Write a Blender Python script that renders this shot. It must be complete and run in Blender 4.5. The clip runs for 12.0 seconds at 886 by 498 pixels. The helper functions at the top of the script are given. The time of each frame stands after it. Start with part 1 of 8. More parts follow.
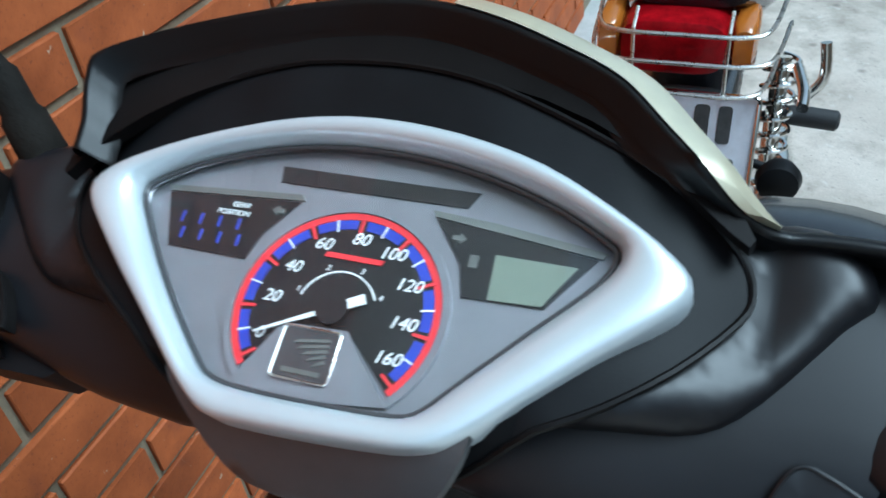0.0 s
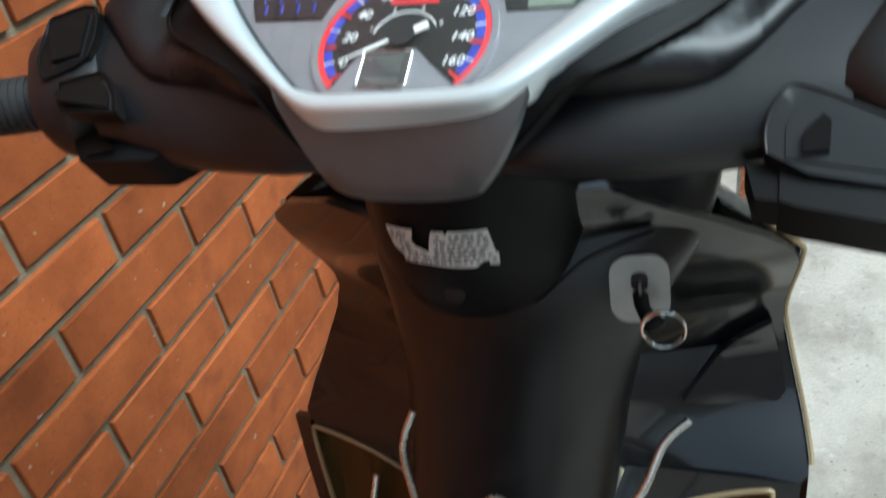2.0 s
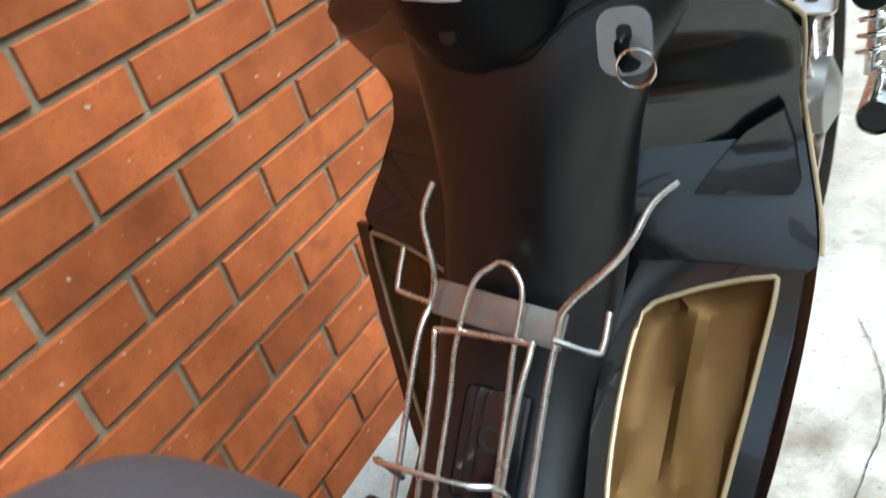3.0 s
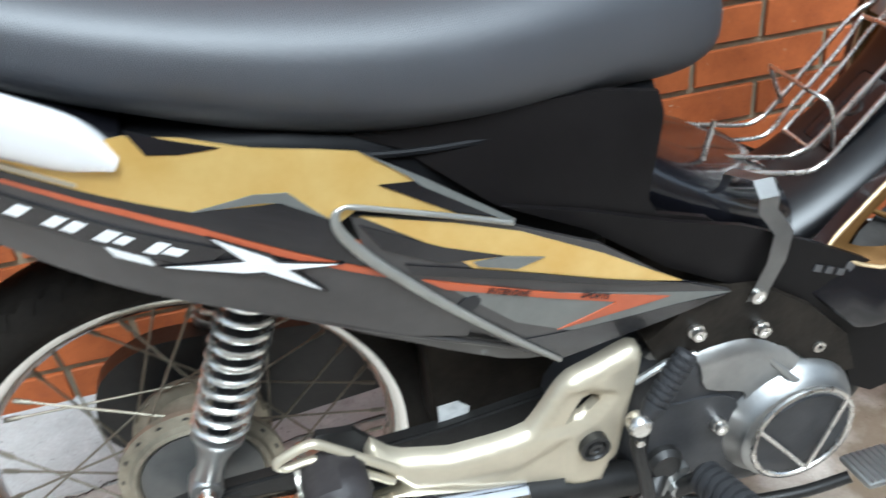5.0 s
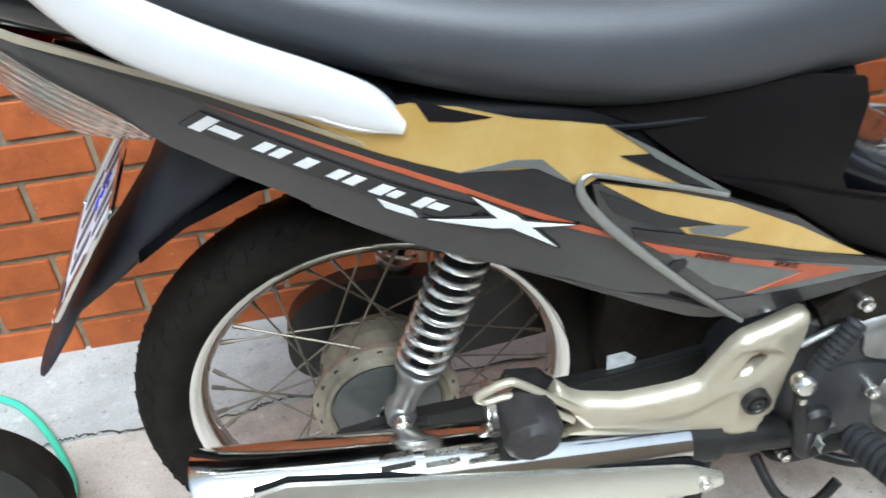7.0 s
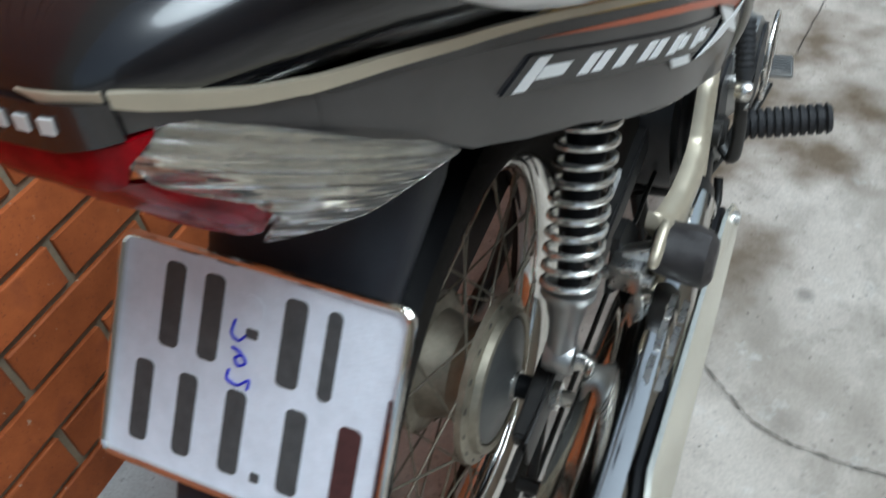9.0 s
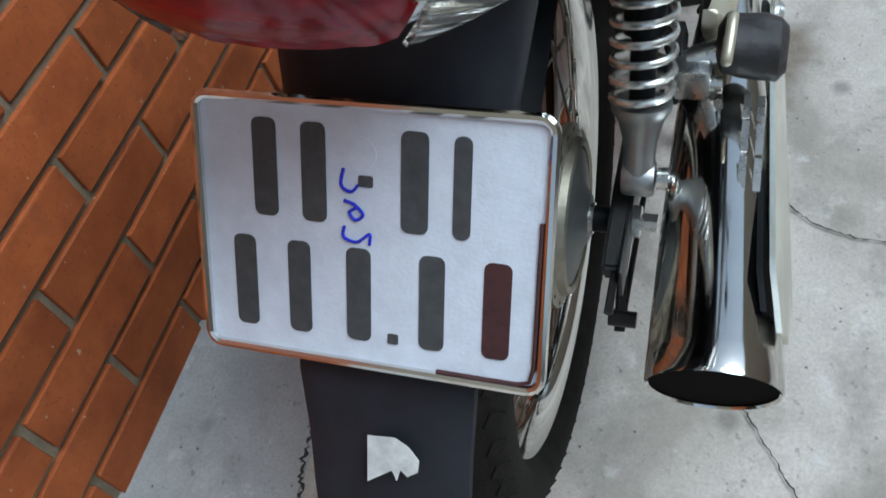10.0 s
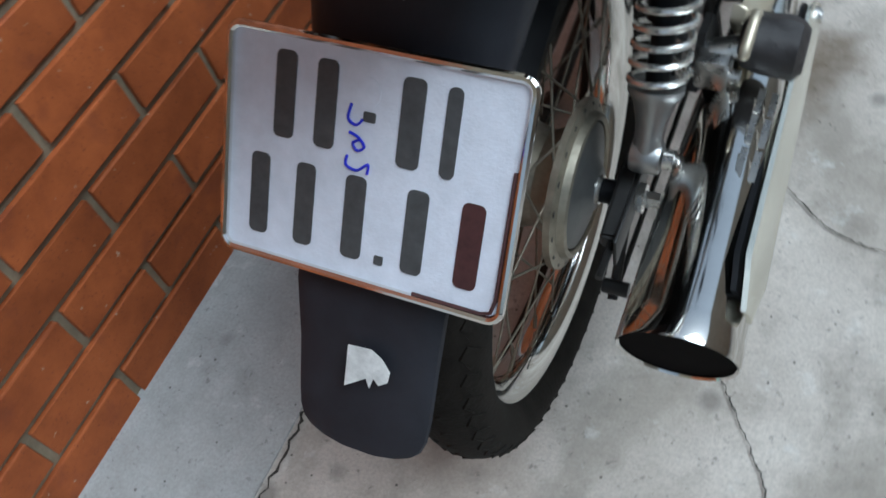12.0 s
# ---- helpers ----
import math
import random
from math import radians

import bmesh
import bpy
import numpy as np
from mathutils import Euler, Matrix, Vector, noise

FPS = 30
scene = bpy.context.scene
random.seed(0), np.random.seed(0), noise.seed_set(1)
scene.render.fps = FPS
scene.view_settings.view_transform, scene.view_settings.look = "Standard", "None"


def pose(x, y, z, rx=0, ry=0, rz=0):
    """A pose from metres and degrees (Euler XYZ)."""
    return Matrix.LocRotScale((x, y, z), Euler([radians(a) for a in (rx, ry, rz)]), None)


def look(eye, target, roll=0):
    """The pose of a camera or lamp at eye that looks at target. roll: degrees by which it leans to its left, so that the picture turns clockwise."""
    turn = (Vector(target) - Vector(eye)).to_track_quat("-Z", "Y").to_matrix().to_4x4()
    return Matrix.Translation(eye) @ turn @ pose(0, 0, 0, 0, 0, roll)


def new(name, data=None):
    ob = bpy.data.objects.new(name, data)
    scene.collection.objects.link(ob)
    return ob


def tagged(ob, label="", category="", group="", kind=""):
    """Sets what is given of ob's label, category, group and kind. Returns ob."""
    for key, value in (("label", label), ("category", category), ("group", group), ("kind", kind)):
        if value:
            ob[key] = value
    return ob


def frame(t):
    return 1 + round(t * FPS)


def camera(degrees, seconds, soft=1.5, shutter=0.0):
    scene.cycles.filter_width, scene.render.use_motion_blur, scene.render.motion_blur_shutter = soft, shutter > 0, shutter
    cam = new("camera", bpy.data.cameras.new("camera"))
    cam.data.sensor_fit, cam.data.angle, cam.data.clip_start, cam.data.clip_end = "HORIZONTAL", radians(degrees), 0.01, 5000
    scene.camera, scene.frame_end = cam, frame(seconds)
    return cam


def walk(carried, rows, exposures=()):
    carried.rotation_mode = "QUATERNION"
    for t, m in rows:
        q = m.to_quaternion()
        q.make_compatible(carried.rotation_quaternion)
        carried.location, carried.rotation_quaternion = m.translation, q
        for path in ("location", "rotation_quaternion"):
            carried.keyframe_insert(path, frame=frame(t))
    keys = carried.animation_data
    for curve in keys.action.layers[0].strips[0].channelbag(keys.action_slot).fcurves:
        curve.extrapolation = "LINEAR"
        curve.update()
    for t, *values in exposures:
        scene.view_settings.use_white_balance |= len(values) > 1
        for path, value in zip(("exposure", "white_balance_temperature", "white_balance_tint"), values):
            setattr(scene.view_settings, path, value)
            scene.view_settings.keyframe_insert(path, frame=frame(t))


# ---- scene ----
cam = camera(54.75, 12.0, soft=1.6, shutter=0.4)
PATH = [
    (0.0, look((0.327, 0.594, 1.231), (-0.367, 2.044, 0.041), -8.4)),
    (0.5, look((0.29, 0.543, 1.261), (-0.291, 2.025, 0.05), -9.7)),
    (1.0, look((0.287, 0.497, 1.266), (-0.251, 2.026, 0.094), -10.0)),
    (1.5, look((0.301, 0.484, 1.238), (-0.259, 2.035, 0.105), -9.7)),
    (2.0, look((0.334, 0.442, 1.157), (-0.344, 1.971, 0.061), -12.0)),
    (2.5, look((0.387, 0.375, 1.087), (-0.441, 1.853, 0.024), -14.6)),
    (2.7, look((0.413, 0.363, 1.071), (-0.485, 1.807, 0.018), -15.6)),
    (4.3, look((0.776, 0.28, 0.921), (-0.787, 0.935, -0.141), -10.3)),
    (4.5, look((0.8173, 0.2259, 0.9263), (0.0169, 0.5070, 0.3968), -8.14)),
    (5.0, look((0.8912, 0.1319, 0.9561), (0.0597, 0.2993, 0.4263), -5.95)),
    (5.5, look((0.9054, 0.0733, 0.9687), (0.0673, 0.1882, 0.4355), -5.53)),
    (6.0, look((0.9224, 0.0488, 0.9947), (0.0858, 0.1558, 0.4574), -5.21)),
    (6.5, look((0.9445, 0.0226, 1.0150), (0.1228, 0.1336, 0.4560), -4.36)),
    (7.0, look((0.9181, -0.0172, 1.0168), (0.1062, 0.0800, 0.4411), -5.27)),
    (7.2, look((0.8802, -0.0437, 1.0124), (0.0676, 0.0482, 0.4370), -6.86)),
    (8.8, look((0.4761, -0.4566, 0.9858), (0.0784, 0.1673, 0.3131), -9.68)),
    (9.0, look((0.4333, -0.4733, 0.9724), (0.0501, 0.1440, 0.2854), -11.79)),
    (9.5, look((0.3647, -0.4902, 0.9419), (0.0127, 0.0738, 0.1949), -19.10)),
    (10.0, look((0.3396, -0.4937, 0.9259), (0.0028, 0.0331, 0.1455), -22.25)),
    (10.5, look((0.3445, -0.4930, 0.9241), (0.0187, 0.0038, 0.1197), -24.63)),
    (11.0, look((0.3449, -0.5008, 0.9286), (0.0230, -0.0262, 0.1093), -26.25)),
    (11.5, look((0.3495, -0.5057, 0.9334), (0.0249, -0.0377, 0.1114), -26.07)),
    (12.0, look((0.3966, -0.5258, 0.9520), (0.0128, -0.0471, 0.1624), -19.46)),
]
EXPOSURES = [(0.0, 0.33, 4850, -8), (1.0, 0.15, 5000, -7), (1.5, 0.25, 5000, -6), (2.0, 0.5, 5400, -7), (2.5, 1.15, 5380, -7), (2.7, 1.15, 5380, -7), (4.3, 1.2, 5500, 1),
             (5.0, 1.0, 5450, 1), (7.2, 0.8, 5450, 1), (8.8, 0.1, 5450, 0), (9.5, 0.02, 5300, -1), (10.5, -0.05, 5200, -1), (12.0, -0.1, 5250, 0)]
walk(cam, PATH, exposures=EXPOSURES)

# ---- light ----
world = bpy.data.worlds.new("world")
world.use_nodes = True
scene.world = world
sky = world.node_tree.nodes.new("ShaderNodeTexSky")
sky.sky_type = "NISHITA"
sky.sun_disc = False
sky.sun_elevation, sky.sun_rotation = radians(58), radians(88)
sky.air_density, sky.dust_density = 1.0, 4.0
back = world.node_tree.nodes["Background"]
back.inputs[1].default_value = 0.11
pale = world.node_tree.nodes.new("ShaderNodeHueSaturation")
pale.inputs["Saturation"].default_value = 0.35
world.node_tree.links.new(sky.outputs[0], pale.inputs["Color"])
world.node_tree.links.new(pale.outputs[0], back.inputs[0])

sun = new("sun", bpy.data.lights.new("sun", "SUN"))
sun.data.energy, sun.data.angle, sun.data.color = 2.3, radians(38), (1.0, 0.98, 0.95)
sun.matrix_world = look((1.45, 0.05, 2.3), (0, 0, 0))


# ---- materials ----
def mat(name, color, rough=0.5, metal=0.0, var=0.12, scale=14.0, bump=0.0, bscale=300.0, coat=0.0, each=0.0,
        rvar=0.0, trans=0.0, ior=1.45, tint=None, spec=0.5):
    m = bpy.data.materials.new(name)
    m.use_nodes = True
    nt = m.node_tree
    bs = nt.nodes["Principled BSDF"]
    tc = nt.nodes.new("ShaderNodeTexCoord")
    nz = nt.nodes.new("ShaderNodeTexNoise")
    nz.inputs["Scale"].default_value, nz.inputs["Detail"].default_value = scale, 6
    nz.inputs["Roughness"].default_value = 0.65
    where = tc.outputs["Object"]
    if each:
        who = nt.nodes.new("ShaderNodeObjectInfo")
        far = nt.nodes.new("ShaderNodeMath")
        far.operation = "MULTIPLY"
        far.inputs[1].default_value = 41.0
        nt.links.new(who.outputs["Random"], far.inputs[0])
        put = nt.nodes.new("ShaderNodeVectorMath")
        put.operation = "ADD"
        nt.links.new(where, put.inputs[0])
        nt.links.new(far.outputs[0], put.inputs[1])
        where = put.outputs[0]
    nt.links.new(where, nz.inputs["Vector"])
    ramp = nt.nodes.new("ShaderNodeMix")
    ramp.data_type = "RGBA"
    a = [max(0, c * (1 - var)) for c in color]
    b = [min(1, c * (1 + var)) for c in (tint or color)]
    ramp.inputs[6].default_value, ramp.inputs[7].default_value = (*a, 1), (*b, 1)
    fit_range = nt.nodes.new("ShaderNodeMapRange")
    fit_range.inputs[1].default_value, fit_range.inputs[2].default_value = 0.3, 0.7
    nt.links.new(nz.outputs[0], fit_range.inputs[0])
    nt.links.new(fit_range.outputs[0], ramp.inputs[0])
    out = ramp.outputs[2]
    if each:
        info = nt.nodes.new("ShaderNodeObjectInfo")
        hsv = nt.nodes.new("ShaderNodeHueSaturation")
        mr = nt.nodes.new("ShaderNodeMapRange")
        mr.inputs[3].default_value, mr.inputs[4].default_value = 1 - each, 1 + each
        nt.links.new(info.outputs["Random"], mr.inputs[0])
        nt.links.new(mr.outputs[0], hsv.inputs["Value"])
        nt.links.new(out, hsv.inputs["Color"])
        out = hsv.outputs[0]
        for scale2, lo, hi, color2, most in ((70, 0.70, 0.76, (0.55, 0.47, 0.36), 0.7), (16, 0.60, 0.76, (0.16, 0.045, 0.03), 0.5), (230, 0.60, 0.75, (0.12, 0.035, 0.025), 0.5)):
            spots = nt.nodes.new("ShaderNodeTexNoise")
            spots.inputs["Scale"].default_value, spots.inputs["Detail"].default_value = scale2, 3
            nt.links.new(where, spots.inputs["Vector"])
            sr = nt.nodes.new("ShaderNodeMapRange")
            sr.inputs[1].default_value, sr.inputs[2].default_value, sr.inputs[4].default_value = lo, hi, most
            nt.links.new(spots.outputs[0], sr.inputs[0])
            sm = nt.nodes.new("ShaderNodeMix")
            sm.data_type = "RGBA"
            sm.inputs[7].default_value = (*color2, 1)
            nt.links.new(sr.outputs[0], sm.inputs[0])
            nt.links.new(out, sm.inputs[6])
            out = sm.outputs[2]
    nt.links.new(out, bs.inputs["Base Color"])
    bs.inputs["Roughness"].default_value = rough
    bs.inputs["Metallic"].default_value = metal
    bs.inputs["Coat Weight"].default_value = coat
    bs.inputs["Coat Roughness"].default_value = 0.04
    bs.inputs["Specular IOR Level"].default_value = spec
    if trans:
        bs.inputs["Transmission Weight"].default_value, bs.inputs["IOR"].default_value = trans, ior
    if rvar:
        mr = nt.nodes.new("ShaderNodeMapRange")
        mr.inputs[3].default_value, mr.inputs[4].default_value = max(0.02, rough - rvar), rough + rvar
        nt.links.new(nz.outputs[0], mr.inputs[0])
        nt.links.new(mr.outputs[0], bs.inputs["Roughness"])
    if bump:
        n2 = nt.nodes.new("ShaderNodeTexNoise")
        n2.inputs["Scale"].default_value, n2.inputs["Detail"].default_value = bscale, 4
        nt.links.new(where, n2.inputs["Vector"])
        bp = nt.nodes.new("ShaderNodeBump")
        bp.inputs["Strength"].default_value, bp.inputs["Distance"].default_value = bump, 0.002
        nt.links.new(n2.outputs[0], bp.inputs["Height"])
        nt.links.new(bp.outputs[0], bs.inputs["Normal"])
    return m


M_BRICK = mat("brick", (0.31, 0.080, 0.024), 0.6, var=0.22, scale=9, bump=0.25, bscale=120, each=0.16, rvar=0.1, tint=(0.39, 0.108, 0.032), spec=0.2)
M_MORTAR = mat("mortar", (0.24, 0.195, 0.13), 0.9, var=0.25, scale=30, bump=0.7, bscale=160)
M_CONC = mat("concrete", (0.555, 0.490, 0.425), 0.85, var=0.14, scale=3.2, bump=0.5, bscale=90, tint=(0.60, 0.545, 0.485))
M_STRIP = mat("concrete_strip", (0.46, 0.465, 0.45), 0.85, var=0.18, scale=5, bump=0.5, bscale=80)
M_CRACK = mat("crack_dirt", (0.045, 0.04, 0.033), 0.95, var=0.4, scale=40)
M_PLASTER = mat("plaster", (0.40, 0.37, 0.32), 0.9, var=0.1, scale=2, bump=0.2, bscale=60)
M_MATTE = mat("matte_black_plastic", (0.008, 0.008, 0.009), 0.45, var=0.25, scale=25, bump=0.04, bscale=900, rvar=0.08, spec=0.13)
M_ARM = mat("satin_black_arm", (0.007, 0.007, 0.009), 0.40, var=0.25, scale=18, bump=0.02, bscale=900, rvar=0.05, spec=0.58)
M_MATTE2 = mat("satin_black_cover", (0.008, 0.007, 0.007), 0.36, var=0.25, scale=18, bump=0.02, bscale=900, rvar=0.07, spec=0.12)
M_GLOSS = mat("gloss_black_paint", (0.005, 0.005, 0.007), 0.24, var=0.2, scale=12, coat=0.55, rvar=0.04, spec=0.6)
M_RUBBER = mat("tyre_rubber", (0.014, 0.012, 0.010), 0.75, spec=0.1, var=0.35, scale=30, bump=0.4, bscale=260)
M_GRIP = mat("grip_rubber", (0.02, 0.02, 0.022), 0.65, var=0.2, scale=40, bump=0.3, bscale=500)
M_SILVER = mat("silver_paint", (0.80, 0.86, 0.90), 0.32, metal=0.5, var=0.03, scale=20, coat=0.25, rvar=0.03)
M_GREYPAINT = mat("grey_metal_paint", (0.060, 0.056, 0.055), 0.33, metal=0.4, var=0.08, scale=60, coat=0.5)
M_CHIN = mat("chin_silver", (0.16, 0.163, 0.172), 0.38, metal=0.6, var=0.08, scale=30)
M_GOLD = mat("gold_paint", (0.72, 0.455, 0.125), 0.3, metal=0.5, var=0.08, scale=20, coat=0.6, tint=(0.7, 0.5, 0.18))
M_BRONZE = mat("bronze_paint", (0.115, 0.060, 0.018), 0.55, metal=0.5, var=0.12, scale=18, spec=0.2)
M_RIM = mat("pale_bronze_edge", (0.50, 0.38, 0.22), 0.35, metal=0.5, var=0.1, scale=18)
M_TRIM = mat("champagne_trim", (0.72, 0.66, 0.48), 0.30, metal=0.55, var=0.1, scale=30, coat=0.4, rvar=0.05)
M_ORANGE = mat("orange_decal", (0.40, 0.085, 0.03), 0.35, var=0.1, scale=40, coat=0.4)
M_LGREY = mat("pale_grey_decal", (0.175, 0.18, 0.17), 0.35, metal=0.4, var=0.1, scale=40, coat=0.4)
M_DKGREY = mat("dark_grey_decal", (0.075, 0.075, 0.08), 0.32, metal=0.3, var=0.15, scale=40, coat=0.5)
M_WHITE = mat("white_decal", (0.8, 0.8, 0.79), 0.35, var=0.04, scale=30)
M_RAIL = mat("white_rail_paint", (0.80, 0.80, 0.80), 0.22, metal=0.25, var=0.03, scale=20, coat=0.6)
M_CHROME = mat("chrome", (0.80, 0.79, 0.76), 0.09, metal=1.0, var=0.06, scale=18, rvar=0.06)
M_STEEL = mat("steel_wire", (0.78, 0.76, 0.72), 0.28, metal=1.0, var=0.12, scale=60, rvar=0.08)
M_SPOKE = mat("aged_spoke_steel", (0.20, 0.18, 0.14), 0.45, metal=0.8, var=0.3, scale=60)
M_SHIELD = mat("pale_chrome_shield", (0.86, 0.84, 0.74), 0.22, metal=0.85, var=0.06, scale=18, rvar=0.06)
M_ALU = mat("cast_aluminium", (0.40, 0.40, 0.39), 0.38, metal=0.9, var=0.14, scale=28, bump=0.12, bscale=300, rvar=0.1)
M_CHAMP = mat("champagne_aluminium", (0.54, 0.48, 0.365), 0.40, metal=0.55, var=0.08, scale=24, bump=0.06, bscale=400)
M_ENGINE = mat("engine_grey", (0.05, 0.05, 0.053), 0.42, metal=0.35, var=0.2, scale=22, bump=0.15, bscale=250)
M_DARKMET = mat("black_steel", (0.022, 0.021, 0.02), 0.42, metal=0.3, var=0.3, scale=30, bump=0.15, bscale=200)
M_DRUM = mat("dull_drum_grey", (0.13, 0.13, 0.125), 0.42, metal=0.6, var=0.2, scale=26, bump=0.1, bscale=300)
M_DIRTYALU = mat("dirty_cast_aluminium", (0.30, 0.27, 0.21), 0.46, metal=0.7, var=0.35, scale=30, bump=0.2, bscale=200)
M_HOLLOW = mat("hollow_black", (0.006, 0.005, 0.005), 0.8, var=0.3, scale=40, spec=0.05)
M_GUARD = mat("scuffed_black_plastic", (0.020, 0.021, 0.027), 0.5, var=0.3, scale=22, bump=0.08, bscale=500, rvar=0.1, spec=0.3)
M_GREASE = mat("greasy_black", (0.016, 0.013, 0.010), 0.5, var=0.5, scale=25, bump=0.3, bscale=120, spec=0.15)
M_RED = mat("red_lens", (0.24, 0.001, 0.005), 0.2, var=0.45, scale=45, bump=0.15, bscale=140, spec=0.14)
M_SPRING = mat("bright_spring", (0.85, 0.84, 0.80), 0.27, metal=0.9, var=0.06, scale=18)
M_TUNNEL = mat("smooth_black_cover", (0.006, 0.006, 0.007), 0.36, var=0.25, scale=18, rvar=0.05, spec=0.65)
M_MOULD = mat("silver_grey_moulding", (0.30, 0.295, 0.27), 0.3, metal=0.5, var=0.1, scale=30, coat=0.3)
M_CLEAR = mat("clear_lens", (0.90, 0.89, 0.85), 0.06, var=0.03, scale=40, trans=0.95, ior=1.35)
M_AMBER = mat("amber_lens", (0.6, 0.2, 0.02), 0.12, var=0.1, scale=30, trans=0.4, coat=1.0)
M_REFL = mat("lamp_reflector", (0.75, 0.73, 0.66), 0.16, metal=1.0, var=0.15, scale=60, bump=0.5, bscale=90)
M_GLASS = mat("cluster_glass", (1, 1, 1), 0.02, var=0.0, trans=1.0, ior=1.38)
M_PLATE = mat("plate_white", (0.70, 0.73, 0.81), 0.38, var=0.09, scale=45, bump=0.15, bscale=420)
M_INK = mat("plate_ink", (0.065, 0.068, 0.07), 0.5, var=0.25, scale=90)
M_REDINK = mat("plate_red_ink", (0.060, 0.022, 0.022), 0.5, var=0.3, scale=90)
M_BLUEINK = mat("blue_marker", (0.02, 0.025, 0.62), 0.5, var=0.1)
M_FACE = mat("dial_black", (0.012, 0.012, 0.014), 0.4, var=0.2, scale=60)
M_DIALGREY = mat("dial_silver", (0.25, 0.25, 0.275), 0.34, metal=0.4, var=0.05, scale=60)
M_BLUE = mat("dial_blue", (0.03, 0.05, 0.36), 0.4, var=0.1)
M_DRED = mat("dial_red", (0.62, 0.03, 0.04), 0.4, var=0.1)
M_LCD = mat("lcd_green", (0.17, 0.195, 0.155), 0.3, var=0.05, scale=30)
M_SEAT = mat("seat_vinyl", (0.040, 0.042, 0.050), 0.5, var=0.15, spec=1.0, scale=10, rvar=0.06)
M_PAPER = mat("worn_paper", (0.68, 0.68, 0.66), 0.7, var=0.25, scale=70)
M_TAPE = mat("black_tape", (0.03, 0.026, 0.026), 0.5, var=0.3, scale=60, bump=0.5, bscale=120)
M_HOSE = mat("green_hose", (0.10, 0.55, 0.36), 0.35, var=0.1, scale=30)


def weave(m):
    """A fine woven grain pressed into the vinyl."""
    nt = m.node_tree
    bs = nt.nodes["Principled BSDF"]
    tc = nt.nodes.new("ShaderNodeTexCoord")
    heights = []
    for turn in (38, -38):
        mp = nt.nodes.new("ShaderNodeMapping")
        mp.inputs["Rotation"].default_value = (radians(turn), 0, radians(8))
        nt.links.new(tc.outputs["Object"], mp.inputs[0])
        wv = nt.nodes.new("ShaderNodeTexWave")
        wv.bands_direction = "Y"
        wv.inputs["Scale"].default_value, wv.inputs["Distortion"].default_value = 170, 0.0
        nt.links.new(mp.outputs[0], wv.inputs[0])
        heights.append(wv.outputs[1])
    mul = nt.nodes.new("ShaderNodeMath")
    mul.operation = "MULTIPLY"
    nt.links.new(heights[0], mul.inputs[0])
    nt.links.new(heights[1], mul.inputs[1])
    bp = nt.nodes.new("ShaderNodeBump")
    bp.inputs["Strength"].default_value, bp.inputs["Distance"].default_value = 0.22, 0.0007
    nt.links.new(mul.outputs[0], bp.inputs["Height"])
    nt.links.new(bp.outputs[0], bs.inputs["Normal"])


weave(M_SEAT)


def concrete_wear(m, dirt, amount):
    """Stains, dark spots, pale scuffs and grit laid over the plain cement colour."""
    nt = m.node_tree
    bs = nt.nodes["Principled BSDF"]
    out = bs.inputs["Base Color"].links[0].from_socket
    tc = nt.nodes.new("ShaderNodeTexCoord")

    def layer(out, scale, detail, lo, hi, color, strength, kind="ShaderNodeTexNoise", stretch=(1, 1, 1)):
        mp = nt.nodes.new("ShaderNodeMapping")
        mp.inputs["Scale"].default_value = stretch
        nt.links.new(tc.outputs["Object"], mp.inputs[0])
        tx = nt.nodes.new(kind)
        tx.inputs["Scale"].default_value = scale
        if kind == "ShaderNodeTexNoise":
            tx.inputs["Detail"].default_value, tx.inputs["Roughness"].default_value = detail, 0.62
        nt.links.new(mp.outputs[0], tx.inputs["Vector"])
        mr = nt.nodes.new("ShaderNodeMapRange")
        mr.inputs[1].default_value, mr.inputs[2].default_value = lo, hi
        mr.inputs[3].default_value, mr.inputs[4].default_value = 0.0, strength
        nt.links.new(tx.outputs[0], mr.inputs[0])
        mx = nt.nodes.new("ShaderNodeMix")
        mx.data_type = "RGBA"
        mx.inputs[7].default_value = (*color, 1)
        nt.links.new(mr.outputs[0], mx.inputs[0])
        nt.links.new(out, mx.inputs[6])
        return mx.outputs[2]

    out = layer(out, 2.3, 8, 0.46, 0.64, dirt, amount)
    out = layer(out, 6.0, 10, 0.50, 0.60, tuple(c * 0.85 for c in dirt), amount * 0.7, stretch=(1.0, 0.55, 1.0))
    out = layer(out, 11, 8, 0.55, 0.72, tuple(c * 0.7 for c in dirt), amount * 0.8)
    out = layer(out, 26, 6, 0.60, 0.74, (0.72, 0.71, 0.68), 0.55)
    out = layer(out, 90, 3, 0.62, 0.74, (0.10, 0.09, 0.08), 0.55)
    out = layer(out, 240, 2, 0.35, 0.75, (0.22, 0.20, 0.18), 0.35)
    out = layer(out, 34, 0, 0.075, 0.045, (0.085, 0.075, 0.065), 0.85, "ShaderNodeTexVoronoi")
    out = layer(out, 7, 0, 0.13, 0.05, (0.14, 0.125, 0.11), 0.6, "ShaderNodeTexVoronoi")
    nt.links.new(out, bs.inputs["Base Color"])


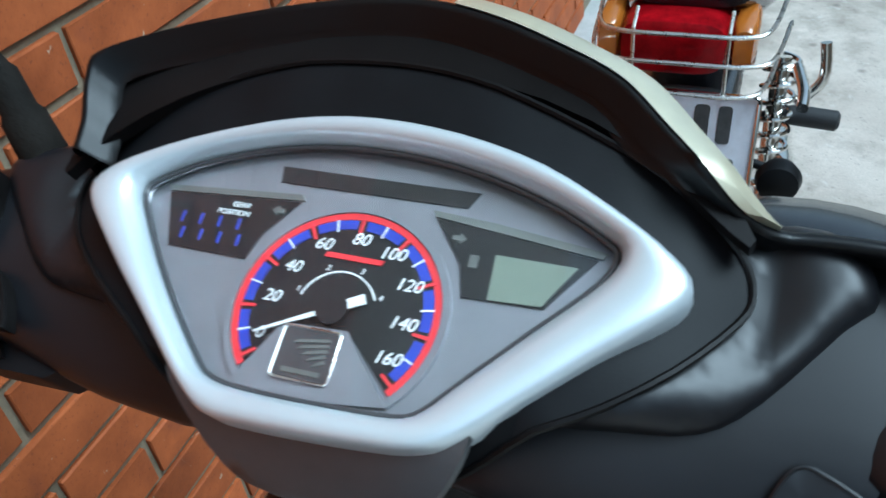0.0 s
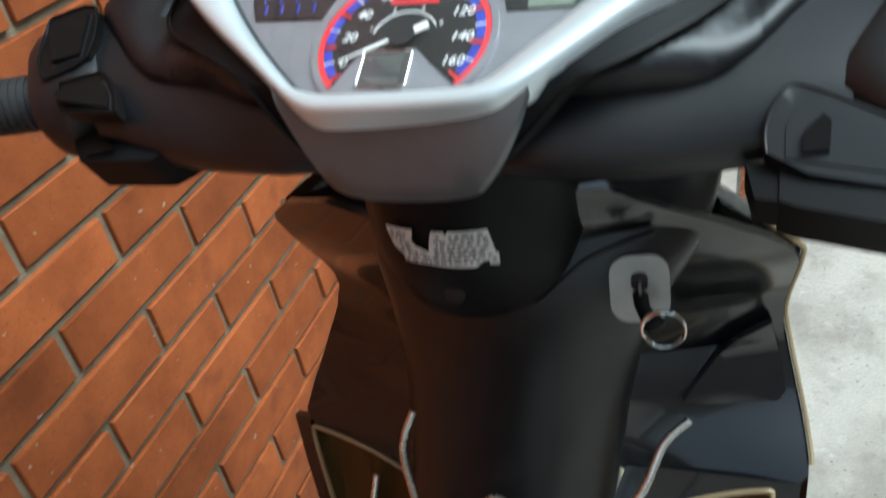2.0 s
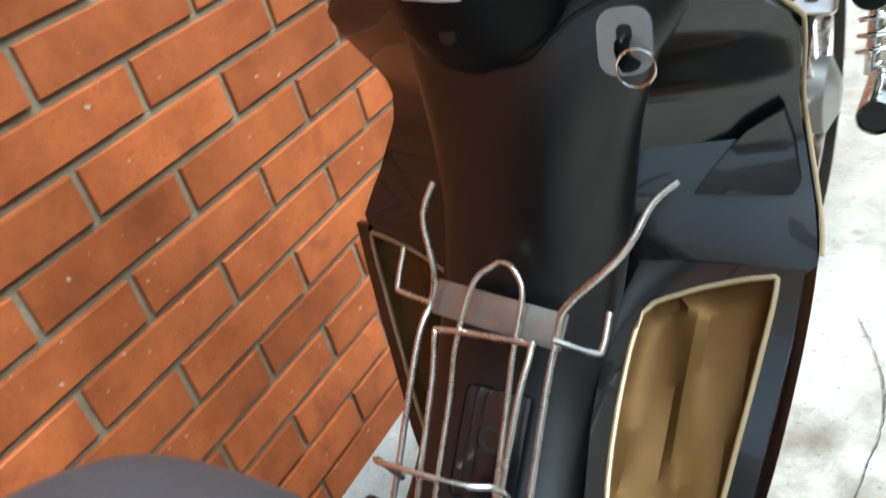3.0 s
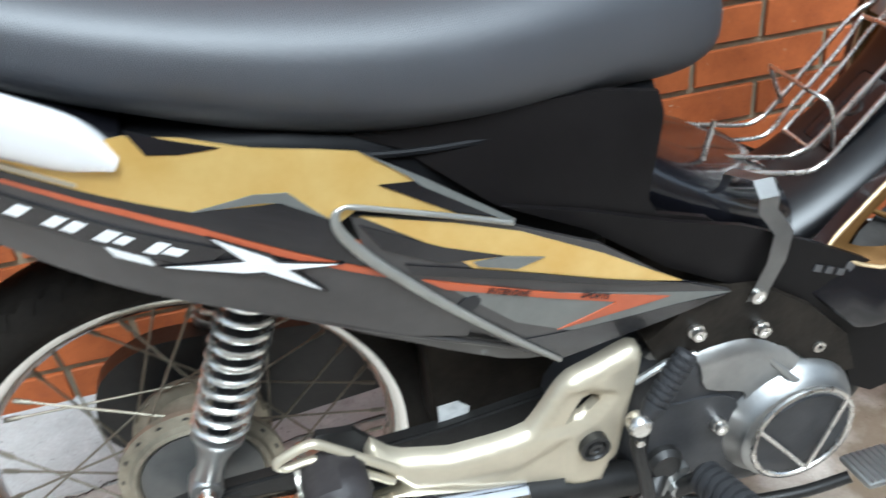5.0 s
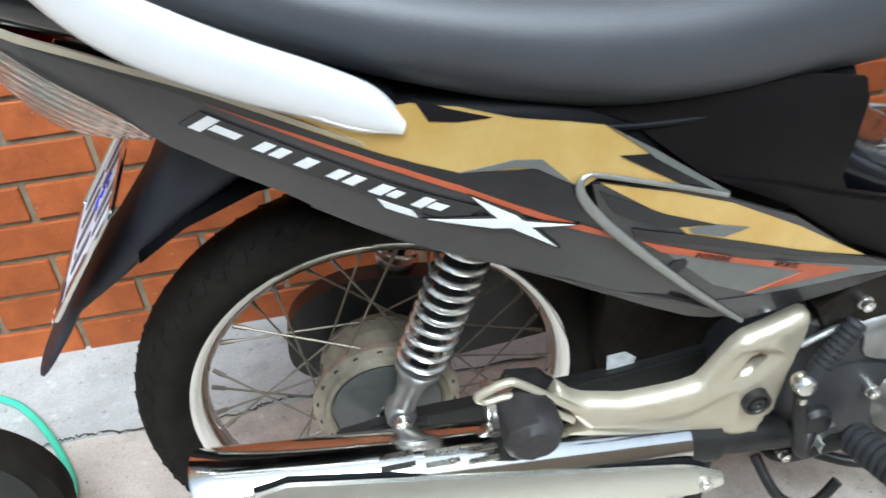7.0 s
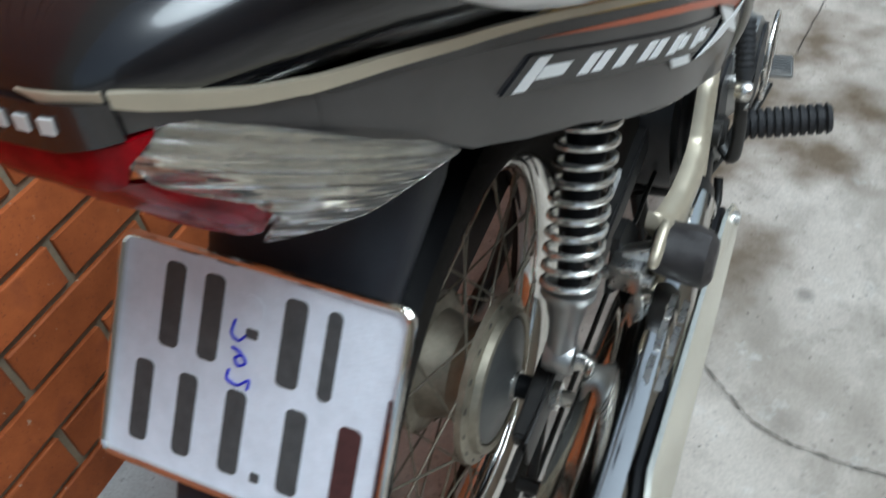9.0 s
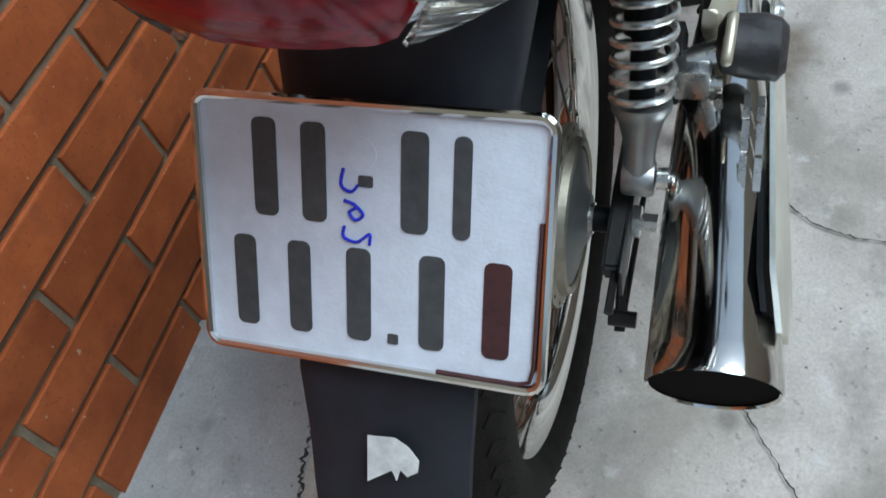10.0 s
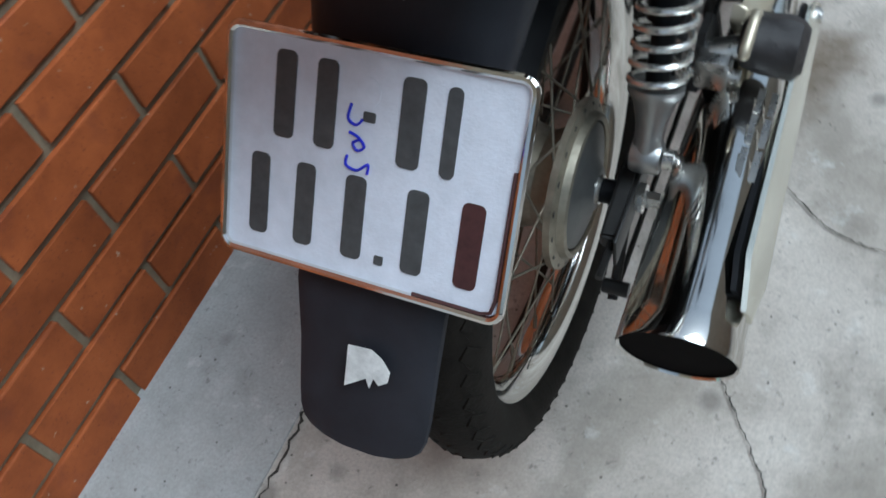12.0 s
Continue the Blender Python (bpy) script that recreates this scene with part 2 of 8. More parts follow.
def muddy_patch(m, at, size, color):
    """One irregular muddy stain on the floor."""
    nt = m.node_tree
    bs = nt.nodes["Principled BSDF"]
    out = bs.inputs["Base Color"].links[0].from_socket
    tc = nt.nodes.new("ShaderNodeTexCoord")
    off = nt.nodes.new("ShaderNodeVectorMath")
    off.operation = "DISTANCE"
    off.inputs[1].default_value = at
    nt.links.new(tc.outputs["Object"], off.inputs[0])
    nz = nt.nodes.new("ShaderNodeTexNoise")
    nz.inputs["Scale"].default_value, nz.inputs["Detail"].default_value = 7, 9
    nt.links.new(tc.outputs["Object"], nz.inputs["Vector"])
    ad = nt.nodes.new("ShaderNodeMath")
    ad.operation = "MULTIPLY_ADD"
    ad.inputs[1].default_value = size * 3.2
    nt.links.new(nz.outputs[0], ad.inputs[0])
    nt.links.new(off.outputs["Value"], ad.inputs[2])
    mr = nt.nodes.new("ShaderNodeMapRange")
    mr.inputs[1].default_value, mr.inputs[2].default_value = size * 2.5, size * 1.75
    mr.inputs[3].default_value, mr.inputs[4].default_value = 0.0, 0.85
    nt.links.new(ad.outputs[0], mr.inputs[0])
    mx = nt.nodes.new("ShaderNodeMix")
    mx.data_type = "RGBA"
    mx.inputs[7].default_value = (*color, 1)
    nt.links.new(mr.outputs[0], mx.inputs[0])
    nt.links.new(out, mx.inputs[6])
    nt.links.new(mx.outputs[2], bs.inputs["Base Color"])


concrete_wear(M_CONC, (0.27, 0.235, 0.19), 0.62)
muddy_patch(M_CONC, (0.19, 0.95, 0.0), 0.50, (0.095, 0.058, 0.022))
concrete_wear(M_STRIP, (0.33, 0.32, 0.29), 0.5)


def fluted(m):
    """Fine slanting ribs moulded into the lens."""
    nt = m.node_tree
    bs = nt.nodes["Principled BSDF"]
    tc = nt.nodes.new("ShaderNodeTexCoord")
    mp = nt.nodes.new("ShaderNodeMapping")
    mp.inputs["Rotation"].default_value = (radians(35), 0, 0)
    nt.links.new(tc.outputs["Object"], mp.inputs[0])
    wv = nt.nodes.new("ShaderNodeTexWave")
    wv.bands_direction = "Z"
    wv.inputs["Scale"].default_value, wv.inputs["Distortion"].default_value = 48, 0.0
    nt.links.new(mp.outputs[0], wv.inputs[0])
    bp = nt.nodes.new("ShaderNodeBump")
    bp.inputs["Strength"].default_value, bp.inputs["Distance"].default_value = 0.8, 0.002
    nt.links.new(wv.outputs[1], bp.inputs["Height"])
    nt.links.new(bp.outputs[0], bs.inputs["Normal"])


fluted(M_CLEAR)


# ---- mesh tools ----
from mathutils.geometry import delaunay_2d_cdt


def finish(name, bm, material, parent=None, label="", smooth=38):
    bmesh.ops.recalc_face_normals(bm, faces=bm.faces)
    me = bpy.data.meshes.new(name)
    bm.to_mesh(me)
    bm.free()
    me.materials.append(material)
    if smooth:
        me.shade_smooth()
        me.set_sharp_from_angle(angle=radians(smooth))
    ob = new(name, me)
    if parent:
        ob.parent = parent
    if label:
        ob["label"] = label
    return ob


def part(name, bm, material, parent, label="", smooth=38):
    return finish(name, bm, material, parent, label, smooth)


def share(name, src, parent, m, material=None):
    ob = new(name, src.data)
    ob.parent = parent
    ob.matrix_basis = m
    return ob


def spline(pts, n=6, closed=False):
    """A smooth curve through the points."""
    p = [Vector(q) for q in pts]
    k = len(p)
    out = []
    for i in range(k if closed else k - 1):
        if closed:
            a, b, c, d = p[i - 1], p[i], p[(i + 1) % k], p[(i + 2) % k]
        else:
            a, b, c, d = p[max(i - 1, 0)], p[i], p[i + 1], p[min(i + 2, k - 1)]
        for j in range(n):
            t = j / n
            out.append(0.5 * (2 * b + (c - a) * t + (2 * a - 5 * b + 4 * c - d) * t * t + (3 * b - a - 3 * c + d) * t ** 3))
    if not closed:
        out.append(p[-1])
    return out


def tube(bm, pts, r, seg=10, closed=False, cap=True, flat=1.0):
    """A round rod along the points; r is one radius or one for each point."""
    p = [Vector(q) for q in pts]
    k = len(p)
    rr = r if isinstance(r, (list, tuple)) else [r] * k
    rings, side = [], None
    for i in range(k):
        d = (p[(i + 1) % k] - p[i - 1]) if closed else (p[min(i + 1, k - 1)] - p[max(i - 1, 0)])
        d = d.normalized()
        if side is None:
            side = d.cross(Vector((0.31, 0.2, 0.93)) if abs(d.z) < 0.9 else Vector((1, 0.1, 0))).normalized()
        side = (side - d * side.dot(d)).normalized()
        up = d.cross(side)
        rings.append([bm.verts.new(p[i] + (side * math.cos(a) + up * math.sin(a) * flat) * rr[i])
                      for a in [2 * math.pi * j / seg for j in range(seg)]])
    skin(bm, rings, closed, cap)
    return bm


def skin(bm, rings, closed=False, cap=True):
    k = len(rings)
    for i in range(k if closed else k - 1):
        a, b = rings[i], rings[(i + 1) % k]
        n = len(a)
        for j in range(n):
            bm.faces.new((a[j], a[(j + 1) % n], b[(j + 1) % n], b[j]))
    if cap and not closed:
        bm.faces.new(rings[0][::-1])
        bm.faces.new(rings[-1])


def loft(bm, sections, cap=True):
    skin(bm, [[bm.verts.new(v) for v in s] for s in sections], False, cap)
    return bm


def oval(cx, cz, rx, rz, n=28, power=2.4, y=0.0):
    """A rounded ring across the bike at the length y."""
    out = []
    for i in range(n):
        a = 2 * math.pi * i / n
        c, s = math.cos(a), math.sin(a)
        out.append((cx + rx * math.copysign(abs(c) ** (2 / power), c), y, cz + rz * math.copysign(abs(s) ** (2 / power), s)))
    return out


def lathe(bm, profile, m=None, seg=32, closed=False):
    """Turns a profile of (radius, place along x) about the x axis."""
    rings = []
    for r, x in profile:
        rings.append([bm.verts.new((x, r * math.cos(2 * math.pi * j / seg), r * math.sin(2 * math.pi * j / seg))) for j in range(seg)])
    skin(bm, rings, closed, not closed)
    if m is not None:
        bmesh.ops.transform(bm, matrix=m, verts=[v for r in rings for v in r])
    return bm


def block(bm, lo, hi, bevel=0.003, m=None):
    r = bmesh.ops.create_cube(bm, size=1)
    vs = r["verts"]
    for v in vs:
        v.co = [(a + b) / 2 + c * (b - a) for a, b, c in zip(lo, hi, v.co)]
    if bevel:
        es = list({e for v in vs for e in v.link_edges})
        r = bmesh.ops.bevel(bm, geom=es, offset=bevel, segments=2, affect="EDGES", profile=0.6)
        vs = list({v for f in r["faces"] for v in f.verts} | {v for v in vs if v.is_valid})
    if m is not None:
        bmesh.ops.transform(bm, matrix=m, verts=vs)
    return bm


def inside(poly, x, y):
    c = False
    for i in range(len(poly)):
        x1, y1 = poly[i - 1]
        x2, y2 = poly[i]
        if (y1 > y) != (y2 > y) and x < (x2 - x1) * (y - y1) / (y2 - y1) + x1:
            c = not c
    return c


def edge_gap(poly, a, b):
    """How far (a, b) lies from the closed outline."""
    best = 1e9
    for i in range(len(poly)):
        x1, y1 = poly[i - 1][0], poly[i - 1][1]
        dx, dy = poly[i][0] - x1, poly[i][1] - y1
        t = max(0.0, min(1.0, ((a - x1) * dx + (b - y1) * dy) / (dx * dx + dy * dy + 1e-12)))
        best = min(best, math.hypot(a - x1 - t * dx, b - y1 - t * dy))
    return best


def patch(outline, place, thick, step=0.012, holes=(), bm=None, flip=1):
    """A curved plate: the flat outline is filled with small triangles, and place(a, b, h) gives each one's spot at the height h."""
    bm = bm or bmesh.new()
    loops = []
    for ring in (outline, *holes):
        pts = []
        for i in range(len(ring)):
            a, b = Vector(ring[i][:2]), Vector(ring[(i + 1) % len(ring)][:2])
            n = max(1, int((b - a).length / step))
            pts += [a + (b - a) * (j / n) for j in range(n)]
        loops.append(pts)
    verts, edges = [], []
    for pts in loops:
        base = len(verts)
        verts += pts
        edges += [(base + i, base + (i + 1) % len(pts)) for i in range(len(pts))]
    rim = len(verts)
    flatp = [[tuple(q) for q in pts] for pts in loops]
    xs, ys = [v.x for v in loops[0]], [v.y for v in loops[0]]
    gx = min(xs) + step * 0.5
    while gx < max(xs):
        gy = min(ys) + step * 0.5
        while gy < max(ys):
            if inside(flatp[0], gx, gy) and not any(inside(h, gx, gy) for h in flatp[1:]):
                q = Vector((gx, gy))
                if min((q - v).length_squared for v in verts[:rim]) > (step * 0.45) ** 2:
                    verts.append(q)
            gy += step
        gx += step
    vo, _, fo, _, _, _ = delaunay_2d_cdt(verts, edges, [], 0, 1e-7)
    top = [bm.verts.new(place(v.x, v.y, 0.0)) for v in vo]
    low = [bm.verts.new(place(v.x, v.y, -thick)) for v in vo]
    edge_use = {}
    for f in fo:
        cx, cy = sum(vo[i].x for i in f) / 3, sum(vo[i].y for i in f) / 3
        if not inside(flatp[0], cx, cy) or any(inside(h, cx, cy) for h in flatp[1:]):
            continue
        bm.faces.new([top[i] for i in f])
        bm.faces.new([low[i] for i in reversed(f)])
        for i in range(len(f)):
            e = (f[i], f[(i + 1) % len(f)])
            if (e[1], e[0]) in edge_use:
                del edge_use[(e[1], e[0])]
            else:
                edge_use[e] = 1
    for a, b in edge_use:
        bm.faces.new((top[b], top[a], low[a], low[b]))
    for v in [v for v in bm.verts if not v.link_faces]:
        bm.verts.remove(v)
    return bm


def text_mesh(name, body, size, material, parent, m, thick=0.0002, shear=0.0, align="CENTER"):
    cu = bpy.data.curves.new(name, "FONT")
    cu.body, cu.size, cu.extrude, cu.shear = body, size, thick, shear
    cu.align_x, cu.align_y = align, "CENTER"
    tmp = new(name, cu)
    me = bpy.data.meshes.new_from_object(tmp)
    bpy.data.objects.remove(tmp)
    me.materials.clear()
    me.materials.append(material)
    ob = new(name, me)
    ob.parent = parent
    ob.matrix_basis = m
    return ob


def frame_of(o, x, y):
    """A pose with its origin at o, its x axis along x and its y axis near y."""
    x = Vector(x).normalized()
    z = x.cross(Vector(y)).normalized()
    y = z.cross(x)
    m = Matrix((x, y, z)).transposed().to_4x4()
    m.translation = o
    return m


def along(a, b, roll_ref=(0, 0, 1)):
    """A pose at a with its x axis towards b."""
    d = Vector(b) - Vector(a)
    return frame_of(a, d, Vector(roll_ref).cross(d).normalized())


# ---- the setting ----
SLOPE = -0.05
WALL_X = -0.3725


def ground_z(x):
    return SLOPE * x if x > 0 else 0.25 * SLOPE * x


def setting():
    bm = bmesh.new()
    big = 60.0
    vs = [[bm.verts.new((x, y, ground_z(x))) for y in (-big, big)] for x in (-4, 0, big)]
    for a, b in zip(vs[:-1], vs[1:]):
        bm.faces.new((a[0], b[0], b[1], a[1]))
    g = finish("ground", bm, M_CONC, smooth=0)
    tagged(g, "worn grey-brown concrete alley floor", "floor", kind="structure")
    # strip of paler cement along the foot of the wall
    bm = bmesh.new()
    ys = [-3 + 0.04 * i for i in range(176)]
    edge = [-0.147 + 0.011 * noise.noise((y * 3.1, 2, 0)) + 0.006 * noise.noise((y * 17, 5, 0)) for y in ys]
    tops = [(bm.verts.new((WALL_X - 0.01, y, ground_z(WALL_X) + 0.003)), bm.verts.new((e, y, ground_z(e) + 0.003)),
             bm.verts.new((e, y, ground_z(e) - 0.02))) for y, e in zip(ys, edge)]
    for a, b in zip(tops[:-1], tops[1:]):
        bm.faces.new((a[0], a[1], b[1], b[0]))
        bm.faces.new((a[1], a[2], b[2], b[1]))
    tagged(finish("pavement", bm, M_STRIP, smooth=0), "paler cement strip along the foot of the brick wall", "pavement", kind="structure")

    def crack(pts, w, seed):
        r2 = random.Random(seed)
        bm = bmesh.new()
        line = spline([(x, y, 0) for x, y in pts], 14)
        prev = None
        for i, q in enumerate(line):
            d = (line[min(i + 1, len(line) - 1)] - line[max(i - 1, 0)]).normalized()
            s = Vector((-d.y, d.x, 0))
            q = q + s * r2.uniform(-1, 1) * w * 0.9
            ww = w * r2.uniform(0.35, 1.3)
            pair = [bm.verts.new((c.x, c.y, ground_z(c.x) + 0.0042)) for c in (q + s * ww / 2, q - s * ww / 2)]
            if prev:
                bm.faces.new((prev[0], prev[1], pair[1], pair[0]))
            prev = pair
        return finish("floor_crack", bm, M_CRACK, smooth=0)

    for pts, w, s in [([(-0.143, -1.4), (-0.140, -0.64), (-0.147, -0.55), (-0.149, -0.5), (-0.141, -0.4), (-0.138, -0.26), (-0.152, -0.2),
                        (-0.150, -0.12), (-0.145, 0.1), (-0.15, 0.6), (-0.146, 1.4)], 0.0048, 1),
                      ([(0.324, 1.63), (0.365, 1.53), (0.386, 1.41), (0.370, 1.27), (0.35, 1.1)], 0.0022, 2),
                      ([(0.30, 0.33), (0.382, 0.251), (0.43, 0.216), (0.51, 0.202), (0.60, 0.20)], 0.0022, 3),
                      ([(0.33, -0.02), (0.347, -0.049), (0.38, -0.10), (0.413, -0.159), (0.43, -0.25)], 0.0018, 5)]:
        tagged(crack(pts, w, s), "dark jagged crack in the concrete floor", "crack", kind="structure")

    # brick wall: mortar bed with single bricks proud of it
    bm = bmesh.new()
    # the bare top, out of view, is raised to block sky light
    block(bm, (WALL_X - 0.22, -8.0, -0.3), (WALL_X - 0.0075, 9.0, 6.5), 0)
    wall = finish("wall_west", bm, M_MORTAR, smooth=0)
    tagged(wall, "orange-red brick wall with sandy mortar joints", "wall", kind="structure")
    c, half, joint = 0.0722, 0.1263, 0.0120
    length, height = 2 * half - joint, c - joint
    kinds = []
    for v in range(5):
        bm = bmesh.new()
        r2 = random.Random(30 + v)
        block(bm, (-0.05, 0, -height), (0, length, 0), 0.0022)
        for q in bm.verts:
            if q.co.x > -0.02:
                q.co += Vector((r2.uniform(-0.0006, 0.0006), r2.uniform(-0.0012, 0.0012), r2.uniform(-0.0010, 0.0010)))
        bmesh.ops.recalc_face_normals(bm, faces=bm.faces)
        me = bpy.data.meshes.new("brick")
        bm.to_mesh(me)
        bm.free()
        me.materials.append(M_BRICK)
        kinds.append(me)
    r2 = random.Random(7)
    far = bmesh.new()
    for k in range(-25, 7):
        z = 0.4325 - c * k
        if z < 0.01:
            continue
        j = -10 if k % 2 == 0 else -11
        while True:
            y = -0.4094 + half * j + joint / 2
            j += 2
            if y > 3.4:
                break
            if y < -2.6:
                continue
            near = z < 1.36 and -1.2 < y < 2.15
            dx = r2.uniform(-0.0012, 0.0012)
            if near:
                b = new("brick", kinds[r2.randrange(5)])
                b.parent = wall
                b.location = (WALL_X + dx, y, z - joint / 2)
                b.rotation_euler = (0, r2.uniform(-0.006, 0.006), r2.uniform(-0.003, 0.003))
            else:
                block(far, (WALL_X - 0.04, y, z - joint / 2 - height), (WALL_X + dx, y + length, z - joint / 2), 0)
    rest = finish("bricks_beyond", far, M_BRICK, wall, "", 0)
    rest["kind"] = "stuff"

    # added wall, never in view: bounces light and darkens what the chrome mirrors
    bm = bmesh.new()
    block(bm, (4.0, -8, -0.3), (4.2, 9, 3.4), 0)
    tagged(finish("unseen_wall_east", bm, M_PLASTER, smooth=0), "plain plastered wall added out of view, shaping bounce light and reflections", "wall", kind="structure")


setting()


# ---- the motorcycle: x to its right, y ahead, z up, the origin under the rear axle ----
bike = new("motorcycle")
bike.matrix_world = pose(0.130, 0, -0.0065, 0, 2.5, 0)
tagged(bike, "black, gold and grey underbone motorcycle parked beside the brick wall", "motorcycle")

AXLE = Vector((0.0, -0.012, 0.292))

# plan line of the tail and side panels, from the middle of the tail forward
PLAN = spline([(0, -0.312), (0.025, -0.311), (0.046, -0.303), (0.066, -0.280), (0.083, -0.248), (0.096, -0.208), (0.107, -0.172), (0.117, -0.141), (0.15, -0.06), (0.178, 0.02), (0.19, 0.09),
               (0.195, 0.16), (0.192, 0.22), (0.187, 0.27), (0.178, 0.35), (0.165, 0.45), (0.15, 0.55), (0.138, 0.66), (0.13, 0.8)], 8)
RUN = [0.0]
for _a, _b in zip(PLAN[:-1], PLAN[1:]):
    RUN.append(RUN[-1] + (_b - _a).length)
PX, PY = [p[0] for p in PLAN], [p[1] for p in PLAN]


def run_of(y):
    return float(np.interp(y, PY[4:], RUN[4:]))


def shell(side, off=0.0):
    """Maps (run along the plan line, height) onto the curved flank of the bike."""
    def place(s, z, h):
        s2 = abs(s)
        x, y = float(np.interp(s2, RUN, PX)), float(np.interp(s2, RUN, PY))
        x1, y1 = float(np.interp(s2 + 0.004, RUN, PX)), float(np.interp(s2 + 0.004, RUN, PY))
        x0, y0 = float(np.interp(max(s2 - 0.004, 0), RUN, PX)), float(np.interp(max(s2 - 0.004, 0), RUN, PY))
        t = Vector((x1 - x0, y1 - y0, 0)).normalized()
        n = Vector((t.y, -t.x, 0))
        belt = 0.662 - 0.42 * (y - 0.113)
        d = max(-0.2, min(0.2, z - belt))
        fade = min(1.0, s2 / 0.12)
        n = (n + Vector((0, 0, 3.0 * d * fade))).normalized()
        q = Vector((x - 1.5 * d * d * fade, y, z)) + n * (h + off)
        sg = side if s >= 0 else -side
        return Vector((q.x * sg, q.y, q.z))
    return place


def yz(pts):
    return [(run_of(y), z) for y, z in pts]


def flank(name, pts, side, off, thick, material, parent, label="", step=0.011, smooth_n=0, holes=(), raw=False):
    out = yz(pts) if not raw else pts
    if smooth_n:
        out = [tuple(q) for q in spline(out, smooth_n, True)]
    return part(name, patch(out, shell(side, off), thick, step, holes), material, parent, label)


GREY_TOP = [(-0.222, 0.796), (-0.161, 0.772), (-0.099, 0.750), (-0.058, 0.735), (-0.016, 0.718), (0.026, 0.703), (0.068, 0.685), (0.113, 0.662), (0.159, 0.638), (0.2, 0.618)]
LOWER = [(-0.2305, 0.771), (-0.191, 0.743), (-0.155, 0.712), (-0.114, 0.691), (-0.07, 0.673), (-0.028, 0.649), (0.017, 0.631), (0.062, 0.611), (0.109, 0.594), (0.159, 0.571),
         (0.212, 0.541), (0.258, 0.525)]


def side_panels():
    for side in (1, -1):
        base = flank("side_panel", [(-0.245, 0.806)] + GREY_TOP + [(0.27, 0.585)] + LOWER[::-1] + [(-0.245, 0.782)], side, 0, 0.004, M_GREYPAINT, bike,
                     "graphite grey side panel with gold, orange and black graphics")
        flank("tail_band", [(0.046, 0.8330), (0.0565, 0.8300), (0.0931, 0.8160), (0.1175, 0.8070), (0.1175, 0.7820), (0.0945, 0.8005), (0.070, 0.8170), (0.058, 0.8200), (0.046, 0.8200)], side, 0.0002, 0.004, M_GREYPAINT, base, "", raw=True)
        flank("gold_line", [(0.0455, 0.8385), (0.0565, 0.8353), (0.0931, 0.8208), (0.1145, 0.8137), (0.1145, 0.8070), (0.0911, 0.8145), (0.0544, 0.8286), (0.0455, 0.8325)], side, 0.0024, 0.003, M_CHAMP, base, "thin pale gold line", raw=True)
        flank("gold_line", [(0.012, 0.8405), (0.0435, 0.8390), (0.0435, 0.8340), (0.022, 0.8355)], side, 0.0024, 0.003, M_CHAMP, base, "thin pale gold line", raw=True)
        flank("under_panel", [(0.120, 0.584), (0.1685, 0.551), (0.2132, 0.522), (0.2426, 0.501), (0.2696, 0.483), (0.294, 0.467), (0.3197, 0.457), (0.3377, 0.455), (0.346, 0.462), (0.303, 0.497), (0.258, 0.532), (0.212, 0.548), (0.159, 0.576)],
              side, -0.007, 0.004, M_GREYPAINT, base, "inward-rolled lower edge of the panel")
        # upper gold field with the black arrowhead below it
        flank("gold_band", [(-0.13, 0.768), (-0.08, 0.765), (0.0, 0.752), (0.037, 0.756), (0.074, 0.749), (0.116, 0.735), (0.16, 0.725), (0.188, 0.717), (0.227, 0.689), (0.299, 0.632),
                            (0.25, 0.652), (0.184, 0.677), (0.165, 0.668), (0.13, 0.692), (0.069, 0.696), (0.027, 0.712), (-0.015, 0.726), (-0.056, 0.742), (-0.097, 0.757)], side, 0.0004, 0.004, M_GOLD, base, "gold painted band")
        flank("black_stripe", [(-0.24, 0.807), (-0.161, 0.778), (-0.097, 0.758), (-0.015, 0.727), (0.069, 0.697), (0.130, 0.693), (0.165, 0.671), (0.172, 0.650), (0.2, 0.622), (0.2, 0.618), (0.159, 0.639),
                               (0.113, 0.663), (0.068, 0.686), (-0.016, 0.719), (-0.099, 0.751), (-0.161, 0.773), (-0.24, 0.802)], side, 0.0012, 0.003, M_GLOSS, base, "gloss black pinstripe")
        flank("pale_chevron", [(0.068, 0.697), (0.116, 0.696), (0.13, 0.693), (0.16, 0.674), (0.150, 0.684), (0.135, 0.700), (0.112, 0.703)], side, 0.0017, 0.002, M_LGREY, base, "pale grey chevron")
        flank("gold_line", [(-0.25, 0.8137), (-0.205, 0.7993), (-0.161, 0.784), (-0.11, 0.768), (-0.05, 0.747), (0.0, 0.727), (0.0, 0.724), (-0.05, 0.742), (-0.11, 0.763), (-0.161, 0.778), (-0.205, 0.7930), (-0.25, 0.8070)], side, 0.0019, 0.003, M_CHAMP, base, "thin pale gold line")
        flank("orange_stripe", [(-0.115, 0.757), (-0.057, 0.736), (-0.016, 0.721), (0.026, 0.705), (0.069, 0.686), (0.113, 0.662), (0.159, 0.638), (0.203, 0.615), (0.198, 0.612), (0.157, 0.633), (0.111, 0.657),
                                (0.067, 0.681), (0.025, 0.7005), (-0.017, 0.7172), (-0.058, 0.7335)], side, 0.0017, 0.002, M_ORANGE, base, "orange stripe")
        flank("black_wedge", [(0.04, 0.760), (0.062, 0.751), (0.098, 0.739), (0.071, 0.739), (0.05, 0.742)], side, 0.0014, 0.002, M_GLOSS, base)
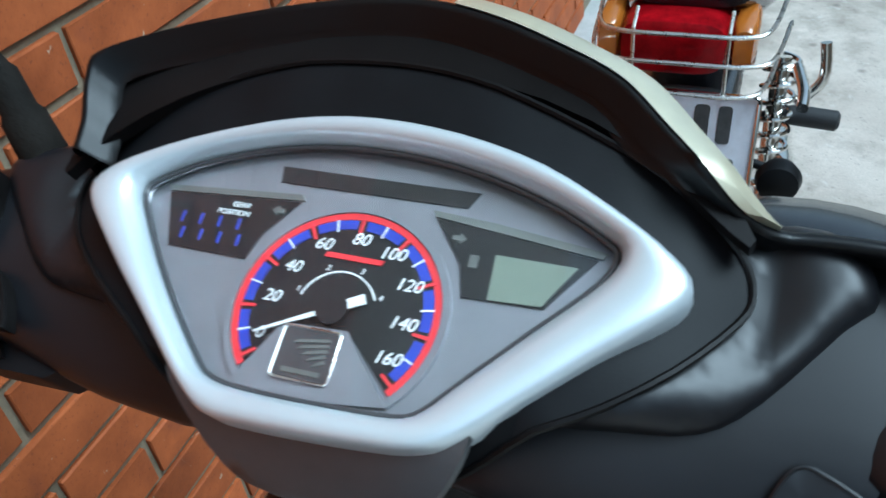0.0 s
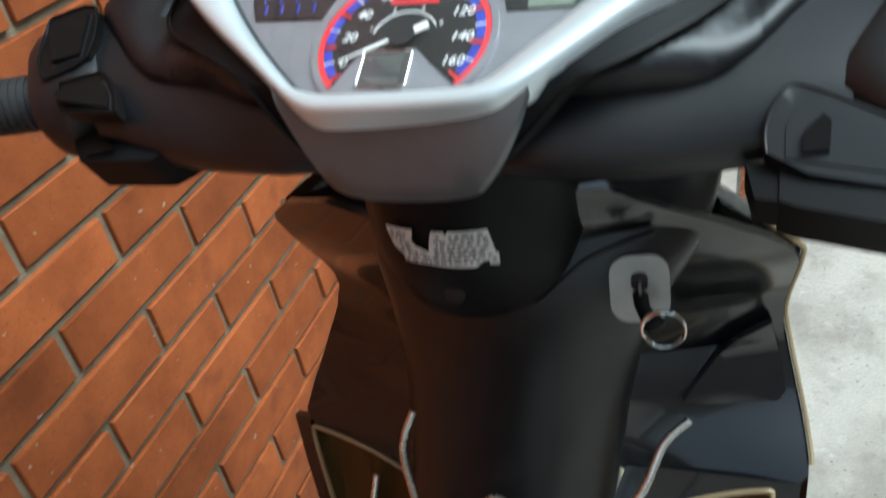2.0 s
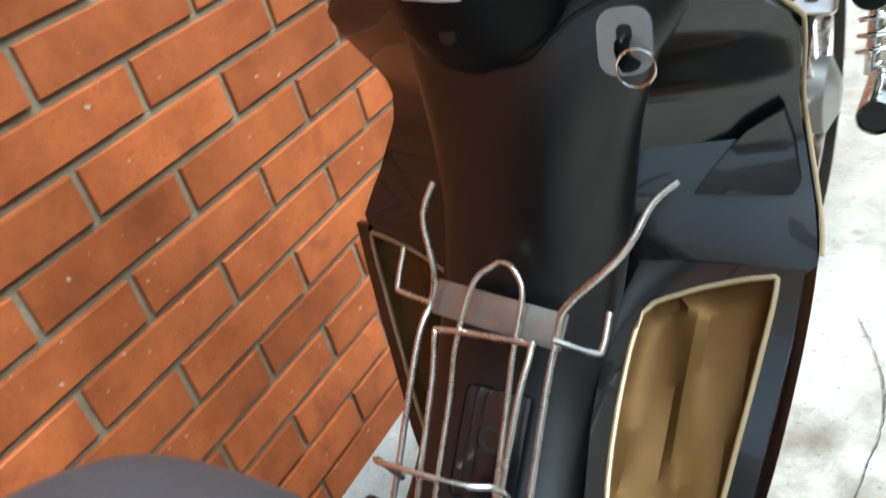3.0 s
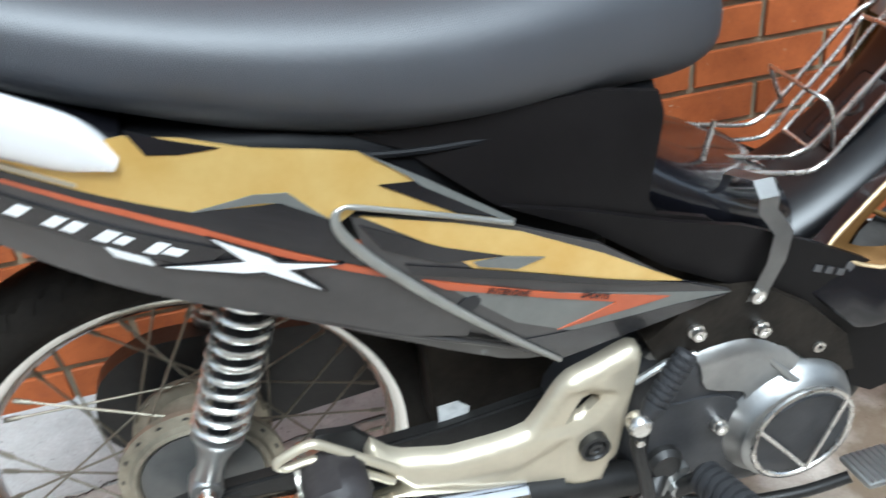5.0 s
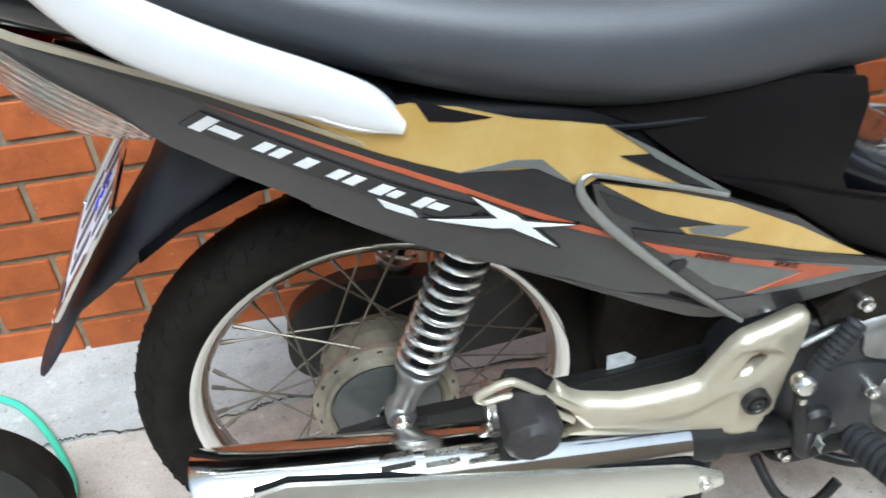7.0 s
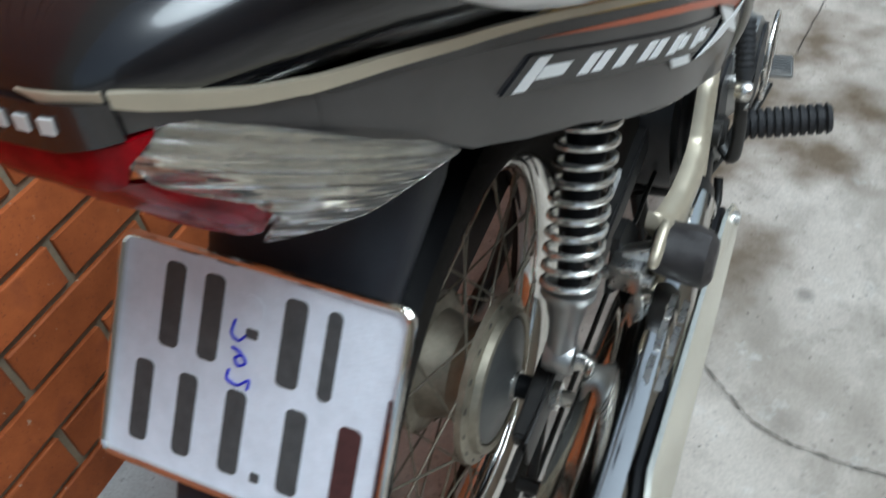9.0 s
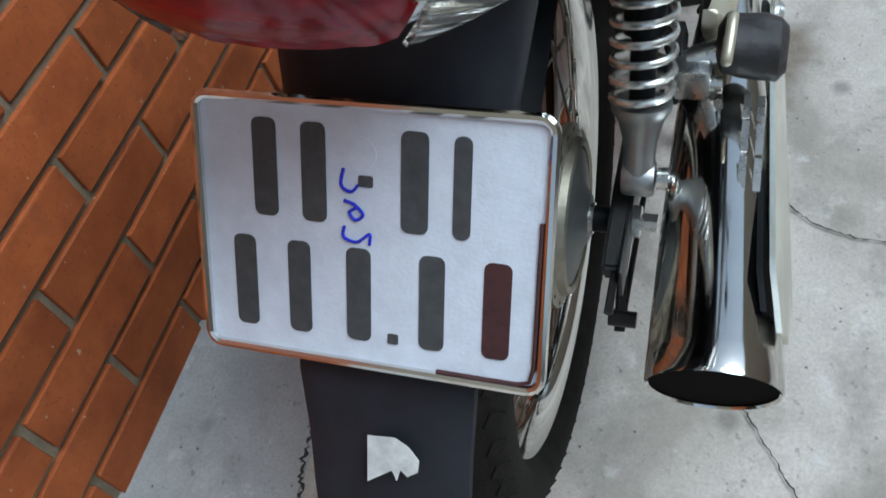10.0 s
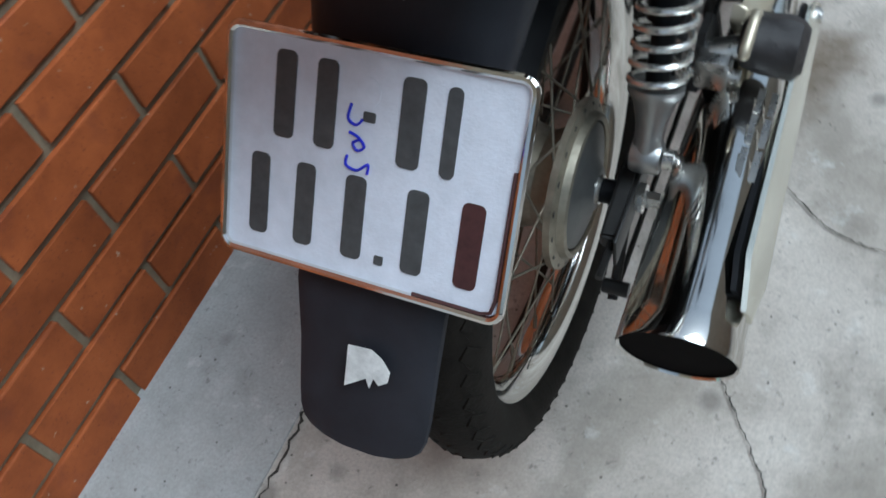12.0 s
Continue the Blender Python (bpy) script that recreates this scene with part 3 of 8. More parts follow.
        flank("dark_window", [(0.199, 0.690), (0.233, 0.684), (0.297, 0.634), (0.255, 0.652)], side, 0.0016, 0.002, M_GLOSS, base, "black wedge in the gold band")
        flank("pale_edge", [(0.188, 0.718), (0.196, 0.712), (0.232, 0.687), (0.303, 0.632), (0.299, 0.630), (0.230, 0.681), (0.222, 0.690)], side, 0.0021, 0.002, M_LGREY, base, "pale grey edging")
        # lower front piece, carried by the curved moulding
        front = flank("front_side_panel", [(0.175, 0.672), (0.25, 0.648), (0.299, 0.628), (0.378, 0.586), (0.459, 0.519), (0.522, 0.484), (0.463, 0.478), (0.398, 0.471), (0.343, 0.459), (0.303, 0.495), (0.258, 0.540),
                                           (0.21, 0.600), (0.184, 0.632)], side, 0.0022, 0.006, M_GREYPAINT, bike, "grey lower side panel with gold flash and orange arrow")
        flank("gold_flash", [(0.182, 0.671), (0.25, 0.646), (0.306, 0.621), (0.381, 0.576), (0.463, 0.519), (0.385, 0.548), (0.322, 0.576), (0.264, 0.601), (0.241, 0.626)], side, 0.0030, 0.003, M_GOLD, front, "gold flash")
        flank("black_flash", [(0.180, 0.665), (0.241, 0.628), (0.291, 0.604), (0.240, 0.614), (0.195, 0.640)], side, 0.0037, 0.003, M_GLOSS, front, "black flash")
        flank("black_line", [(0.210, 0.622), (0.264, 0.601), (0.322, 0.577), (0.385, 0.549), (0.480, 0.511), (0.380, 0.545), (0.320, 0.571), (0.260, 0.594), (0.214, 0.612)], side, 0.0042, 0.003, M_GLOSS, front)
        flank("pale_flash", [(0.264, 0.607), (0.291, 0.604), (0.325, 0.592), (0.300, 0.589), (0.268, 0.602)], side, 0.0046, 0.003, M_LGREY, front)
        flank("pale_field", [(0.243, 0.588), (0.324, 0.556), (0.455, 0.509), (0.520, 0.485), (0.459, 0.494), (0.356, 0.498), (0.30, 0.530)], side, 0.0030, 0.003, M_LGREY, front, "pale grey field")
        flank("orange_arrow", [(0.222, 0.604), (0.243, 0.594), (0.325, 0.556), (0.402, 0.526), (0.450, 0.507), (0.392, 0.508), (0.339, 0.507), (0.395, 0.5205), (0.325, 0.5505), (0.240, 0.5885)], side, 0.0040, 0.003, M_ORANGE, front, "orange arrow")
        flank("dark_foot", [(0.300, 0.505), (0.356, 0.500), (0.459, 0.494), (0.516, 0.484), (0.463, 0.479), (0.398, 0.472), (0.345, 0.461)], side, 0.0032, 0.003, M_GLOSS, front)
        flank("oval_hole", [(0.258 + 0.010 * math.cos(a) - 0.003 * math.sin(a), 0.566 + 0.007 * math.sin(a) + 0.004 * math.cos(a)) for a in [i * math.pi / 6 for i in range(12)]], side, 0.0040, 0.003, M_FACE, front, "oval rubber plug")
        # raised moulding
        place = shell(side, 0.0045)
        line = spline(yz([(0.345, 0.462), (0.269, 0.541), (0.21, 0.606), (0.184, 0.636), (0.167, 0.661), (0.164, 0.675), (0.170, 0.681), (0.184, 0.678), (0.25, 0.652), (0.299, 0.631)]), 5)
        bm = bmesh.new()
        n = len(line)
        tube(bm, [place(s, z, 0.0) for s, z in line], [0.0020 + 0.0028 * math.sin(math.pi * min(1, (i + 2) / (n * 0.72))) * (1 if i < n * 0.62 else 0.35) if i < n * 0.72 else 0.0024 for i in range(n)], 10)
        part("moulding", bm, M_MOULD, front, "silver-grey raised moulding")
        # lower edge trim
        line = spline(yz([(-0.05, 0.660), (0.017, 0.629), (0.109, 0.592), (0.212, 0.539), (0.30, 0.49), (0.343, 0.458)]), 5)
        bm = bmesh.new()
        tube(bm, [shell(side, -0.003)(s, z, 0) for s, z in line], 0.0028, 8)
        part("edge_bead", bm, M_GREYPAINT, base)
        lettering(base, side)
        slogan(front, side)


def lettering(base, side):
    """The make's word mark as plain slanted white bars on black, and the big crossed flash after it."""
    u0, u1 = Vector((-0.118, 0.738)), Vector((0.060, 0.664))
    run = (u1 - u0)
    lean = Vector((0.30, 0.95)).normalized()
    across = run.normalized()

    def quad(t0, t1, h0, h1, skew=0.016):
        p = []
        for t, h in ((t0, h0), (t1, h0), (t1, h1), (t0, h1)):
            q = u0 + run * t + lean * h + across * (skew * (h - h0) / 0.02)
            p.append((q.x, q.y))
        return p
    flank("word_mark_backing", quad(-0.11, 1.05, -0.0098, 0.0098, 0.016), side, 0.0022, 0.002, M_GLOSS, base, "black backing of the word mark")
    spans = [(-0.07, -0.02, 0.0088), (0.01, 0.12, 0.0034), (0.19, 0.235, 0.0056), (0.255, 0.30, 0.0056), (0.36, 0.41, 0.0058), (0.49, 0.535, 0.0056), (0.555, 0.60, 0.0056), (0.665, 0.715, 0.0058), (0.735, 0.775, 0.0040), (0.84, 0.885, 0.0058), (0.905, 0.965, 0.0034)]
    for a, b, h in spans:
        flank("word_mark_bar", quad(a, b, -h, h), side, 0.0027, 0.002, M_WHITE, base, "white slanted bar", step=0.008)
    flank("word_mark_bar", [(0.005, 0.676), (0.030, 0.665), (0.034, 0.657), (0.010, 0.667)], side, 0.0027, 0.002, M_WHITE, base, "white slanted bar", step=0.008)
    for off, grow, mt, lb in ((0.0030, 0.0035, M_GLOSS, "black outline of the crossed flash"), (0.0036, 0.0, M_WHITE, "white crossed flash")):
        for a, b, w in (((0.078, 0.675), (0.146, 0.616), 0.0062), ((0.042, 0.656), (0.160, 0.637), 0.0048)):
            a, b = Vector(a), Vector(b)
            d = (b - a).normalized()
            s = Vector((-d.y, d.x))
            a2, b2 = a - d * grow * 1.5, b + d * grow * 1.5
            c1 = a + (b - a) * 0.45
            flank("crossed_flash", [tuple(a2), tuple(c1 - s * (w + grow)), tuple(b2), tuple(c1 + s * (w + grow))], side, off + (0.0003 if w < 0.005 else 0), 0.002, mt, base, lb, step=0.008)


def slogan(front, side):
    if side < 0:
        return
    place = shell(side, 0.0048)
    for word, y, z, sz in (("INTENSIVE", 0.292, 0.5685, 0.0085), ("SPORTS", 0.372, 0.5365, 0.0085)):
        o = place(run_of(y), z, 0)
        ax = place(run_of(y + 0.03), z - 0.0132, 0) - o
        up = place(run_of(y), z + 0.02, 0) - o
        text_mesh("slogan", word, sz, M_FACE, front, frame_of(o, ax, up), 0.0003, 0.3)


def tail():
    # glossy upper tail between the grab rail and the side panels
    secs = []
    for y, w, zl, zt in ((-0.313, 0.024, 0.824, 0.838), (-0.307, 0.042, 0.819, 0.848), (-0.283, 0.064, 0.812, 0.860), (-0.24, 0.085, 0.800, 0.866), (-0.19, 0.100, 0.782, 0.860), (-0.13, 0.119, 0.760, 0.842), (-0.05, 0.138, 0.735, 0.80),
                         (0.03, 0.146, 0.715, 0.745)):
        secs.append(oval(0, (zl + zt) / 2, w, (zt - zl) / 2 + 0.004, 32, 2.6, y))
    part("tail_cover", loft(bmesh.new(), secs), M_GLOSS, bike, "gloss black tail cover")
    # lamp: red middle with clear turn signals wrapped round the corners
    lamp = part("tail_light", loft(bmesh.new(), [oval(0, 0.757, w, h, 24, 2.6, y) for y, w, h in ((-0.255, 0.02, 0.008), (-0.246, 0.045, 0.013), (-0.22, 0.07, 0.015), (-0.17, 0.08, 0.013), (-0.12, 0.055, 0.010))]), M_REFL, bike,
                "tail light with red middle and clear turn signals")

    def lens(name, pts, mt, lb, side, off, bulge=0.008, thick=0.003, step=0.007):
        base = shell(side)

        def place(a, z, h):
            k = math.sin(math.pi * max(0, min(1, (z - 0.715) / 0.105)))
            q = base(a, z, h + off + bulge * k)
            # the lamp leans in below its top edge
            q.y += 0.046 * max(0, min(1, (0.80 - z) / 0.07)) * max(0, min(1, 1 - (abs(a) - 0.03) / 0.11))
            return q
        return part(name, patch(pts, place, thick, step), mt, lamp, lb)

    half = [(0.0, 0.7255), (0.0255, 0.7255), (0.0608, 0.7297), (0.0761, 0.7505), (0.0729, 0.7562), (0.0643, 0.7798), (0.0510, 0.7946), (0.0, 0.7960)]
    lens("red_lens", half[1:-1] + [(-a, z) for a, z in half[-2:0:-1]], M_RED, "red brake lens", 1, -0.006)
    half = [(0.030, 0.7945), (0.040, 0.8000), (0.0430, 0.8081), (0.0476, 0.8120), (0.0528, 0.8159), (0.0548, 0.8188), (0.030, 0.8150)]
    lens("red_fin", [(0.0, 0.7925)] + half + [(0.0, 0.8130)] + [(-a, z) for a, z in half[::-1]], M_RED, "red upper edge of the brake lens", 1, 0.001, 0.004, 0.014)
    clear = [(0.043, 0.8081), (0.0476, 0.812), (0.0528, 0.8159), (0.0548, 0.8188), (0.0609, 0.8196), (0.070, 0.8163), (0.0945, 0.802), (0.1331, 0.7734), (0.1643, 0.7522), (0.1813, 0.7378), (0.2003, 0.7196), (0.1964, 0.7178),
             (0.1633, 0.7195), (0.1261, 0.7239), (0.0841, 0.7284), (0.0608, 0.7290), (0.0774, 0.7529), (0.0715, 0.7698), (0.0526, 0.7908)]
    mid = Vector((sum(q[0] for q in clear), sum(q[1] for q in clear))) / len(clear)
    for side in (1, -1):
        lens("signal_lens", clear, M_CLEAR, "clear fluted turn signal lens", side, 0.0)
        lens("reflector", [tuple(mid + (Vector(q) - mid) * 0.93) for q in clear], M_REFL, "silvered reflector", side, -0.010)
    # black lip above the lamp, with plain bars for the maker's name
    part("tail_lip", patch([(-0.0455, 0.8195), (-0.02, 0.8145), (0.02, 0.8145), (0.0455, 0.8195), (0.0455, 0.8350), (0.0, 0.8375), (-0.0455, 0.8350)], shell(1, 0.0035), 0.012, 0.008), M_GLOSS, bike, "black tail lip")
    for i in range(5):
        a = -0.027 + 0.0110 * i
        part("name_bar", patch([(a, 0.8235), (a + 0.0060, 0.8235), (a + 0.0073, 0.8305), (a + 0.0013, 0.8305)], shell(1, 0.0047), 0.001, 0.006), M_WHITE, bike, "small white lettering bar")


def grab_rail():
    bm = bmesh.new()
    mid = spline([(0.172, 0.030, 0.738), (0.171, 0.005, 0.754), (0.165, -0.03, 0.771), (0.155, -0.075, 0.788), (0.143, -0.12, 0.807), (0.131, -0.165, 0.832), (0.110, -0.208, 0.864), (0.066, -0.245, 0.888), (0.0, -0.256, 0.897)], 5)
    hs = spline([(0.006, 0), (0.019, 0), (0.022, 0), (0.0245, 0), (0.026, 0), (0.026, 0), (0.024, 0), (0.022, 0), (0.022, 0)], 5)
    ring = []
    full = [(p, h[0]) for p, h in zip(mid, hs)]
    full = full + [(Vector((-p.x, p.y, p.z)), h) for p, h in full[-2::-1]]
    n = len(full)
    for i, (p, h) in enumerate(full):
        d = (full[min(i + 1, n - 1)][0] - full[max(i - 1, 0)][0]).normalized()
        out = d.cross(Vector((0, 0, 1))).normalized()
        up = out.cross(d)
        ring.append([p + up * h * math.sin(a) + out * 0.013 * math.copysign(abs(math.cos(a)) ** 0.8, math.cos(a)) for a in [2 * math.pi * j / 16 for j in range(16)]])
    loft(bm, ring)
    part("grab_rail", bm, M_RAIL, bike, "white painted grab rail")


def seat():
    secs = []
    for y, w, zl, zt in ((-0.20, 0.055, 0.835, 0.855), (-0.17, 0.09, 0.815, 0.872), (-0.10, 0.122, 0.788, 0.876), (-0.03, 0.138, 0.757, 0.862), (0.05, 0.148, 0.727, 0.842), (0.13, 0.154, 0.700, 0.826), (0.21, 0.155, 0.682, 0.815), (0.29, 0.150, 0.675, 0.808),
                         (0.36, 0.138, 0.672, 0.806), (0.43, 0.118, 0.668, 0.804), (0.48, 0.100, 0.664, 0.795), (0.515, 0.083, 0.667, 0.778), (0.537, 0.064, 0.678, 0.752), (0.546, 0.035, 0.692, 0.728)):
        secs.append((y, w, zl, zt))
    fine = spline(secs, 4)
    rings = [oval(0, (q[2] + q[3]) / 2, q[1], (q[3] - q[2]) / 2, 40, 2.7, q[0]) for q in [tuple(v) for v in fine]]
    part("seat", loft(bmesh.new(), rings), M_SEAT, bike, "black woven-grain vinyl saddle")
    bm = bmesh.new()
    base = [(0.128, 0.06, 0.724), (0.138, 0.15, 0.700), (0.141, 0.23, 0.686), (0.132, 0.33, 0.680), (0.113, 0.41, 0.677), (0.096, 0.46, 0.673)]
    for sg in (1, -1):
        tube(bm, [(x * sg, y, z) for x, y, z in [tuple(v) for v in spline(base, 5)]], 0.003, 8)
    part("seat_rim", bm, M_MATTE, bike, "black seat base rim")


def mid_body():
    # core that carries the panels
    secs = [oval(0, (a + b) / 2, w, (b - a) / 2, 28, 4, y) for y, w, a, b in ((-0.16, 0.06, 0.71, 0.80), (-0.08, 0.10, 0.69, 0.77), (0.03, 0.13, 0.66, 0.74), (0.14, 0.145, 0.62, 0.735), (0.24, 0.140, 0.56, 0.715), (0.34, 0.130, 0.51, 0.705),
                                                                              (0.43, 0.110, 0.52, 0.70), (0.465, 0.095, 0.56, 0.69))]
    part("inner_body", loft(bmesh.new(), secs), M_MATTE, bike, "black inner body under the saddle")
    for sg in (1, -1):
        def place(y, z, h, sg=sg):
            x = float(np.interp(y, [0.18, 0.30, 0.40, 0.47, 0.55, 0.66, 0.78], [0.152, 0.150, 0.143, 0.137, 0.134, 0.137, 0.146]))
            return Vector((sg * (x + h - 1.6 * max(0, z - 0.60) ** 2), y, z))
        part("centre_cover", patch([(0.19, 0.705), (0.225, 0.690), (0.30, 0.625), (0.376, 0.604), (0.469, 0.566), (0.515, 0.545), (0.500, 0.560), (0.448, 0.578), (0.438, 0.596), (0.440, 0.615), (0.446, 0.645), (0.452, 0.672), (0.448, 0.690), (0.40, 0.700), (0.30, 0.705), (0.22, 0.715)],
                                   place, 0.006, 0.012), M_MATTE2, bike, "satin black centre cover below the saddle")
        if sg > 0:
            for i in range(7):
                y = 0.619 + 0.0132 * i
                z = 0.4768 - 0.40 * (y - 0.619)
                part("embossed_bar", patch([(y, z - 0.0035), (y + 0.0085, z - 0.0069), (y + 0.0105, z + 0.0005), (y + 0.002, z + 0.0039)], lambda a, b, h: place(a, b, h + 0.0075), 0.002, 0.02), M_DKGREY, bike, "grey embossed letter bar")
        part("lower_cover", patch([(0.30, 0.629), (0.376, 0.604), (0.469, 0.566), (0.536, 0.545), (0.616, 0.507), (0.70, 0.462), (0.745, 0.436), (0.762, 0.40), (0.785, 0.352), (0.803, 0.312), (0.799, 0.279), (0.785, 0.290), (0.755, 0.294), (0.723, 0.284), (0.695, 0.300), (0.682, 0.345), (0.655, 0.39), (0.60, 0.440), (0.540, 0.472), (0.522, 0.484), (0.459, 0.520), (0.378, 0.585)],
                                  lambda y, z, h: place(y, z, h + 0.006), 0.006, 0.012), M_MATTE2, bike, "satin black lower cover")
        for i in range(6):
            y0 = 0.655 + 0.0135 * i
            z0 = 0.468 - 0.0075 * i
            part("raised_letter_bar", patch([(y0, z0), (y0 + 0.009, z0 - 0.005), (y0 + 0.012, z0 + 0.003), (y0 + 0.003, z0 + 0.008)], lambda y, z, h: place(y, z, h + 0.0072), 0.002, 0.01), M_DKGREY, bike, "grey raised lettering bar")
    # glossy throat between saddle nose and tunnel
    secs = [oval(0, q[1], q[2], q[3], 40, 2.6, q[0]) for q in [tuple(v) for v in spline([(0.42, 0.600, 0.10, 0.055), (0.47, 0.572, 0.112, 0.045), (0.54, 0.535, 0.112, 0.040), (0.62, 0.495, 0.098, 0.045)], 5)]]
    part("throat_cover", loft(bmesh.new(), secs), M_GLOSS, bike, "gloss black throat cover ahead of the saddle", smooth=60)


def wheel(name, at, label, lift=0.0, spokes=36):
    w = new(name)
    w.parent = bike
    w.location = at
    w["label"] = label
    seg = 96
    bm = bmesh.new()
    prof = []
    for i in range(15):
        a = math.pi * (i / 14) - math.pi / 2
        prof.append((0.246 + 0.043 * math.cos(a) ** 0.8 if abs(math.cos(a)) > 1e-6 else 0.246, 0.041 * math.sin(a)))
    prof = [(0.228, -0.026), (0.238, -0.036)] + [(max(r, 0.248), x) for r, x in prof] + [(0.238, 0.036), (0.228, 0.026)]
    lathe(bm, prof, None, seg, closed=True)
    part("tyre", bm, M_RUBBER, w, "worn black road tyre")
    # tread blocks
    bm = bmesh.new()
    for i in range(60):
        a = 2 * math.pi * i / 60
        for sg in (1, -1):
            m = Matrix.Rotation(a, 4, "X") @ Matrix.Translation((sg * 0.018, 0, 0.2802)) @ Matrix.Rotation(sg * 0.44, 4, "Y") @ Matrix.Rotation(sg * 0.6, 4, "Z")
            block(bm, (-0.015, -0.0085, -0.006), (0.014, 0.0080, 0.0036), 0.0, m)
            m = Matrix.Rotation(a + 0.05, 4, "X") @ Matrix.Translation((sg * 0.0315, 0, 0.2722)) @ Matrix.Rotation(sg * 0.92, 4, "Y") @ Matrix.Rotation(-sg * 0.5, 4, "Z")
            block(bm, (-0.0075, -0.0065, -0.004), (0.0075, 0.0065, 0.0034), 0.0, m)
    part("tread", bm, M_RUBBER, w, "moulded tread blocks")
    bm = bmesh.new()
    rim = [(0.2245, -0.026), (0.2285, -0.0275), (0.2285, -0.0235), (0.216, -0.021), (0.2065, -0.012), (0.205, 0.0), (0.2065, 0.012), (0.216, 0.021), (0.2285, 0.0235), (0.2285, 0.0275), (0.2245, 0.026), (0.214, 0.0235), (0.203, 0.012),
           (0.2015, 0.0), (0.203, -0.012), (0.214, -0.0235)]
    rim = [(r * 1.03, x) for r, x in rim]
    lathe(bm, rim, None, seg, closed=True)
    part("rim", bm, M_CHROME, w, "chromed steel rim")
    bm = bmesh.new()
    lathe(bm, [(0.012, -0.055), (0.055, -0.053), (0.075, -0.040), (0.076, -0.034), (0.058, -0.030), (0.050, 0.0), (0.060, 0.022), (0.088, 0.026), (0.088, 0.033), (0.076, 0.036), (0.074, 0.043), (0.070, 0.0445), (0.067, 0.042), (0.066, 0.036), (0.012, 0.036)], None, 40)
    part("hub", bm, M_DIRTYALU, w, "cast aluminium drum hub")
    bm = bmesh.new()
    for i in range(18):
        a = 2 * math.pi * i / 18
        lathe_at = Matrix.Rotation(a, 4, "X") @ Matrix.Translation((0.0335, 0, 0.0805))
        b2 = bmesh.new()
        lathe(b2, [(0.0040, -0.001), (0.0040, 0.0012)], None, 8)
        b2.transform(lathe_at)
        tmp = bpy.data.meshes.new("tmp")
        b2.to_mesh(tmp)
        b2.free()
        bm.from_mesh(tmp)
        bpy.data.meshes.remove(tmp)
    part("spoke_hole_ring", bm, M_DARKMET, w, "dark spoke holes on the hub flange")
    first = None
    for i in range(spokes):
        sg = 1 if i % 2 == 0 else -1
        a = 2 * math.pi * i / spokes
        twist = (1 if (i // 2) % 2 == 0 else -1) * radians(62)
        hub_a = a + twist
        p = Vector((sg * 0.031, 0.0735 * math.cos(hub_a), 0.0735 * math.sin(hub_a)))
        q = Vector((sg * 0.004, 0.2045 * math.cos(a), 0.2045 * math.sin(a)))
        m = along(p, q, (1, 0, 0))
        if first is None:
            bm = bmesh.new()
            L = (q - p).length
            tube(bm, [(0, 0, 0), (L - 0.016, 0, 0)], 0.0014, 6)
            tube(bm, [(L - 0.016, 0, 0), (L, 0, 0)], 0.0027, 6)
            first = part("spoke", bm, M_SPOKE, w)
            first.matrix_basis = m
        else:
            share("spoke", first, w, m)
    return w


def coil(bm, a, b, r, wire, turns, seg=16):
    a, b = Vector(a), Vector(b)
    d = (b - a).normalized()
    s = d.cross(Vector((1, 0, 0))).normalized()
    t = d.cross(s)
    pts = []
    n = int(turns * seg)
    for i in range(n + 1):
        f = i / n
        ang = 2 * math.pi * turns * f
        pts.append(a + (b - a) * f + (s * math.cos(ang) + t * math.sin(ang)) * r)
    tube(bm, pts, wire, 8)


def shocks():
    for sg in (1, -1):
        sh = new("shock_absorber")
        sh.parent = bike
        sh["label"] = "rear shock absorber with chromed coil spring"
        x = 0.098 * sg
        lo, hi = Vector((x, 0.0, 0.342)), Vector((x, 0.098, 0.585))
        d = (hi - lo).normalized()
        bm = bmesh.new()
        m = along(lo, hi, (1, 0, 0))
        lathe(bm, [(0.015, -0.004), (0.0155, 0.004), (0.0135, 0.020), (0.0145, 0.036), (0.020, 0.058), (0.0255, 0.066), (0.0255, 0.072), (0.006, 0.074)], m, 24)
        part("lower_mount", bm, M_ALU, sh, "grey cast lower mount")
        bm = bmesh.new()
        lathe(bm, [(0.015, -0.014), (0.017, -0.010), (0.017, 0.010), (0.015, 0.014)], Matrix.Translation(lo), 24)
        part("eye", bm, M_ALU, sh)
        bm = bmesh.new()
        lathe(bm, [(0.010, 0.016), (0.010, 0.026), (0.0055, 0.0265), (0.0055, 0.036)] if sg > 0 else [(0.010, -0.026), (0.010, -0.016)], Matrix.Translation(lo), 6 if sg < 0 else 12)
        part("bolt", bm, M_STEEL, sh, "steel mounting bolt")
        bm = bmesh.new()
        lathe(bm, [(0.011, 0.070), (0.011, 0.13), (0.017, 0.132), (0.018, 0.262)], m, 20)
        part("damper", bm, M_MATTE, sh, "black damper body")
        bm = bmesh.new()
        coil(bm, lo + d * 0.072, lo + d * 0.235, 0.0250, 0.0033, 10.0)
        part("spring", bm, M_SPRING, sh, "chromed coil spring")
        bm = bmesh.new()
        lathe(bm, [(0.027, 0.236), (0.029, 0.240), (0.029, 0.262), (0.02, 0.266)], m, 24)
        part("top_cup", bm, M_DARKMET, sh, "black spring cup")


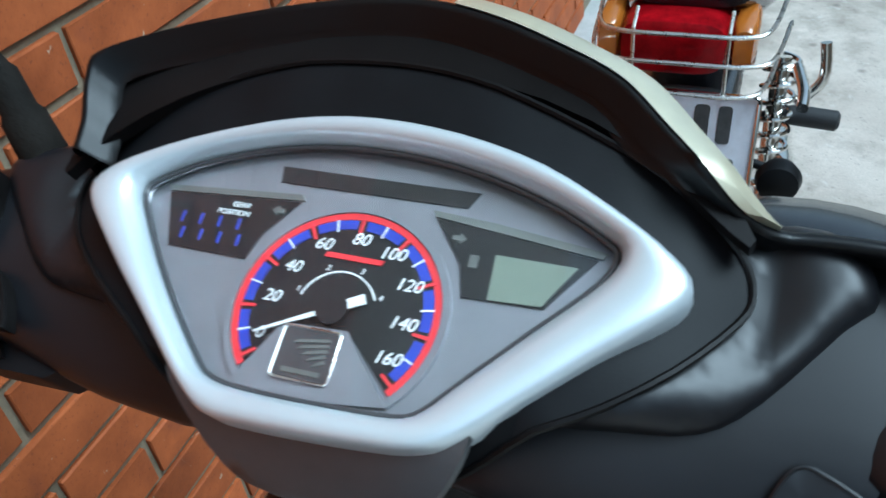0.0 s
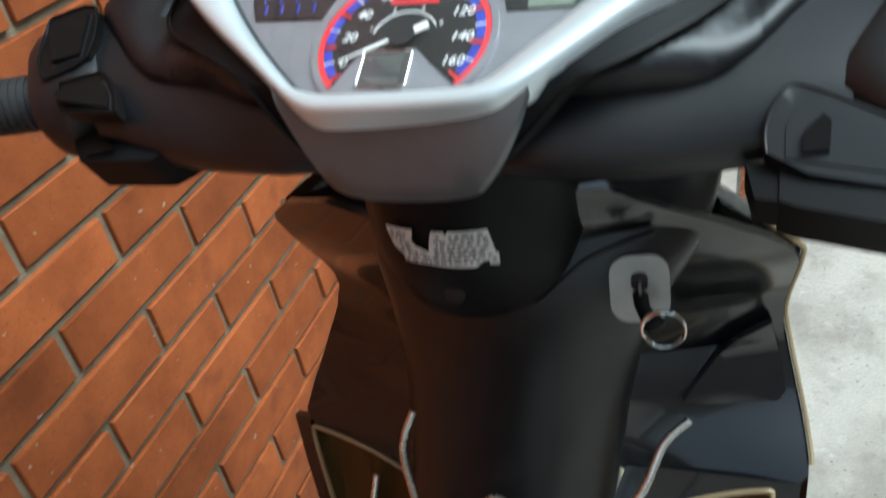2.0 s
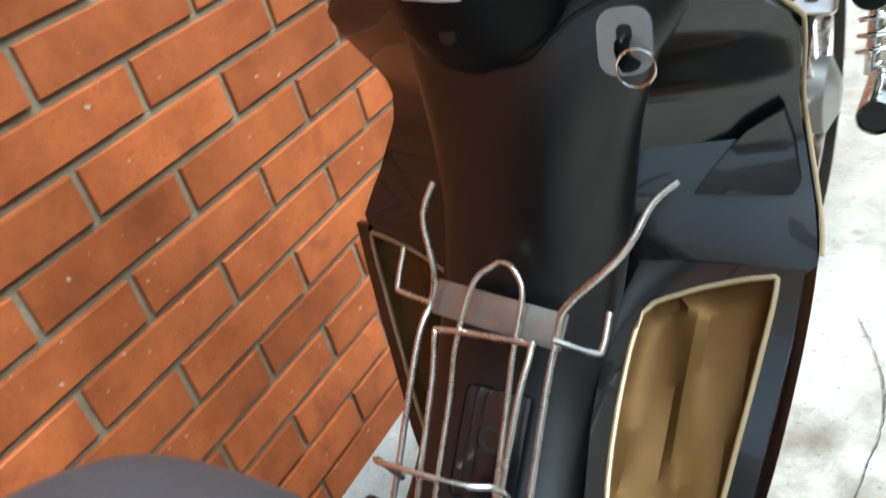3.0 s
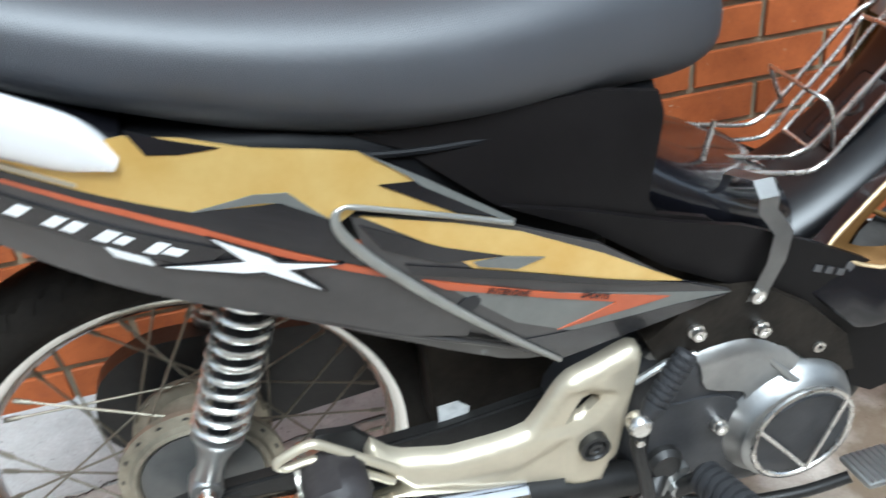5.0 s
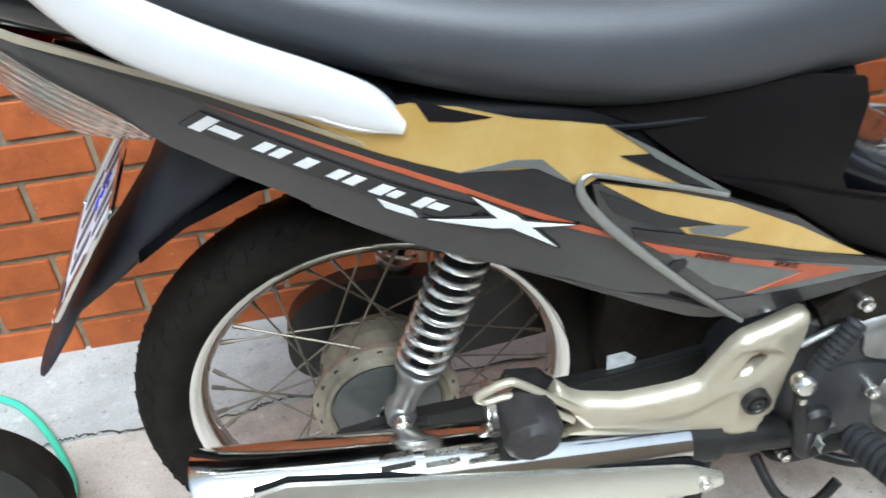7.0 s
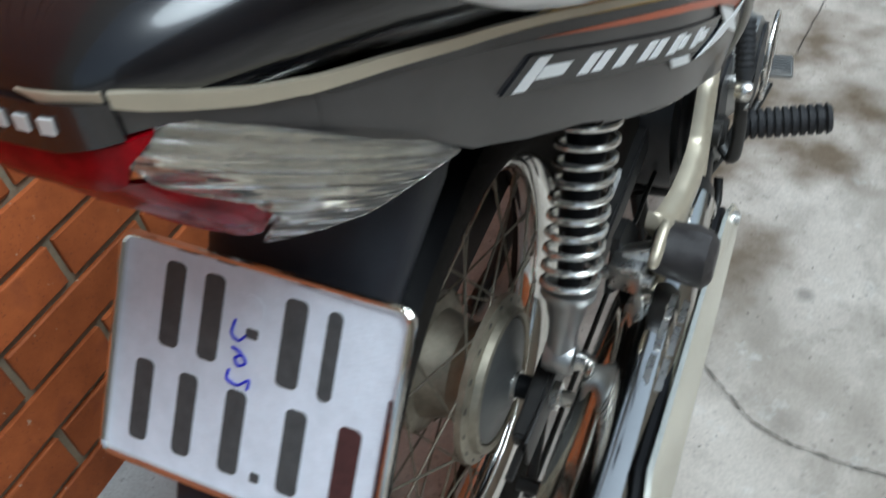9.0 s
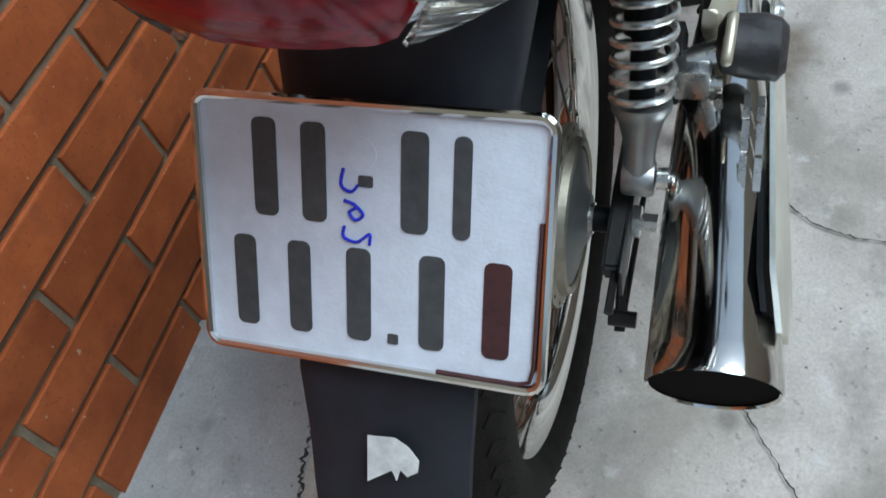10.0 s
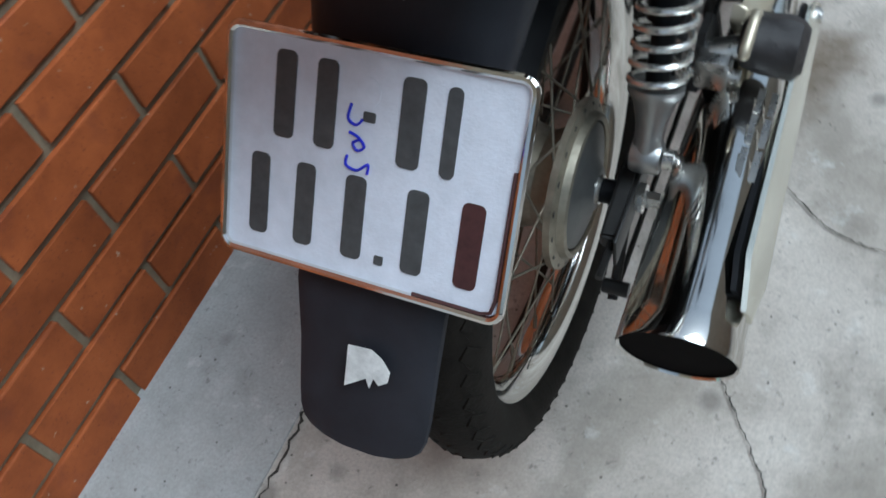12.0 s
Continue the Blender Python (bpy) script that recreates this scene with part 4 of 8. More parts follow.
def rear_end():
    wheel("rear_wheel", AXLE, "spoked rear wheel with chromed rim and black tyre")
    shocks()
    for sg in (1, -1):
        bm = bmesh.new()
        x = 0.083 * sg
        loft(bm, [[(x + sx * 0.009, y, z + sz * h) for sx, sz in ((-1, -1), (1, -1), (1, 1), (-1, 1))] for y, z, h in ((-0.075, 0.296, 0.010), (-0.05, 0.293, 0.017), (0.0, 0.300, 0.020), (0.10, 0.306, 0.017), (0.25, 0.312, 0.018), (0.42, 0.33, 0.022))])
        bmesh.ops.bevel(bm, geom=bm.edges[:], offset=0.003, segments=2, affect="EDGES")
        part("swingarm", bm, M_DARKMET, bike, "black steel swingarm leg")
        bm = bmesh.new()
        lathe(bm, [(0.0165, 0.090), (0.0165, 0.101), (0.009, 0.1015), (0.009, 0.116)] if sg > 0 else [(0.009, -0.116), (0.0165, -0.101), (0.0165, -0.09)], Matrix.Translation((0, AXLE.y, AXLE.z)), 6)
        part("axle_nut", bm, M_STEEL, bike, "steel axle nut")
        bm = bmesh.new()
        block(bm, (0.092 * sg - 0.002, -0.085, 0.276), (0.092 * sg + 0.002, 0.03, 0.314), 0.002)
        tube(bm, [(0.086 * sg, -0.115, 0.296), (0.086 * sg, -0.05, 0.296)], 0.004, 8)
        part("chain_adjuster", bm, M_DARKMET, bike, "blackened steel chain adjuster")
    bm = bmesh.new()
    lathe(bm, [(0.006, 0.054), (0.0150, 0.054), (0.0150, 0.058), (0.006, 0.058)], Matrix.Translation((0, AXLE.y, AXLE.z)), 16)
    part("washer", bm, M_STEEL, bike, "steel axle washer")
    bm = bmesh.new()
    lathe(bm, [(0.006, 0.058), (0.0125, 0.058), (0.0125, 0.080), (0.006, 0.080)], Matrix.Translation((0, AXLE.y, AXLE.z)), 20)
    part("axle_spacer", bm, M_MATTE, bike, "black axle spacer")
    # drum brake plate, arm and rod
    bm = bmesh.new()
    lathe(bm, [(0.010, 0.037), (0.0645, 0.037), (0.0645, 0.041), (0.055, 0.044), (0.032, 0.047), (0.022, 0.054), (0.010, 0.054)], Matrix.Translation(AXLE), 40)
    part("brake_plate", bm, M_DRUM, bike, "cast aluminium brake plate")
    bm = bmesh.new()
    tube(bm, spline([(0.082, -0.012, 0.245), (0.086, -0.05, 0.226), (0.088, -0.080, 0.205)], 4), 0.0055, 8)
    tube(bm, [(0.090, -0.075, 0.212), (0.096, 0.20, 0.245), (0.10, 0.40, 0.26)], 0.003, 8)
    lathe(bm, [(0.008, 0.078), (0.008, 0.104)], Matrix.Translation((0, -0.077, 0.224)), 10)
    part("brake_arm", bm, M_DARKMET, bike, "black brake arm with pull rod")
    # chain case on the far side
    bm = bmesh.new()
    out = [(-0.125, 0.30), (-0.11, 0.36), (-0.06, 0.395), (0.0, 0.40), (0.10, 0.385), (0.28, 0.365), (0.44, 0.375), (0.44, 0.29), (0.28, 0.27), (0.05, 0.245), (-0.06, 0.235), (-0.11, 0.26)]
    out = [tuple(q) for q in spline(out, 5, True)]
    patch(out, lambda y, z, h: Vector((-0.066 + h, y, z)), 0.028, 0.02, bm=bm)
    part("chain_case", bm, M_DARKMET, bike, "black chain case")
    # inner fender and mudguard
    rows = []
    for a in [radians(v) for v in (62, 75, 90, 105, 118, 128)]:
        c, s = math.cos(a), math.sin(a)
        rows.append([Vector((x, AXLE.y + c * (0.345 - 1.2 * x * x), AXLE.z + 0.02 + s * (0.355 - 4 * x * x))) for x in [-0.072 + 0.018 * i for i in range(9)]])
    bm = bmesh.new()
    vs = [[bm.verts.new(p) for p in r] for r in rows]
    for r0, r1 in zip(vs[:-1], vs[1:]):
        for i in range(8):
            bm.faces.new((r0[i], r0[i + 1], r1[i + 1], r1[i]))
    bmesh.ops.solidify(bm, geom=bm.faces[:], thickness=0.004)
    part("inner_fender", bm, M_MATTE, bike, "black inner fender")
    # mudguard body: from under the tail lamp down behind the wheel
    secs = []
    for y, z, w, d in ((-0.165, 0.715, 0.078, 0.05), (-0.185, 0.670, 0.074, 0.044), (-0.215, 0.62, 0.067, 0.026), (-0.265, 0.56, 0.060, 0.013), (-0.312, 0.515, 0.055, 0.007), (-0.336, 0.478, 0.052, 0.006), (-0.356, 0.450, 0.051, 0.005), (-0.366, 0.437, 0.0495, 0.0045), (-0.3715, 0.4295, 0.046, 0.004), (-0.375, 0.425, 0.040, 0.004), (-0.3775, 0.4215, 0.030, 0.003), (-0.379, 0.4195, 0.016, 0.002)):
        n = Vector((0, -0.80, 0.60)) if z < 0.6 else Vector((0, -0.95, 0.3))
        ring = []
        for i in range(20):
            a = 2 * math.pi * i / 20
            cx, cy = math.copysign(abs(math.cos(a)) ** 0.5, math.cos(a)), math.copysign(abs(math.sin(a)) ** 0.7, math.sin(a))
            ring.append(Vector((w * cx - 0.004, y, z)) + n.normalized() * d * (cy - 1) + Vector((0, 0.004, 0.003)))
        secs.append(ring)
    guard = part("mudguard", loft(bmesh.new(), secs), M_GUARD, bike, "scuffed black plastic rear mudguard")
    bm = bmesh.new()
    pm = frame_of((0.002, -0.3405, 0.4825), (1, 0.0, -0.02), (0, 0.578, 0.815))
    patch([(-0.014, 0.015), (0.003, 0.0165), (0.011, 0.012), (0.0175, 0.004), (0.0165, -0.004), (0.010, -0.0085), (0.006, -0.0045), (0.0035, -0.0125), (0.0005, -0.006), (-0.015, -0.0165)], lambda a, b, h: pm @ Vector((a, b, h)), 0.0004, 0.006, bm=bm)
    part("torn_sticker", bm, M_PAPER, guard, "torn white paper sticker")
    plate()


def plate():
    p = part("number_plate", patch([tuple(q) for q in rounded(0.190, 0.140, 0.007)], lambda a, b, h: Vector((a, b, h)), 0.0015, 0.02), M_PLATE, bike, "white number plate with dark characters in a steel frame")
    p.matrix_basis = frame_of((-0.005, -0.2645, 0.5955), (0.9993, 0.0, -0.037), (0.0, 0.60, 0.80))
    bm = bmesh.new()
    line = [(x, y, 0.001) for x, y in rounded(0.193, 0.143, 0.008)]
    tube(bm, line, 0.0028, 8, closed=True)
    part("plate_frame", bm, M_CHROME, p, "polished steel frame")
    bm = bmesh.new()
    tube(bm, [(0.0925, 0.02, 0.0012), (0.0925, -0.058, 0.0012), (0.0905, -0.0665, 0.0012), (0.084, -0.0685, 0.0012), (0.040, -0.0685, 0.0012)], 0.0012, 6)
    part("red_edge", bm, M_REDINK, p, "thin dull red edging inside the frame")
    # characters stand as plain bars
    rows = [[(-0.0570, 0.0345, 0.021), (-0.0290, 0.0340, 0.021), (0.0265, 0.0335, 0.022), (0.0515, 0.0330, 0.014)],
            [(-0.0715, -0.031, 0.020), (-0.039, -0.031, 0.020), (-0.0045, -0.031, 0.021), (0.0365, -0.0305, 0.021), (0.0715, -0.030, 0.022)]]
    for row in rows:
        for x, y, w in row:
            bm = patch([tuple(q) for q in rounded(w * 0.66, 0.053, 0.004, x, y)], lambda a, b, h: Vector((a, b, 0.0007 + h)), 0.001, 0.02)
            last = x > 0.07
            part("character_bar", bm, M_REDINK if last else M_INK, p, "dark red-brown character bar" if last else "dark embossed character bar")
    for x, y, w in ((0.0, 0.032, 0.008), (0.015, -0.054, 0.006)):
        part("character_dot", patch([tuple(q) for q in rounded(w, 0.006, 0.001, x, y)], lambda a, b, h: Vector((a, b, 0.0007 + h)), 0.001, 0.02), M_INK, p)
    bm = bmesh.new()
    tube(bm, [(x, y + 0.010, 0.0008) for x, y in [tuple(v) for v in spline([(-0.012, 0.028), (-0.0135, 0.019), (-0.008, 0.016), (-0.004, 0.020)], 6)]], 0.0009, 6)
    tube(bm, [(x, y + 0.010, 0.0008) for x, y in [tuple(v) for v in spline([(-0.012, 0.011), (-0.006, 0.009), (-0.0015, 0.004), (-0.006, 0.001), (-0.009, 0.005), (-0.004, 0.008)], 6)]], 0.0009, 6)
    tube(bm, [(x, y + 0.010, 0.0008) for x, y in [tuple(v) for v in spline([(-0.012, -0.003), (-0.0125, -0.009), (-0.005, -0.011), (0.002, -0.006), (0.002, -0.012)], 6)]], 0.0009, 6)
    part("marker_scrawl", bm, M_BLUEINK, p, "blue marker scrawl")
    bm = bmesh.new()
    pts = [(0.009 * math.cos(i * math.pi / 10) - 0.003, 0.046 + 0.009 * math.sin(i * math.pi / 10)) for i in range(20)]
    part("embossed_seal", patch(pts, lambda a, b, h: Vector((a, b, 0.0005 + h)), 0.0008, 0.01), M_PLATE, p, "round embossed seal")


def rounded(w, h, r, cx=0.0, cy=0.0, n=4):
    out = []
    for sx, sy, a0 in ((1, 1, 0), (-1, 1, 90), (-1, -1, 180), (1, -1, 270)):
        for i in range(n + 1):
            a = radians(a0 + 90 * i / n)
            out.append((cx + sx * (w / 2 - r) + r * math.cos(a), cy + sy * (h / 2 - r) + r * math.sin(a)))
    return out


def engine():
    eng = new("engine")
    eng.parent = bike
    eng["label"] = "grey horizontal engine with round cast clutch cover"
    # crankcase
    out = [(0.36, 0.36), (0.42, 0.405), (0.50, 0.425), (0.57, 0.425), (0.63, 0.40), (0.68, 0.34), (0.69, 0.28), (0.66, 0.21), (0.58, 0.175), (0.46, 0.18), (0.40, 0.22), (0.37, 0.29)]
    bm = patch([tuple(q) for q in spline(out, 4, True)], lambda y, z, h: Vector((0.118 + h, y, z)), 0.236, 0.02)
    part("crankcase", bm, M_ENGINE, eng, "dark grey crankcase")
    # right cover, domed
    out = [(0.425, 0.36), (0.450, 0.405), (0.495, 0.428), (0.555, 0.430), (0.602, 0.405), (0.640, 0.365), (0.685, 0.30), (0.69, 0.24), (0.655, 0.185), (0.59, 0.17), (0.50, 0.185), (0.44, 0.23), (0.42, 0.29)]
    smooth = [tuple(q) for q in spline(out, 5, True)]

    def dome(y, z, h):
        d = edge_gap(smooth, y, z)
        k = min(1, d / 0.035)
        return Vector((0.125 + 0.030 * math.sin(k * math.pi / 2) + h, y, z))
    part("right_cover", patch(smooth, dome, 0.008, 0.012), M_ENGINE, eng, "dark grey cast clutch-side cover")
    # dark recess behind the kick lever
    part("kick_recess", patch([tuple(q) for q in spline([(0.452, 0.345), (0.478, 0.352), (0.535, 0.345), (0.55, 0.31), (0.545, 0.25), (0.49, 0.225), (0.45, 0.26)], 4, True)], lambda y, z, h: Vector((0.1585 + h, y, z)), 0.006, 0.012), M_ENGINE, eng, "dark grey recess of the cover")
    part("cover_shoulder", patch([tuple(q) for q in spline([(0.4473, 0.4144), (0.4796, 0.4257), (0.5104, 0.4273), (0.5569, 0.4161), (0.5928, 0.3946), (0.625, 0.365), (0.6002, 0.3543), (0.5767, 0.3500), (0.5662, 0.3391), (0.5646, 0.3020), (0.5528, 0.2990), (0.5531, 0.3288), (0.5500, 0.348), (0.5064, 0.3654), (0.498, 0.3968), (0.4848, 0.4106), (0.4522, 0.401)], 3, True)], lambda y, z, h: dome(y, z, h + 0.005), 0.006, 0.008), M_ALU, eng, "bright cast shoulder of the cover")
    # clutch drum cover
    c = Vector((0.0, 0.612, 0.285))
    bm = bmesh.new()
    lathe(bm, [(0.080, 0.120), (0.080, 0.150), (0.076, 0.160), (0.069, 0.166), (0.066, 0.178), (0.058, 0.184), (0.02, 0.186)], Matrix.Translation(c), 56)
    part("clutch_cover", bm, M_ALU, eng, "round cast clutch cover")
    bm = bmesh.new()
    lathe(bm, [(0.059, 0.1840), (0.059, 0.1875), (0.03, 0.189)], Matrix.Translation(c), 40)
    part("clutch_cap", bm, M_ENGINE, eng, "dark round clutch cap")
    bm = bmesh.new()
    rc = Vector((0.199, 0.600, 0.309))
    ring = [rc + Vector((0.0, 0.056 * math.cos(a), 0.060 * math.sin(a))) for a in [2 * math.pi * i / 40 for i in range(40)]]
    tube(bm, ring, 0.0028, 8, closed=True)
    for a, b in ((160, 285), (35, 285)):
        p = [rc + Vector((0, 0.056 * math.cos(radians(v)), 0.060 * math.sin(radians(v)))) for v in (a, b)]
        tube(bm, p, 0.0024, 8)
    part("wire_guard", bm, M_STEEL, eng, "pale oval wire guard over the clutch cover")
    bm = bmesh.new()
    tube(bm, [(0.150, 0.560, 0.400), (0.165, 0.598, 0.360), (0.168, 0.622, 0.335)], 0.004, 8)
    part("cover_rib", bm, M_ALU, eng, "raised casting rib")
    bm = bmesh.new()
    tube(bm, [(0.152, 0.43, 0.392), (0.156, 0.46, 0.412), (0.157, 0.49, 0.416)], 0.004, 8)
    part("cover_rib", bm, M_ALU, eng, "raised casting rib")
    b0 = None
    for y, z, x in ((0.491, 0.441, 0.157), (0.563, 0.425, 0.157), (0.639, 0.376, 0.148), (0.524, 0.312, 0.168), (0.66, 0.20, 0.15), (0.45, 0.20, 0.15)):
        if b0 is None:
            bm = bmesh.new()
            lathe(bm, [(0.0085, -0.016), (0.0085, -0.002), (0.0066, -0.0015), (0.0066, 0.005), (0.003, 0.0052), (0.003, 0.0025)], None, 12)
            b0 = part("case_bolt", bm, M_STEEL, eng, "steel flange bolt")
            b0.location = (x, y, z)
        else:
            share("case_bolt", b0, eng, Matrix.Translation((x, y, z)))
    bm = bmesh.new()
    loft(bm, [oval(0, 0.33, 0.085, 0.075, 24, 4, 0.66), oval(0, 0.335, 0.08, 0.07, 24, 4, 0.72), oval(0, 0.34, 0.075, 0.066, 24, 4, 0.80)])
    part("cylinder", bm, M_GREASE, eng, "black finned cylinder")
    for i in range(6):
        bm = bmesh.new()
        block(bm, (-0.09, 0.690 + 0.016 * i, 0.270), (0.09, 0.694 + 0.016 * i, 0.395), 0.001)
        part("cooling_fin", bm, M_GREASE, eng, "black cooling fin")
    # frame plates and tubes above the engine
    bm = bmesh.new()
    patch([(0.44, 0.44), (0.50, 0.485), (0.56, 0.475), (0.62, 0.435), (0.67, 0.385), (0.69, 0.33), (0.66, 0.33), (0.60, 0.388), (0.555, 0.408), (0.50, 0.410), (0.46, 0.398)], lambda y, z, h: Vector((0.151 + h, y, z)), 0.28, 0.02, bm=bm)
    part("engine_mount", bm, M_GREASE, eng, "greasy black engine mount plate")
    bm = bmesh.new()
    tube(bm, spline([(0.0, 0.25, 0.60), (0.0, 0.34, 0.46), (0.0, 0.38, 0.36), (0.0, 0.40, 0.25)], 5), 0.04, 14)
    part("frame_tube", bm, M_GREASE, bike, "greasy black frame tube")
    bm = bmesh.new()
    block(bm, (-0.05, 0.235, 0.315), (0.080, 0.43, 0.56), 0.012)
    block(bm, (-0.05, 0.30, 0.20), (0.055, 0.44, 0.36), 0.012)
    box = part("battery_box", bm, M_GREASE, bike, "black box behind the engine")
    part("white_patch", patch([(0.2423, 0.352), (0.2638, 0.3537), (0.2771, 0.3417), (0.2741, 0.331), (0.2424, 0.3236)], lambda y, z, h: Vector((0.0812 + h, y, z)), 0.0008, 0.01), M_PAPER, box, "small white patch on the side of the box")


def exhaust():
    a, b = Vector((0.176, -0.200, 0.352)), Vector((0.158, 0.305, 0.278))
    m = along(a, b, (1, 0, 0))
    L = (b - a).length
    muf = new("muffler")
    muf.parent = bike
    muf["label"] = "chromed muffler with bolted heat shield"
    bm = bmesh.new()
    # slanted open end
    prof = [(0.044, 0.03), (0.0455, -0.001), (0.0475, -0.003), (0.049, 0.0), (0.049, 0.02), (0.0485, 0.16), (0.046, 0.30), (0.039, 0.40), (0.033, L - 0.03), (0.031, L)]
    lathe(bm, prof, None, 48)
    for v in bm.verts:
        if v.co.x < 0.03:
            v.co.x -= v.co.y * 0.35 * (1 if v.co.x < 0.01 else 0.6)
    bmesh.ops.transform(bm, matrix=m, verts=bm.verts[:])
    part("shell", bm, M_CHROME, muf, "polished chrome shell")
    # inside of the mouth: the shade of the hollow pipe is put into its colour
    bm = bmesh.new()
    lathe(bm, [(0.0456, 0.001), (0.0435, 0.004), (0.0425, 0.060), (0.002, 0.062)], None, 40)
    for v in bm.verts:
        v.co.x -= v.co.y * 0.35 if v.co.x < 0.03 else 0.0
    bmesh.ops.transform(bm, matrix=m, verts=bm.verts[:])
    part("mouth", bm, M_HOLLOW, muf, "near-black mouth of the muffler, the hollow's shade in its colour")
    # heat shield along the outer side
    bm = bmesh.new()
    n = 30
    rings = []
    for i in range(n + 1):
        f = i / n
        c = Vector((0.219 - 0.012 * f, -0.170 + 0.505 * f, 0.382 - 0.118 * f))
        h = 0.022 * (1 - 0.25 * f) * (min(1, 0.35 + 6 * f) if f < 0.1 else 1) * (min(1, 0.4 + 8 * (1 - f)) if f > 0.92 else 1)
        rings.append([c + Vector((0.004 * sx - 0.40 * (sz * h), 0, sz * h)) for sx, sz in ((-0.5, -1), (0.5, -0.94), (1.0, 0), (0.5, 0.94), (-0.5, 1), (0.0, 0))])
    loft(bm, rings)
    part("heat_shield", bm, M_SHIELD, muf, "bright chrome heat shield")
    # added black strip: stands for the dark reflection between shield and chrome
    rings = [[q + Vector((-0.0090, 0, -0.0010)) for q in r] for r in rings[1:-1]]
    part("shield_dark_strip", loft(bmesh.new(), rings), M_MATTE, muf, "black strip added inside the heat shield for the dark reflection there")
    bm = bmesh.new()
    lathe(bm, [(0.010, -0.004), (0.010, 0.003), (0.0072, 0.0035), (0.0072, 0.006), (0.004, 0.006), (0.004, 0.003)], Matrix.Translation((0.210, 0.313, 0.266)), 14)
    part("shield_bolt", bm, M_STEEL, muf, "steel heat shield bolt")
    # embossed maker's marks as plain bars
    for y0, w in ((-0.03, 0.035), (0.015, 0.035), (0.06, 0.03)):
        for j in range(2):
            bm = bmesh.new()
            f = (y0 + 0.2) / 0.505
            z = 0.352 - 0.074 * f + 0.0465
            block(bm, (0.180 + 0.012 * j, y0, z - 0.0008 - 0.003 * j), (0.186 + 0.012 * j, y0 + w, z + 0.0002 - 0.003 * j), 0)
            part("embossed_bar", bm, M_STEEL, muf)
    bm = bmesh.new()
    tube(bm, spline([(0.157, 0.30, 0.279), (0.152, 0.36, 0.262), (0.142, 0.45, 0.238), (0.13, 0.56, 0.214), (0.09, 0.68, 0.190), (0.05, 0.78, 0.20), (0.02, 0.83, 0.26)], 6), 0.020, 16)
    tube(bm, [(0.157, 0.300, 0.279), (0.153, 0.345, 0.267)], 0.027, 20)
    part("exhaust_pipe", bm, M_DARKMET, bike, "black exhaust pipe")


